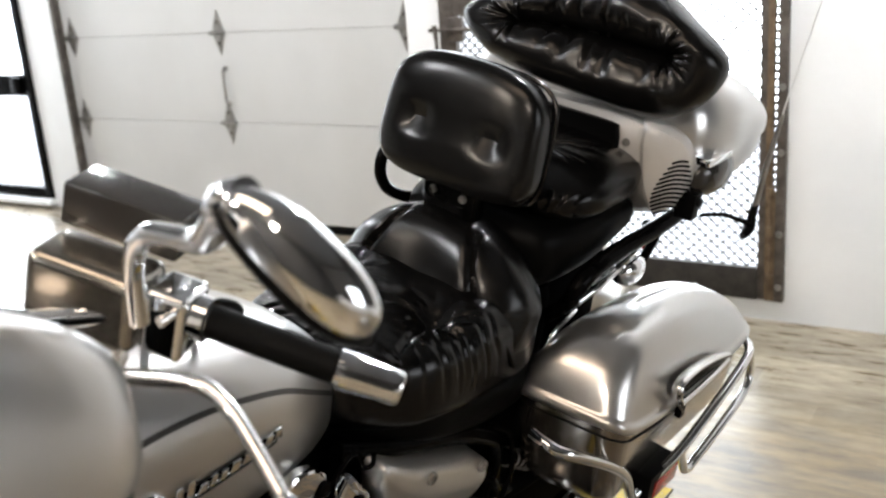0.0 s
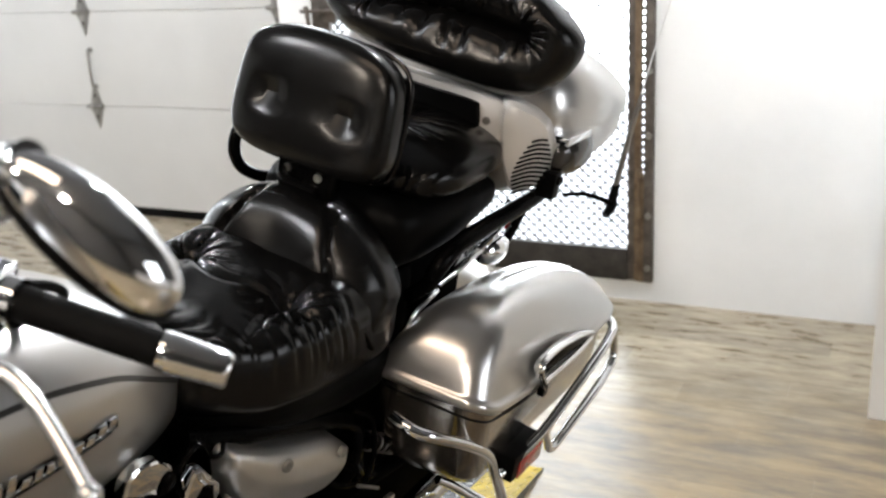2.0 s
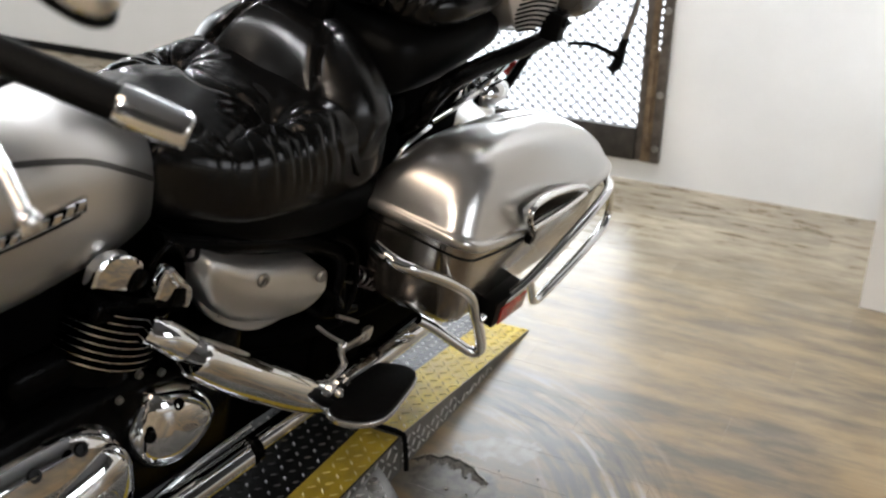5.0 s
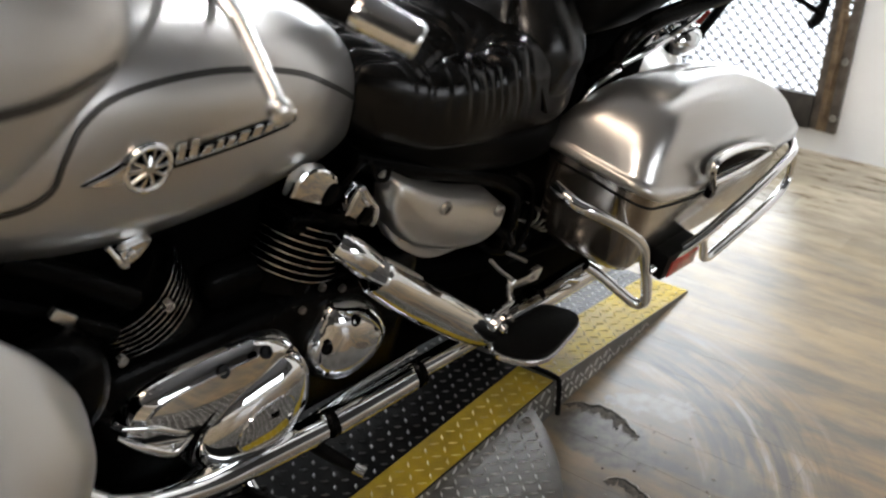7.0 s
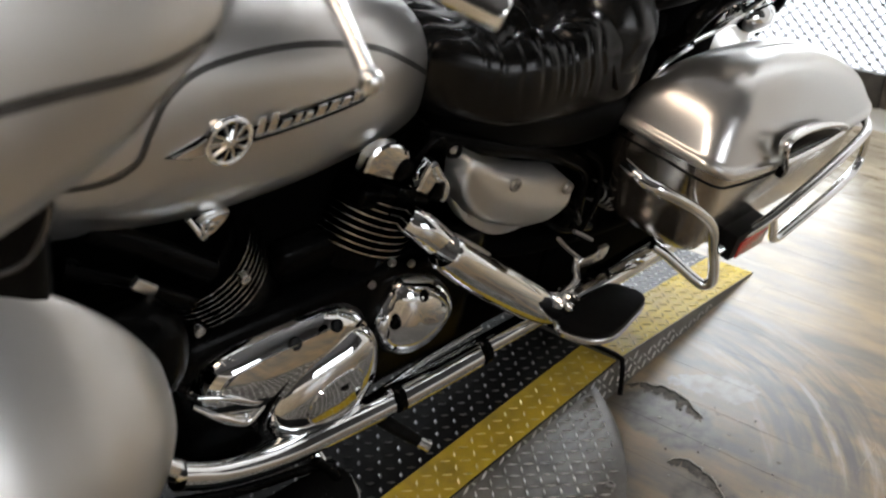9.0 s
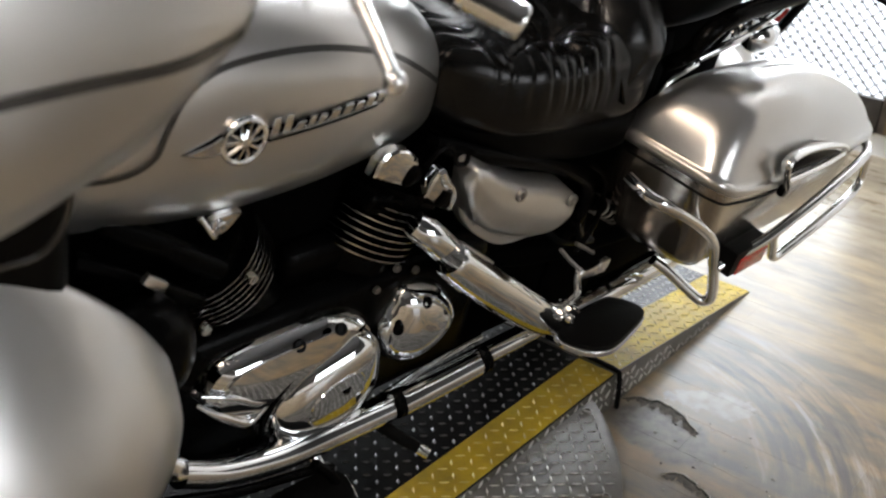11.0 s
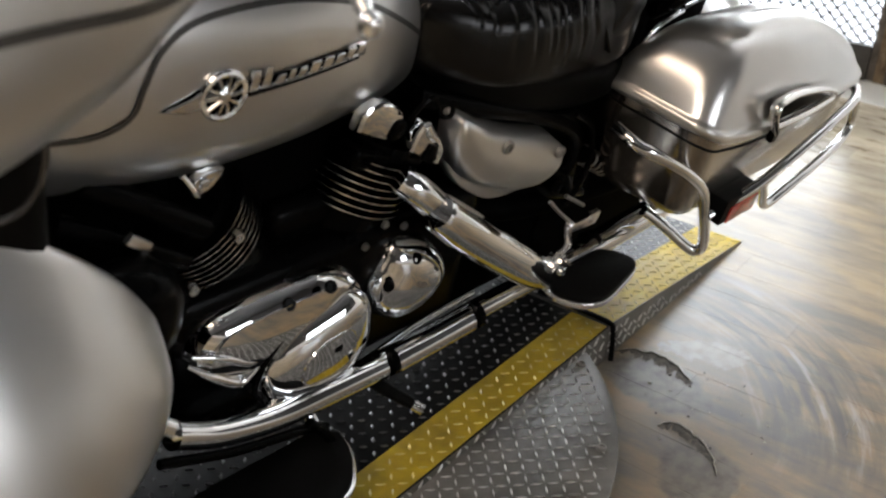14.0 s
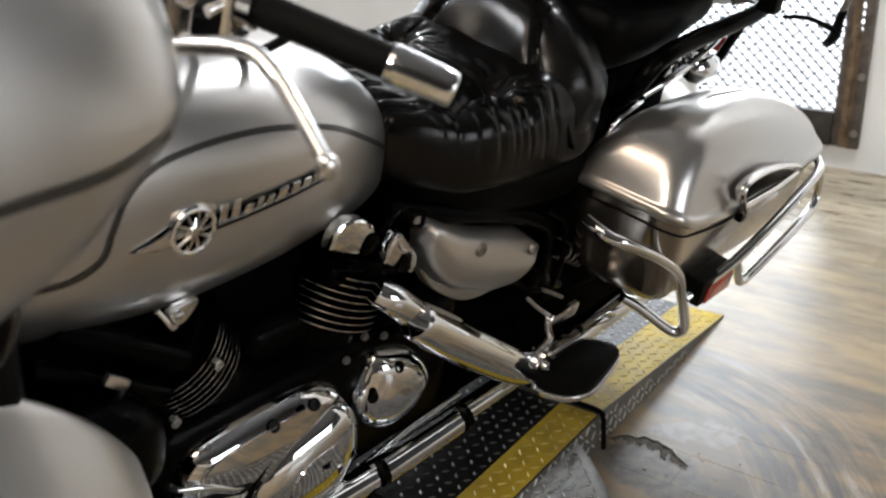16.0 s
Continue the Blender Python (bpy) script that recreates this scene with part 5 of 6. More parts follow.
tube(bm, [(1.885, -0.312, 0.815), (1.905, -0.315, 0.83), (1.911, -0.312, 0.855), (1.913, -0.312, 0.885)], [0.009, 0.012, 0.010, 0.008], 10, 5)
part("antenna_base", bm, rubber, antenna)
bm = bmesh.new()
tube(bm, [(1.915, -0.312, 0.95), (1.93, -0.32, 1.2), (1.95, -0.331, 1.40)], 0.0018, 6, 4)
part("antenna_whip", bm, wall_paint, antenna, "thin pale antenna whip")
bm = bmesh.new()
tube(bm, [(1.912, -0.312, 0.88), (1.917, -0.313, 0.98), (1.924, -0.317, 1.09)], [0.0075, 0.0065, 0.004], 10, 3)
part("antenna_sleeve", bm, zinc, antenna, "grey antenna sleeve")
bm = bmesh.new()
tube(bm, [(1.95, -0.331, 1.39), (1.955, -0.333, 1.43), (1.96, -0.335, 1.468)], 0.007, 10, 2)
part("antenna_tip", bm, rubber, antenna)

# saddlebags ----------------------------------------------------------


def lip_w(u):
    return float(np.interp(u, [1.20, 1.26, 1.32, 1.40, 1.50, 1.62, 1.75, 1.90, 2.0], [0.642, 0.634, 0.612, 0.594, 0.577, 0.570, 0.570, 0.574, 0.578]))


def top_w(u):
    return float(np.interp(u, [1.20, 1.26, 1.34, 1.44, 1.55, 1.66, 1.76, 1.86, 1.93, 2.0], [0.738, 0.752, 0.764, 0.768, 0.762, 0.744, 0.716, 0.678, 0.642, 0.60]))


BAG = [(1.232, -0.155), (1.975, -0.165), (1.975, -0.368), (1.262, -0.388)]
BAG_R = [0.05, 0.06, 0.13, 0.055]


def bag_outline(inset, front=0.0, widen=0.0):
    """Rounded four-cornered plan of the bag; inset moves all sides in, front the front end alone."""
    cx, cy = 1.60, -0.268
    pts = []
    for (x, y), r in zip(BAG, BAG_R):
        sx, sy = (1 if x > cx else -1), (1 if y > cy else -1)
        px, py = x - sx * inset - (0 if sx > 0 else -front), y - sy * inset
        pts.append((px, py, max(0.02, r + widen - inset * 0.25)))
    out = []
    for i in range(4):
        x, y, r = pts[i]
        a, b = Vector(pts[i - 1][:2]) - Vector((x, y)), Vector(pts[(i + 1) % 4][:2]) - Vector((x, y))
        r = min(r, a.length * 0.45, b.length * 0.45)
        pa, pb = Vector((x, y)) + a.normalized() * r, Vector((x, y)) + b.normalized() * r
        nxt = Vector(pts[(i + 1) % 4][:2])
        for k in range(13):
            t = k / 12
            out.append((pa * (1 - t) ** 2 + Vector((x, y)) * (2 * t * (1 - t)) + pb * t * t)[:])
        rn = min(pts[(i + 1) % 4][2], b.length * 0.45)
        pe = nxt - b.normalized() * rn
        for k in range(1, 22):
            out.append(pb.lerp(pe, k / 22)[:])
    return out


def rings_mesh(bm, rings):
    vs = [[bm.verts.new(p) for p in r] for r in rings]
    n = len(vs[0])
    for a, b in zip(vs, vs[1:]):
        for j in range(n):
            bm.faces.new((a[j], b[j], b[(j + 1) % n], a[(j + 1) % n]))
    bm.faces.new(vs[0])
    bm.faces.new(vs[-1][::-1])


for sgn in (-1, 1):
    mm = Matrix.Diagonal((1, -sgn, 1, 1))
    # lower shell
    rings = []
    for inset, front, w in ((0.07, 0.08, 0.400), (0.045, 0.055, 0.403), (0.030, 0.042, 0.412), (0.020, 0.030, 0.44), (0.014, 0.018, 0.49), (0.010, 0.006, 0.545), (0.009, 0.003, 1.0), (0.03, 0.0, 1.0)):
        rings.append([(x, y, min(lip_w(x) - 0.004, w - 0.05 * max(0.0, x - 1.5))) for x, y in bag_outline(inset, front)])
    bm = bmesh.new()
    rings_mesh(bm, rings)
    bmesh.ops.transform(bm, matrix=mm, verts=bm.verts)
    bag = part("saddlebag", bm, shaded_paint, bike, "hard silver saddlebag, lower shell darkened for its shade")
    bm = bmesh.new()
    loop = [(x, y, lip_w(x) - 0.030) for x, y in bag_outline(0.009, 0.004)]
    tube(bm, loop[::3], 0.0024, 8, 1, True)
    bmesh.ops.transform(bm, matrix=mm, verts=bm.verts)
    part("seam_gasket", bm, rubber, bag, "dark seam gasket")
    # lid: rolled lip, near-upright sides, soft shoulder, crowned top
    rings = []
    for inset, dw in ((0.014, -0.004), (-0.004, -0.006), (-0.0075, 0.0), (-0.0075, 0.009), (-0.003, 0.0145), (0.0, 0.0165)):
        rings.append([(x, y, lip_w(x) + dw) for x, y in bag_outline(inset)])
    for inset, front, p, wd in ((0.0025, 0.0, 0.05, 0.0), (0.008, 0.0, 0.20, 0.0), (0.016, 0.002, 0.40, 0.004), (0.0235, 0.005, 0.57, 0.010), (0.031, 0.010, 0.70, 0.018),
                                (0.039, 0.016, 0.80, 0.026), (0.048, 0.024, 0.875, 0.034), (0.058, 0.034, 0.927, 0.04), (0.069, 0.047, 0.963, 0.045), (0.081, 0.062, 0.985, 0.05)):
        rings.append([(x, y, lip_w(x) + 0.0165 + (top_w(x) - lip_w(x) - 0.0165) * p) for x, y in bag_outline(inset, front, wd)])
    last = rings[-1]
    for f, p in ((0.75, 0.995), (0.45, 1.0), (0.15, 1.0)):
        rings.append([(1.60 + (x - 1.60) * (0.5 + 0.5 * f), -0.262 + (y + 0.262) * f, lip_w(x) + 0.0165 + (top_w(1.60 + (x - 1.60) * (0.5 + 0.5 * f)) - lip_w(x) - 0.0165) * p) for x, y, w in last])
    bm = bmesh.new()
    rings_mesh(bm, rings)
    bmesh.ops.smooth_vert(bm, verts=[v for v in bm.verts if v.co.z > lip_w(v.co.x) + 0.03], factor=0.5, use_axis_x=True, use_axis_y=True, use_axis_z=True)
    bmesh.ops.transform(bm, matrix=mm, verts=bm.verts)
    part("bag_lid", bm, paint, bag, "domed silver saddlebag lid", 60)
    # flat D-shaped grip with a dark slot
    bm = bmesh.new()
    tube(bm, [(1.506, -0.398, 0.574), (1.483, -0.399, 0.606), (1.462, -0.398, 0.634), (1.472, -0.394, 0.650), (1.53, -0.392, 0.653), (1.609, -0.391, 0.642), (1.69, -0.389, 0.622), (1.755, -0.386, 0.598), (1.765, -0.385, 0.582)],
         [0.006, 0.009, 0.011, 0.012, 0.0125, 0.0125, 0.012, 0.010, 0.006], 12, 7, flat=0.6)
    tube(bm, [(1.505, -0.396, 0.592), (1.58, -0.396, 0.589), (1.67, -0.393, 0.585), (1.760, -0.386, 0.583)], 0.0075, 10, 5)
    bmesh.ops.transform(bm, matrix=mm, verts=bm.verts)
    handle = part("bag_handle", bm, satin, bag, "arched satin metal lid handle")
    bm = bmesh.new()
    plate(bm, rounded([(1.497, 0.602), (1.58, 0.598), (1.735, 0.591), (1.69, 0.610), (1.60, 0.632), (1.51, 0.640), (1.485, 0.628)], 4), 0.004, 0.001, side_plane(-0.385))
    bmesh.ops.transform(bm, matrix=mm, verts=bm.verts)
    part("handle_recess", bm, black_metal, handle, "dark recess behind the handle")
    bm = bmesh.new()
    box(bm, (1.497, -0.403, 0.560), (1.517, -0.388, 0.584), 0.003)
    tube(bm, [(1.507, -0.402, 0.575), (1.480, -0.405, 0.606), (1.456, -0.404, 0.636)], 0.003, 6, 4)
    bmesh.ops.transform(bm, matrix=mm, verts=bm.verts)
    part("hook", bm, black_metal, handle)

# left bag guard, rails, reflector
bm = bmesh.new()
tube(bm, [(1.185, -0.25, 0.600), (1.178, -0.28, 0.599), (1.185, -0.308, 0.592), (1.209, -0.33, 0.582), (1.29, -0.36, 0.535), (1.365, -0.37, 0.475), (1.41, -0.371, 0.41), (1.455, -0.37, 0.345), (1.490, -0.367, 0.285), (1.485, -0.352, 0.268), (1.46, -0.325, 0.288), (1.42, -0.285, 0.325), (1.392, -0.26, 0.345)],
     0.0115, 16, 8)
guard = part("bag_guard", bm, chrome, bike, "bent chrome saddlebag guard bar")
bm = bmesh.new()
tube(bm, [(1.425, -0.372, 0.39), (1.45, -0.380, 0.405), (1.48, -0.388, 0.415)], 0.010, 12, 4)
part("clamp", bm, chrome, guard)
bm = bmesh.new()
tube(bm, [(1.560, -0.400, 0.449), (1.585, -0.402, 0.412), (1.606, -0.403, 0.380), (1.632, -0.403, 0.368), (1.68, -0.404, 0.380), (1.77, -0.405, 0.405), (1.86, -0.404, 0.430), (1.915, -0.400, 0.447), (1.940, -0.394, 0.472), (1.930, -0.388, 0.515), (1.905, -0.385, 0.552)], 0.0098, 14, 8)
rail = part("bag_rail", bm, chrome, bike, "chrome saddlebag side rails")
bm = bmesh.new()
tube(bm, [(1.46, -0.388, 0.420), (1.5485, -0.400, 0.449), (1.65, -0.403, 0.483), (1.75, -0.403, 0.516), (1.852, -0.400, 0.549), (1.895, -0.388, 0.560), (1.915, -0.365, 0.564), (1.915, -0.34, 0.564)], 0.0105, 14, 8)
part("upper_bar", bm, chrome, rail)
bm = bmesh.new()
box(bm, (1.435, -0.400, 0.383), (1.560, -0.352, 0.442), 0.005)
refl = part("side_marker", bm, plastic, bike, "black side marker box with a red lens")
bm = bmesh.new()
box(bm, (1.455, -0.4035, 0.385), (1.558, -0.4005, 0.424), 0.001)
part("marker_lens", bm, red_lens, refl)

# side cover -------------------------------------------------------------
top_c = spline([(0.826, 0.676), (0.838, 0.684), (0.868, 0.670), (0.915, 0.643), (0.983, 0.613), (1.05, 0.590), (1.098, 0.571), (1.130, 0.545), (1.141, 0.512)], 6)
low_c = spline([(0.822, 0.662), (0.828, 0.630), (0.846, 0.592), (0.885, 0.546), (0.94, 0.514), (1.00, 0.487), (1.07, 0.470), (1.118, 0.478), (1.141, 0.505)], 6)
bm = bmesh.new()
shell = []
for i, (a, b) in enumerate(zip(top_c, low_c)):
    sx = 2 * i / (len(top_c) - 1) - 1
    line = []
    for j in range(19):
        sy = 2 * j / 18 - 1
        edge = ((1 - abs(sx) ** 9) * (1 - abs(sy) ** 9)) ** 0.4
        d_ = sy + 0.05 - 0.18 * sx
        fold_ = 0.010 + 0.010 * (1 - sx * sx) - 0.0085 * (math.sqrt(d_ * d_ + 0.02) - 0.14) * (1.25 if d_ > 0 else 0.7)
        line.append(bm.verts.new((a[0] + (b[0] - a[0]) * j / 18, -0.155 - (0.034 + fold_) * edge, a[1] + (b[1] - a[1]) * j / 18)))
    shell.append(line)
for a, b in zip(shell, shell[1:]):
    for j in range(18):
        bm.faces.new((a[j], a[j + 1], b[j + 1], b[j]))
bmesh.ops.recalc_face_normals(bm, faces=bm.faces)
cover = part("side_cover", bm, brushed, bike, "brushed silver shield-shaped side cover")
bm = bmesh.new()
tube(bm, [(0.885, -0.176, 0.546), (0.94, -0.182, 0.517), (1.00, -0.183, 0.490), (1.07, -0.182, 0.474), (1.118, -0.178, 0.482)], [0.002, 0.006, 0.0065, 0.006, 0.003], 8, 6, flat=0.6)
part("cover_lip", bm, brushed, cover)
bm = bmesh.new()
plate(bm, rounded([(0.86, 0.585), (0.95, 0.55), (1.13, 0.50), (1.118, 0.466), (1.07, 0.448), (0.99, 0.458), (0.915, 0.505), (0.87, 0.550)], 5), 0.02, 0.008, side_plane(-0.145))
part("cover_flange", bm, brushed, cover)
bolts("cover_bolt", [(0.943, -0.206, 0.608), (1.100, -0.205, 0.549)], (0, -1, 0), 0.012, 0.007, zinc, cover, "domed allen bolt")
bm = bmesh.new()
tube(bm, [(0.79, -0.13, 0.70), (0.90, -0.155, 0.665), (1.02, -0.165, 0.628), (1.12, -0.168, 0.585), (1.20, -0.165, 0.53), (1.22, -0.16, 0.46), (1.20, -0.155, 0.40)], 0.016, 12, 6)
part("frame_tube", bm, black_metal, bike)

# engine -----------------------------------------------------------------
bm = bmesh.new()
box(bm, (0.36, -0.165, 0.20), (0.98, 0.165, 0.50), 0.04, 3)
box(bm, (0.55, -0.12, 0.45), (0.80, 0.12, 0.56), 0.03, 3)
engine = part("crankcase", bm, black_metal, bike, "black engine crankcase")


def cylinder_unit(base, axis_deg, fins, first, step, half_u, half_v, head):
    m = pose(base[0], base[2], base[1], 0, axis_deg, 0)
    bm_ = bmesh.new()
    revolve(bm_, [(half_u * 0.82, -0.03), (half_u * 0.82, first + fins * step + 0.015), (half_u * 0.6, first + fins * step + 0.02)], m, 28)
    cyl = part("cylinder", bm_, black_metal, bike, "black finned engine cylinder")
    bm_ = bmesh.new()
    revolve(bm_, [(half_u * 0.7, 0), (half_u - 0.002, 0), (half_u, 0.0009), (half_u, 0.0027), (half_u - 0.002, 0.0034), (half_u * 0.7, 0.0034)], Matrix(), 40)
    me_ = finish("fin", bm_, [black_metal, fin_edge], 30)
    for p_ in me_.polygons:
        if math.hypot(p_.center.x, p_.center.y) > half_u - 0.0006:
            p_.material_index = 1
    for k in range(fins):
        ob_ = new("fin", me_)
        ob_.parent = cyl
        ob_.matrix_basis = m @ Matrix.Translation((0, 0, first + k * step))
    return cyl


rear_cyl = cylinder_unit((0.706, 0.470, -0.078), 20, 8, 0.052, 0.0122, 0.092, 0.1, True)
front_cyl = cylinder_unit((0.490, 0.490, -0.068), -32, 7, 0.052, 0.0110, 0.096, 0.1, True)
# chrome rocker caps of the rear cylinder
bm = bmesh.new()
plate(bm, [(0.645, 0.698), (0.651, 0.722), (0.663, 0.733), (0.683, 0.735), (0.705, 0.729), (0.724, 0.716), (0.736, 0.702), (0.741, 0.670), (0.715, 0.662), (0.68, 0.678)], 0.018, 0.007, side_plane(-0.147), 0.003)
cap = part("rocker_cap", bm, chrome, rear_cyl, "polished chrome rocker cap", 25)
bm = bmesh.new()
plate(bm, rounded([(0.708, 0.668), (0.737, 0.674), (0.735, 0.694), (0.722, 0.698), (0.710, 0.688)], 3), 0.006, 0.002, side_plane(-0.1655))
part("cap_window", bm, black_metal, cap)
bm = bmesh.new()
plate(bm, [(0.742, 0.646), (0.752, 0.674), (0.763, 0.690), (0.775, 0.688), (0.790, 0.668), (0.818, 0.634), (0.820, 0.615), (0.812, 0.597), (0.780, 0.618)], 0.018, 0.007, side_plane(-0.164), 0.003)
tube(bm, [(0.765, -0.184, 0.688), (0.775, -0.188, 0.668), (0.790, -0.188, 0.655)], 0.006, 8, 3)
cap = part("rocker_cap", bm, chrome, rear_cyl, "polished chrome rocker cap", 25)
bm = bmesh.new()
plate(bm, [(0.766, 0.628), (0.778, 0.652), (0.797, 0.645), (0.798, 0.618), (0.785, 0.615)], 0.006, 0.002, side_plane(-0.1825))
part("cap_window", bm, black_metal, cap)
bm = bmesh.new()
tube(bm, [(0.735, -0.175, 0.70), (0.752, -0.18, 0.725), (0.772, -0.18, 0.73), (0.788, -0.178, 0.712), (0.80, -0.178, 0.69), (0.82, -0.178, 0.685), (0.825, -0.175, 0.70)], 0.004, 8, 5)
part("breather_hose", bm, black_metal, rear_cyl)
bm = bmesh.new()
box(bm, (0.66, -0.150, 0.590), (0.82, 0.12, 0.625), 0.012, 3, pose(0.74, 0, 0.607, 0, 20, 0) @ pose(-0.74, 0, -0.607))
part("head", bm, black_metal, rear_cyl)
# front cylinder details: long black covers, bolts, bracket plates
bm = bmesh.new()
tube(bm, [(0.25, -0.14, 0.735), (0.33, -0.15, 0.68), (0.41, -0.155, 0.62)], 0.017, 12, 4)
tube(bm, [(0.22, -0.14, 0.69), (0.30, -0.15, 0.64), (0.385, -0.155, 0.575)], 0.013, 12, 4)
part("rocker_tube", bm, black_metal, front_cyl, "long black rocker cover")
bolts("head_bolt", [(0.386, -0.168, 0.538), (0.452, -0.168, 0.600)], (0, -1, 0), 0.0085, 0.010, satin, front_cyl,
      "bright allen bolt")
bm = bmesh.new()
plate(bm, [(0.283, 0.668), (0.292, 0.678), (0.318, 0.655), (0.306, 0.630), (0.298, 0.634), (0.303, 0.648)], 0.008, 0.002, side_plane(-0.180))
part("bracket_plate", bm, satin, front_cyl)
bm = bmesh.new()
plate(bm, rounded([(0.385, 0.712), (0.400, 0.716), (0.425, 0.716), (0.418, 0.704), (0.405, 0.692), (0.392, 0.690), (0.384, 0.700)], 3), 0.012, 0.003, side_plane(-0.158))
bolt_head(bm, (0.396, -0.170, 0.704), (0, -1, 0), 0.007, 0.006)
tube(bm, [(0.366, -0.168, 0.724), (0.374, -0.174, 0.710), (0.382, -0.174, 0.696), (0.392, -0.170, 0.688)], 0.004, 8, 4)
part("coil_bracket", bm, chrome, front_cyl, "chrome coil bracket")

# chrome primary cover with a domed clutch cover, and a smaller rear cover
bm = bmesh.new()
plate(bm, rounded([(0.380, 0.415), (0.402, 0.453), (0.446, 0.468), (0.523, 0.472), (0.575, 0.471), (0.613, 0.469), (0.65, 0.458), (0.689, 0.424), (0.706, 0.375), (0.695, 0.295), (0.64, 0.25),
                   (0.57, 0.235), (0.50, 0.265), (0.47, 0.315), (0.43, 0.348), (0.392, 0.385)], 5),
      0.050, 0.030, side_plane(-0.145), 0.018)
primary = part("primary_cover", bm, chrome, bike, "polished chrome primary cover")
bm = bmesh.new()
tube(bm, [(0.378, -0.190, 0.430), (0.4225, -0.200, 0.414), (0.462, -0.204, 0.386), (0.490, -0.204, 0.382)], [0.003, 0.0065, 0.0065, 0.004], 10, 6)
tube(bm, [(0.374, -0.186, 0.412), (0.409, -0.198, 0.381), (0.450, -0.203, 0.350), (0.474, -0.204, 0.361), (0.490, -0.204, 0.378)], [0.003, 0.007, 0.0075, 0.006, 0.004], 12, 6)
part("cover_rib", bm, chrome, primary, "raised chrome rib")
bm = bmesh.new()
tube(bm, [(0.560, -0.203, 0.428), (0.520, -0.206, 0.404), (0.490, -0.207, 0.368), (0.482, -0.205, 0.315), (0.505, -0.203, 0.268)], [0.002, 0.006, 0.0065, 0.005, 0.002], 10, 6)
part("cover_slot", bm, black_metal, primary)
# egg-shaped dome: rings that shrink towards a flat centre disc
egg = rounded([(0.660, 0.431), (0.612, 0.428), (0.545, 0.408), (0.503, 0.366), (0.493, 0.308), (0.525, 0.258), (0.592, 0.232), (0.660, 0.240), (0.706, 0.306), (0.698, 0.388)], 6)
rings = []
for f, h in ((1.0, 0.0), (1.0, 0.016), (0.985, 0.024), (0.94, 0.033), (0.86, 0.041), (0.74, 0.048), (0.60, 0.0525), (0.50, 0.0545), (0.49, 0.0535), (0.475, 0.0535), (0.465, 0.0555), (0.30, 0.058), (0.12, 0.0595)):
    rings.append([(0.598 + (x - 0.598) * f, -0.178 - h, 0.332 + (z - 0.332) * f + 0.014 * (1 - f)) for x, z in egg])
bm = bmesh.new()
rings_mesh(bm, rings)
bmesh.ops.recalc_face_normals(bm, faces=bm.faces)
dome = part("clutch_dome", bm, chrome, primary, "domed chrome clutch cover", 50)
bm = bmesh.new()
box(bm, (0.600, -0.2375, 0.350), (0.619, -0.230, 0.366), 0.003)
part("timing_plug", bm, black_metal, dome)
bolts("cover_bolt", [(0.437, -0.186, 0.440), (0.535, -0.195, 0.456), (0.601, -0.206, 0.468)], (-0.1, -0.78, 0.62), 0.0105, 0.0055, black_metal,
      primary, "dark recessed cover bolt")
leaf = rounded([(0.721, 0.400), (0.734, 0.434), (0.747, 0.457), (0.771, 0.464), (0.823, 0.448), (0.866, 0.412), (0.889, 0.372), (0.888, 0.348), (0.868, 0.318), (0.825, 0.296), (0.776, 0.297), (0.743, 0.317), (0.722, 0.350)], 5)
rings = []
for f, h in ((1.0, 0.0), (1.0, 0.028), (0.975, 0.040), (0.91, 0.051), (0.80, 0.061), (0.64, 0.069), (0.44, 0.075), (0.22, 0.0785), (0.05, 0.0795)):
    rings.append([(0.80 + (x - 0.80) * f, -0.140 - h, 0.368 + (z - 0.368) * f) for x, z in leaf])
bm = bmesh.new()
rings_mesh(bm, rings)
bmesh.ops.recalc_face_normals(bm, faces=bm.faces)
rear_cover = part("sprocket_cover", bm, chrome, bike, "polished chrome pulley cover")
bolts("cover_bolt", [(0.787, -0.201, 0.438), (0.732, -0.203, 0.406)], (-0.15, -0.9, 0.35), 0.0105, 0.0055, black_metal, rear_cover)
bolts("case_bolt", [(bu, -0.166, bw) for bu, bw in ((0.70, 0.475), (0.78, 0.485), (0.735, 0.505))], (0, -1, 0), 0.0065, 0.006, zinc, engine)

# exhaust ------------------------------------------------------------------
bm = bmesh.new()
tube(bm, [(0.728, -0.185, 0.606), (0.752, -0.205, 0.588), (0.81, -0.215, 0.532), (0.92, -0.225, 0.435), (1.02, -0.23, 0.350), (1.12, -0.232, 0.290), (1.19, -0.235, 0.262)],
     [0.023, 0.024, 0.024, 0.022, 0.022, 0.022, 0.020], 20, 8)
pipe = part("rear_header", bm, chrome, bike, "chrome rear exhaust header")
bm = bmesh.new()
tube(bm, [(0.782, -0.224, 0.552), (0.796, -0.226, 0.540), (0.85, -0.232, 0.494), (0.92, -0.236, 0.437), (1.02, -0.240, 0.358), (1.09, -0.240, 0.305), (1.135, -0.240, 0.280), (1.17, -0.238, 0.266)], [0.0285, 0.0325, 0.0365, 0.038, 0.037, 0.034, 0.029, 0.023], 24, 8)
part("heat_shield", bm, chrome, pipe, "chrome heat shield")
bm = bmesh.new()
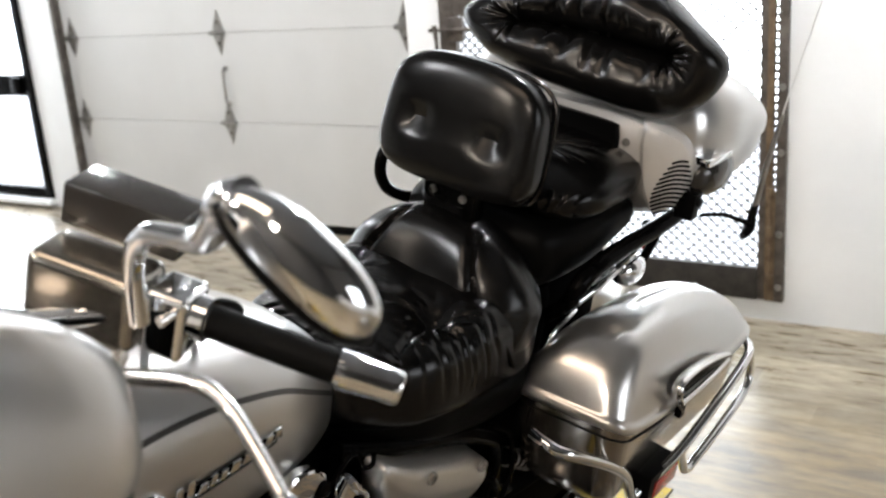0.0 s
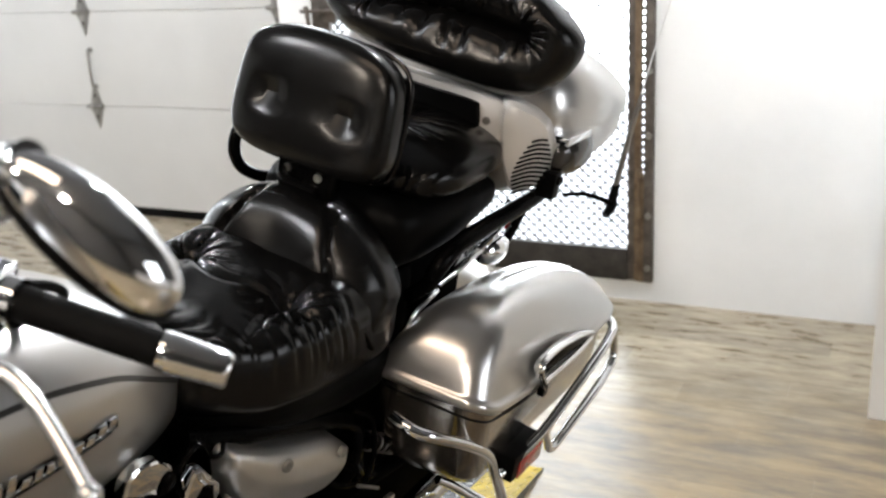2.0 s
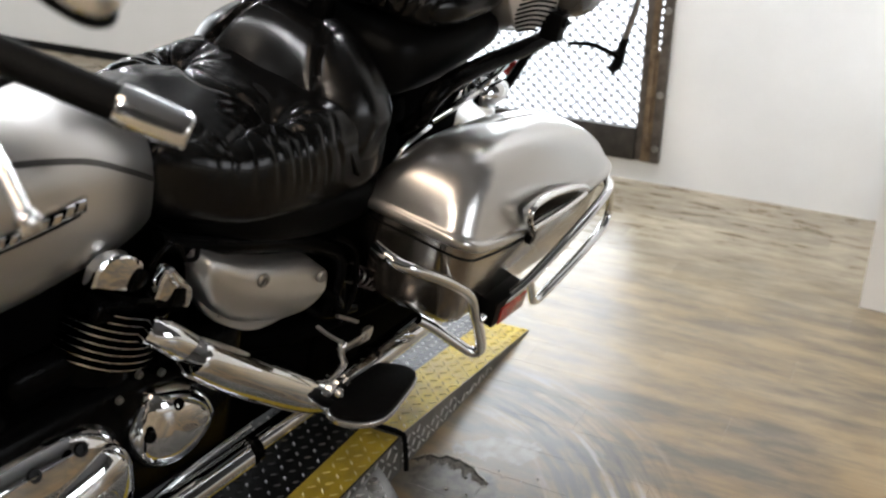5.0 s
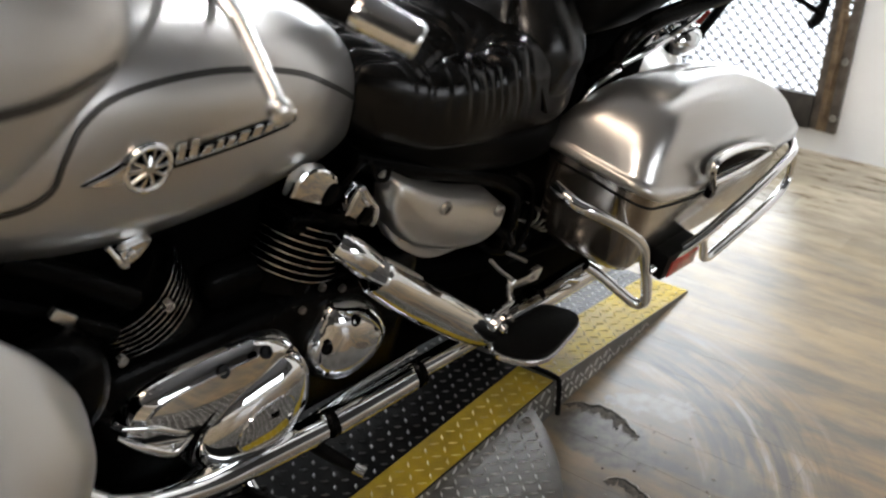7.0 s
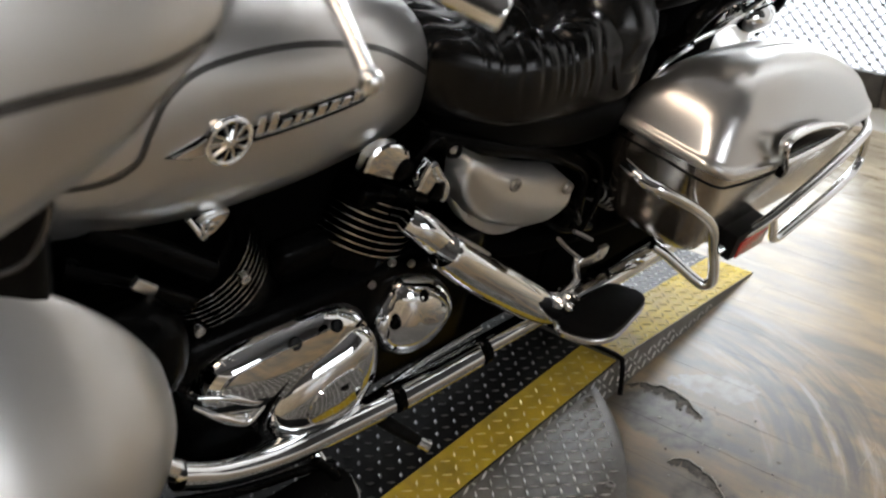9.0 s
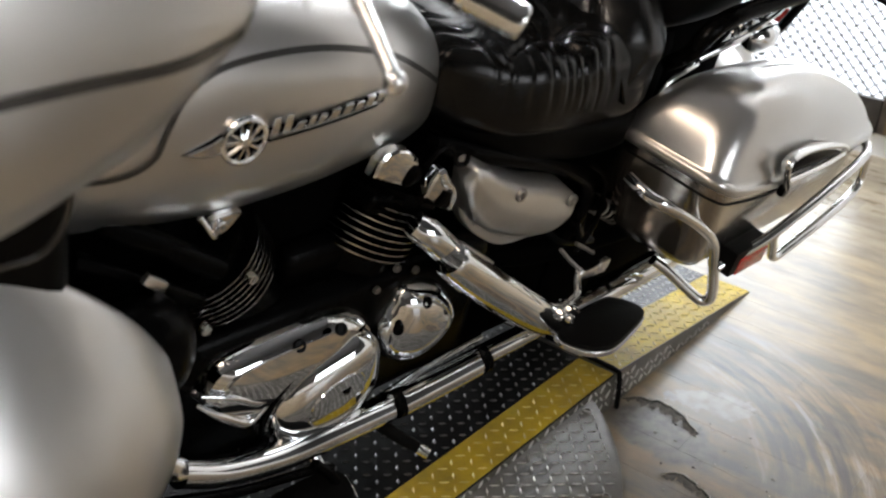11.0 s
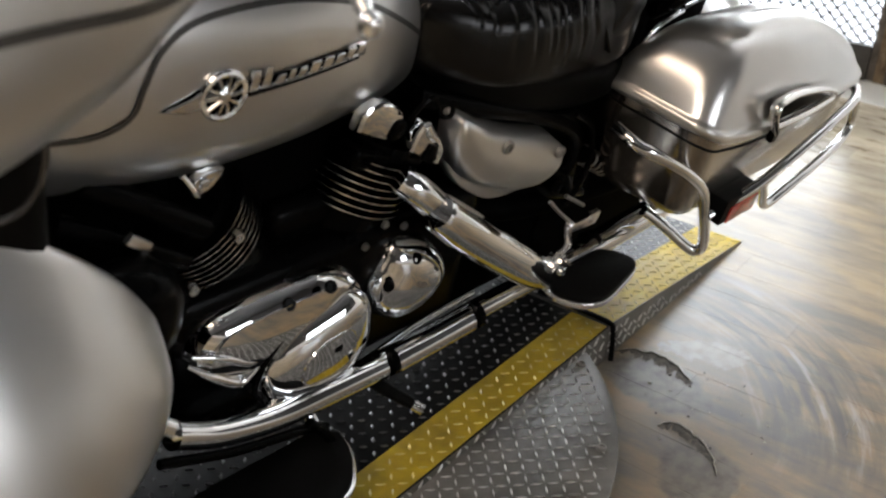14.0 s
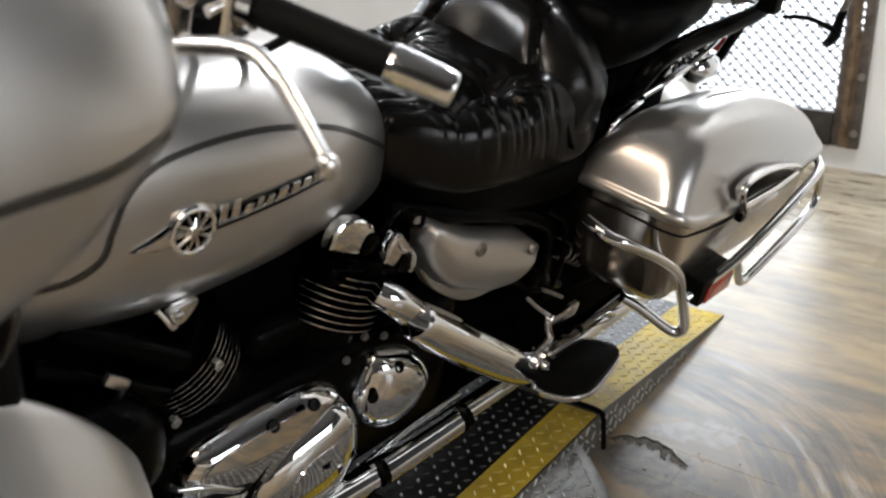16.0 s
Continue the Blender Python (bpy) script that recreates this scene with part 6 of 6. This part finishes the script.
tube(bm, [(0.22, -0.15, 0.50), (0.255, -0.18, 0.42), (0.30, -0.205, 0.37), (0.35, -0.218, 0.325), (0.427, -0.22, 0.288), (0.5, -0.22, 0.268), (0.60, -0.22, 0.258), (0.756, -0.22, 0.247), (0.957, -0.22, 0.250), (1.186, -0.224, 0.262), (1.29, -0.228, 0.276), (1.40, -0.228, 0.280), (1.75, -0.228, 0.290)],
     [0.019, 0.019, 0.019, 0.019, 0.019, 0.019, 0.019, 0.019, 0.020, 0.021, 0.023, 0.024, 0.028], 20, 8)
low = part("lower_exhaust", bm, chrome, bike, "long chrome exhaust pipe")
bm = bmesh.new()
tube(bm, [(0.33, -0.222, 0.335), (0.40, -0.228, 0.298), (0.5, -0.230, 0.268), (0.60, -0.230, 0.258), (0.725, -0.230, 0.249)], 0.0225, 20, 6)
part("heat_shield", bm, chrome, low, "chrome heat shield")
bm = bmesh.new()
tube(bm, [(0.752, -0.230, 0.247), (0.85, -0.230, 0.248), (0.935, -0.230, 0.250)], 0.0235, 20, 6)
part("heat_shield", bm, chrome, low, "chrome heat shield")
bm = bmesh.new()
tube(bm, [(1.20, -0.230, 0.265), (1.27, -0.231, 0.274), (1.33, -0.231, 0.278), (1.52, -0.230, 0.286)], [0.026, 0.027, 0.028, 0.028], 20, 5)
part("heat_shield", bm, chrome, low, "chrome heat shield")
bm = bmesh.new()
tube(bm, [(0.60, -0.195, 0.222), (0.732, -0.200, 0.2445), (0.848, -0.200, 0.268), (0.97, -0.200, 0.277)], 0.0065, 10, 5)
part("edge_trim", bm, chrome, low, "thin chrome trim bar")
for u0, w0, r0 in ((0.748, 0.247, 0.025), (0.955, 0.250, 0.026), (1.288, 0.277, 0.0295)):
    bm = bmesh.new()
    tube(bm, [(u0 - 0.006, -0.227, w0), (u0, -0.227, w0), (u0 + 0.006, -0.227, w0)], r0, 20, 2)
    part("clamp_band", bm, black_metal, low, "black clamp band")

# passenger floorboard, brackets, stand, rider board
bm = bmesh.new()
fb = rounded([(1.094, -0.282), (1.112, -0.262), (1.145, -0.255), (1.20, -0.254), (1.262, -0.253), (1.29, -0.257), (1.318, -0.296), (1.318, -0.322), (1.298, -0.335), (1.25, -0.346), (1.20, -0.356), (1.165, -0.357), (1.13, -0.344), (1.102, -0.312)], 3)
plate(bm, fb, 0.012, 0.004, pose(0, 0, 0.268))
board = part("passenger_board", bm, satin, bike, "passenger floorboard")
bm = bmesh.new()
plate(bm, [(1.215 + (x - 1.215) * 0.96, -0.303 + (y + 0.303) * 0.93) for x, y in fb], 0.012, 0.004, pose(0, 0, 0.279))
part("rubber_pad", bm, rubber, board, "thick black rubber pad")
bm = bmesh.new()
tube(bm, [(1.150, -0.246, 0.402), (1.141, -0.247, 0.395), (1.146, -0.249, 0.375), (1.157, -0.250, 0.352), (1.140, -0.254, 0.345), (1.105, -0.256, 0.338)], 0.0085, 12, 6, flat=0.6)
box(bm, (1.140, -0.250, 0.376), (1.236, -0.246, 0.396), 0.002, 2, pose(1.140, 0, 0.396, 0, 5, 0) @ pose(-1.140, 0, -0.396))
box(bm, (1.205, -0.254, 0.380), (1.232, -0.242, 0.402), 0.003)
part("board_bracket", bm, satin, board, "bright bent floorboard bracket")
bm = bmesh.new()
box(bm, (1.100, -0.275, 0.296), (1.150, -0.240, 0.332), 0.006, 2, pose(1.125, 0, 0.314, 0, 40, 0) @ pose(-1.125, 0, -0.314))
bolt_head(bm, (1.122, -0.275, 0.314), (0, -1, 0), 0.010, 0.008)
part("clamp_block", bm, chrome, board, "chrome clamp block")
bm = bmesh.new()
tube(bm, [(1.075, -0.235, 0.467), (1.105, -0.243, 0.437), (1.143, -0.246, 0.405)], 0.0035, 8, 3)
part("link_rod", bm, zinc, board)
bm = bmesh.new()
rb_ = rounded([(0.22, -0.245), (0.30, -0.232), (0.50, -0.232), (0.60, -0.238), (0.625, -0.27), (0.60, -0.33), (0.54, -0.372), (0.36, -0.385), (0.25, -0.36), (0.21, -0.30)], 4)
plate(bm, rb_, 0.012, 0.004, pose(0, 0, 0.168))
rboard = part("rider_board", bm, satin, bike, "rider floorboard")
bm = bmesh.new()
plate(bm, [(0.42 + (x - 0.42) * 0.96, -0.305 + (y + 0.305) * 0.93) for x, y in rb_], 0.012, 0.004, pose(0, 0, 0.179))
part("rubber_pad", bm, rubber, rboard, "thick black rubber pad")
bm = bmesh.new()
tube(bm, [(0.30, -0.24, 0.31), (0.42, -0.25, 0.265), (0.55, -0.25, 0.225), (0.60, -0.25, 0.20)], 0.008, 10, 5)
tube(bm, [(0.56, -0.25, 0.235), (0.59, -0.265, 0.20), (0.60, -0.28, 0.16)], 0.009, 10, 4)
part("shift_lever", bm, black_metal, rboard, "black heel-toe shift lever")
bm = bmesh.new()
tube(bm, [(0.71, -0.20, 0.215), (0.74, -0.255, 0.197), (0.762, -0.29, 0.186)], [0.013, 0.012, 0.010], 12, 4)
stand = part("stand_tab", bm, rubber, bike, "black stand tab with a bright tip")
bm = bmesh.new()
tube(bm, [(0.760, -0.288, 0.187), (0.767, -0.298, 0.183), (0.771, -0.304, 0.181)], 0.010, 12, 2)
part("tip", bm, satin, stand)
bm = bmesh.new()
tube(bm, [(0.60, -0.16, 0.20), (0.62, -0.24, 0.12), (0.64, -0.335, 0.0)], [0.014, 0.013, 0.012], 12, 4)
part("side_stand", bm, chrome, bike, "chrome side stand")

# frame and swingarm, with added black blocks that fill see-through gaps; fender, wheels
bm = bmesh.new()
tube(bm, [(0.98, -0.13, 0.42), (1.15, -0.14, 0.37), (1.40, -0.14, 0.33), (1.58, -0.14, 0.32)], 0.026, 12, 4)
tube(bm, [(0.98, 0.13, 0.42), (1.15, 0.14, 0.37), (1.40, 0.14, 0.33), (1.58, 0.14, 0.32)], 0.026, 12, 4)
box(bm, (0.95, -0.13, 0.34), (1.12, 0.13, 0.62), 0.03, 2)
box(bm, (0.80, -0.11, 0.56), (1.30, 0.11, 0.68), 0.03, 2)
part("swingarm", bm, filler_black, bike)
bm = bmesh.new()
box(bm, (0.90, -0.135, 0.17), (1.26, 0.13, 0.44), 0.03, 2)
part("lower_filler", bm, filler_black, bike)
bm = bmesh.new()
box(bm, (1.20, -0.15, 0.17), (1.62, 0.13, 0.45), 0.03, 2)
part("rear_filler", bm, filler_black, bike)
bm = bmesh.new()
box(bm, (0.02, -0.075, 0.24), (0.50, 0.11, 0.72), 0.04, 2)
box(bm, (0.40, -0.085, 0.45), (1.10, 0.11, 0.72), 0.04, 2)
part("engine_filler", bm, filler_black, bike)
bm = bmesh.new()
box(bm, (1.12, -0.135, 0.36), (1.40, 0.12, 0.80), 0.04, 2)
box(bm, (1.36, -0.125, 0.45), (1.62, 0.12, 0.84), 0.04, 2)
part("subframe_filler", bm, filler_black, bike)
bm = bmesh.new()
box(bm, (-0.02, -0.17, 0.30), (0.06, 0.17, 0.74), 0.015, 2)
part("radiator", bm, plastic, bike, "black radiator")
bm = bmesh.new()
tube(bm, [(1.17, -0.15, 0.46), (1.21, -0.165, 0.43), (1.24, -0.165, 0.39)], 0.012, 10, 4)
tube(bm, [(1.22, -0.14, 0.50), (1.25, -0.15, 0.45), (1.27, -0.15, 0.38), (1.33, -0.15, 0.345)], 0.007, 8, 5)
tube(bm, [(1.14, -0.15, 0.43), (1.20, -0.16, 0.39), (1.30, -0.16, 0.36)], 0.009, 8, 4)
box(bm, (1.20, -0.165, 0.405), (1.235, -0.145, 0.46), 0.005)
part("brake_hose", bm, black_metal, bike)
bm = bmesh.new()
tube(bm, [(1.150, -0.185, 0.60), (1.200, -0.190, 0.565), (1.222, -0.192, 0.525), (1.236, -0.192, 0.468), (1.224, -0.192, 0.415), (1.205, -0.190, 0.385)], 0.006, 12, 6)
part("overflow_hose", bm, black_metal, bike, "glossy black rubber hose")
bm = bmesh.new()
tube(bm, [(1.232, -0.170, 0.482), (1.27, -0.172, 0.458), (1.335, -0.175, 0.418)], [0.017, 0.017, 0.015], 14, 3)
spring = part("damper_body", bm, black_metal, bike, "small dark damper")
for k in range(5):
    bm = bmesh.new()
    torus(bm, Matrix.Translation((1.245 + 0.021 * k, -0.171, 0.474 - 0.0135 * k)) @ Vector((0.103, -0.005, -0.064)).to_track_quat("Z", "Y").to_matrix().to_4x4(), 0.0185, 0.0022, 20, 6)
    part("coil", bm, zinc, spring, "bright spring coil")
bm = bmesh.new()
tube(bm, [(1.19, -0.195, 0.412), (1.225, -0.197, 0.390), (1.262, -0.197, 0.365)], 0.0038, 8, 3)
part("linkage_rod", bm, zinc, bike, "thin bright linkage rod")
bm = bmesh.new()
tube(bm, [(1.30, -0.17, 0.66), (1.29, -0.185, 0.70), (1.31, -0.19, 0.735), (1.36, -0.19, 0.752), (1.40, -0.18, 0.748)], 0.006, 10, 6)
tube(bm, [(1.42, -0.17, 0.75), (1.47, -0.185, 0.775), (1.55, -0.185, 0.79)], 0.008, 10, 4)
mount = part("bag_mount", bm, chrome, bike, "chrome saddlebag mount")
bm = bmesh.new()
plate(bm, rounded([(1.50, 0.755), (1.53, 0.80), (1.58, 0.83), (1.63, 0.82), (1.64, 0.78), (1.60, 0.752)], 4), 0.015, 0.004, side_plane(-0.15))
bolt_head(bm, (1.575, -0.165, 0.795), (0, -1, 0), 0.012, 0.01)
part("bracket", bm, chrome, mount)
bm = bmesh.new()
cushion(bm, (1.60, -0.185, 0.775), (0.05, 0.030, 0.032), expo=(2.2, 2.2), seg=(28, 16))
part("signal_housing", bm, chrome, mount)
bm = bmesh.new()
tube(bm, [(1.53, -0.17, 0.77), (1.55, -0.19, 0.80), (1.60, -0.195, 0.825), (1.65, -0.19, 0.845)], 0.006, 8, 5)
part("stay", bm, chrome, mount)
bm = bmesh.new()
tube(bm, [(1.66, -0.17, 0.72), (1.71, -0.18, 0.80), (1.75, -0.185, 0.86)], 0.010, 10, 4)
tube(bm, [(1.60, -0.17, 0.78), (1.64, -0.175, 0.82), (1.67, -0.175, 0.86)], 0.008, 10, 4)
part("strut", bm, black_metal, mount)
bm = bmesh.new()
box(bm, (1.735, -0.165, 0.765), (1.755, -0.135, 0.80), 0.006)
part("tail_lamp", bm, red_lens, bike, "red tail lamp")


for wu, wr, tw in ((-0.10, 0.325, 0.065), (1.50, 0.325, 0.082)):
    bm = bmesh.new()
    torus(bm, pose(wu, 0, wr, 90, 0, 0), wr - tw, tw)
    wheel = part("wheel", bm, rubber, bike, "black tyre on a cast wheel")
    bm = bmesh.new()
    revolve(bm, [(0.19, -0.05), (0.20, -0.05), (0.20, 0.05), (0.19, 0.05), (0.18, 0.03), (0.05, 0.03), (0.04, 0.06), (0.001, 0.06)], pose(wu, 0, wr, 90, 0, 0), 40)
    part("rim", bm, satin, wheel)
bm = bmesh.new()
arc = [(1.50 + 0.37 * math.cos(a), 0, 0.36 + 0.37 * math.sin(a)) for a in np.linspace(radians(118), radians(-10), 9)]
tube(bm, arc, [0.06, 0.09, 0.105, 0.11, 0.11, 0.11, 0.105, 0.1, 0.08], 24, 5)
part("rear_fender", bm, paint, bike, "silver rear fender")
bm = bmesh.new()
for sv in (-0.1, 0.1):
    tube(bm, [(-0.10, sv, 0.325), (0.0, sv, 0.60), (0.13, sv, 0.92), (0.2, sv, 1.08)], 0.024, 14, 3)
part("fork", bm, chrome, bike)

# handlebar group -------------------------------------------------------------
bm = bmesh.new()
tube(bm, [(0.30, 0.0, 1.07), (0.32, -0.10, 1.09), (0.37, -0.18, 1.115), (0.425, -0.25, 1.118), (0.47, -0.325, 1.103)], 0.013, 14, 6)
tube(bm, [(0.30, 0.0, 1.07), (0.32, 0.10, 1.09), (0.37, 0.18, 1.115), (0.425, 0.25, 1.118), (0.53, 0.42, 1.08)], 0.013, 14, 6)
bar = part("handlebar", bm, chrome, bike, "chrome touring handlebar")
G0, G1, G2 = Vector((0.430, -0.258, 1.117)), Vector((0.487, -0.385, 1.097)), Vector((0.522, -0.437, 1.083))
bm = bmesh.new()
tube(bm, [G0, (G0 + G1) / 2, G1], 0.0178, 20, 3)
part("grip", bm, rubber, bar, "black rubber grip")
bm = bmesh.new()
tube(bm, [G1 - (G2 - G1) * 0.06, G1 + (G2 - G1) * 0.1, (G1 + G2) / 2, G1 + (G2 - G1) * 0.93, G2], [0.0195, 0.0205, 0.0195, 0.018, 0.015], 20, 4)
part("grip_end", bm, chrome, bar, "chrome grip end cap")
bm = bmesh.new()
gd = (G1 - G0).normalized()
tube(bm, [G0 - gd * 0.016, G0 - gd * 0.010, G0 - gd * 0.002], 0.024, 20, 2)
part("grip_flange", bm, chrome, bar)
GM = Matrix.Translation(G0) @ gd.to_track_quat("X", "Z").to_matrix().to_4x4()
bm = bmesh.new()
box(bm, (-0.064, -0.026, -0.048), (-0.018, 0.030, 0.026), 0.008, 3, GM)
part("lever_perch", bm, chrome, bar, "chrome lever perch")
bm = bmesh.new()
box(bm, (-0.190, -0.036, -0.056), (-0.068, 0.036, 0.030), 0.014, 3, GM)
part("switch_box", bm, switch_metal, bar, "chromed switch housing")
bm = bmesh.new()
box(bm, (-0.190, 0.024, 0.034), (-0.058, 0.088, 0.082), 0.005, 2, GM)
part("fluid_reservoir", bm, smoke, bar, "glossy dark clutch fluid reservoir")
bm = bmesh.new()
tube(bm, [(0.345, -0.225, 1.095), (0.318, -0.255, 1.100), (0.320, -0.30, 1.117), (0.331, -0.358, 1.134), (0.334, -0.395, 1.126), (0.326, -0.438, 1.110), (0.316, -0.480, 1.092)], [0.008, 0.008, 0.0085, 0.0085, 0.008, 0.0075, 0.007], 12, 7)
cushion(bm, (0.314, -0.487, 1.088), (0.0095, 0.0095, 0.0105), seg=(16, 10))
part("clutch_lever", bm, satin, bar, "satin silver clutch lever with a ball end")
# mirror
bm = bmesh.new()
MM = pose(0.319, -0.482, 1.305, 0, 0, 0) @ Vector((0.06, -0.14, -0.105)).to_track_quat("X", "Z").to_matrix().to_4x4() @ pose(0, 0, 0, 12, 0, 0)
cushion(bm, (0, 0, 0), (0.074, 0.027, 0.034), MM, expo=(2.0, 2.3), seg=(56, 32), shape=lambda p: Vector((p.x, p.y * (1 + 0.18 * p.x), max(p.z, -0.30))))
mirror = part("mirror", bm, chrome, bar, "teardrop chrome rear-view mirror")
bm = bmesh.new()
tube(bm, [(0.368, -0.225, 1.125), (0.358, -0.232, 1.180), (0.345, -0.253, 1.222), (0.338, -0.281, 1.249), (0.334, -0.320, 1.262), (0.330, -0.359, 1.274), (0.319, -0.392, 1.303), (0.305, -0.421, 1.334), (0.306, -0.440, 1.345)], [0.010, 0.010, 0.0105, 0.0105, 0.0105, 0.012, 0.016, 0.018, 0.0165], 16, 6)
part("mirror_stem", bm, chrome, mirror)
bm = bmesh.new()
vs = tube(bm, [(0.0735 * math.cos(a), 0.0265 * (1 + 0.18 * math.cos(a)) * math.sin(a), -0.0110) for a in np.linspace(0, 2 * math.pi, 28, endpoint=False)], 0.0042, 8, 2, True)
bmesh.ops.transform(bm, matrix=MM, verts=vs)
part("mirror_rim", bm, plastic, mirror, "black mirror rim")
bm = bmesh.new()
plate(bm, [(0.071 * math.cos(a), 0.025 * (1 + 0.18 * math.cos(a)) * math.sin(a)) for a in np.linspace(0, 2 * math.pi, 32, endpoint=False)], 0.003, 0.001, MM @ pose(0, 0, -0.0135))
part("mirror_glass", bm, chrome, mirror, "mirror glass")
bm = bmesh.new()
tube(bm, [(0.40, -0.16, 1.08), (0.46, -0.16, 1.08), (0.534, -0.16, 1.06), (0.57, -0.14, 1.02), (0.52, -0.08, 0.97), (0.40, -0.03, 0.95)], 0.006, 8, 6)
tube(bm, [(0.39, -0.15, 1.07), (0.44, -0.15, 1.07), (0.50, -0.14, 1.04), (0.47, -0.06, 0.99), (0.38, 0.0, 0.96)], 0.005, 8, 6)
part("control_cable", bm, rubber, bar, "black control cables")
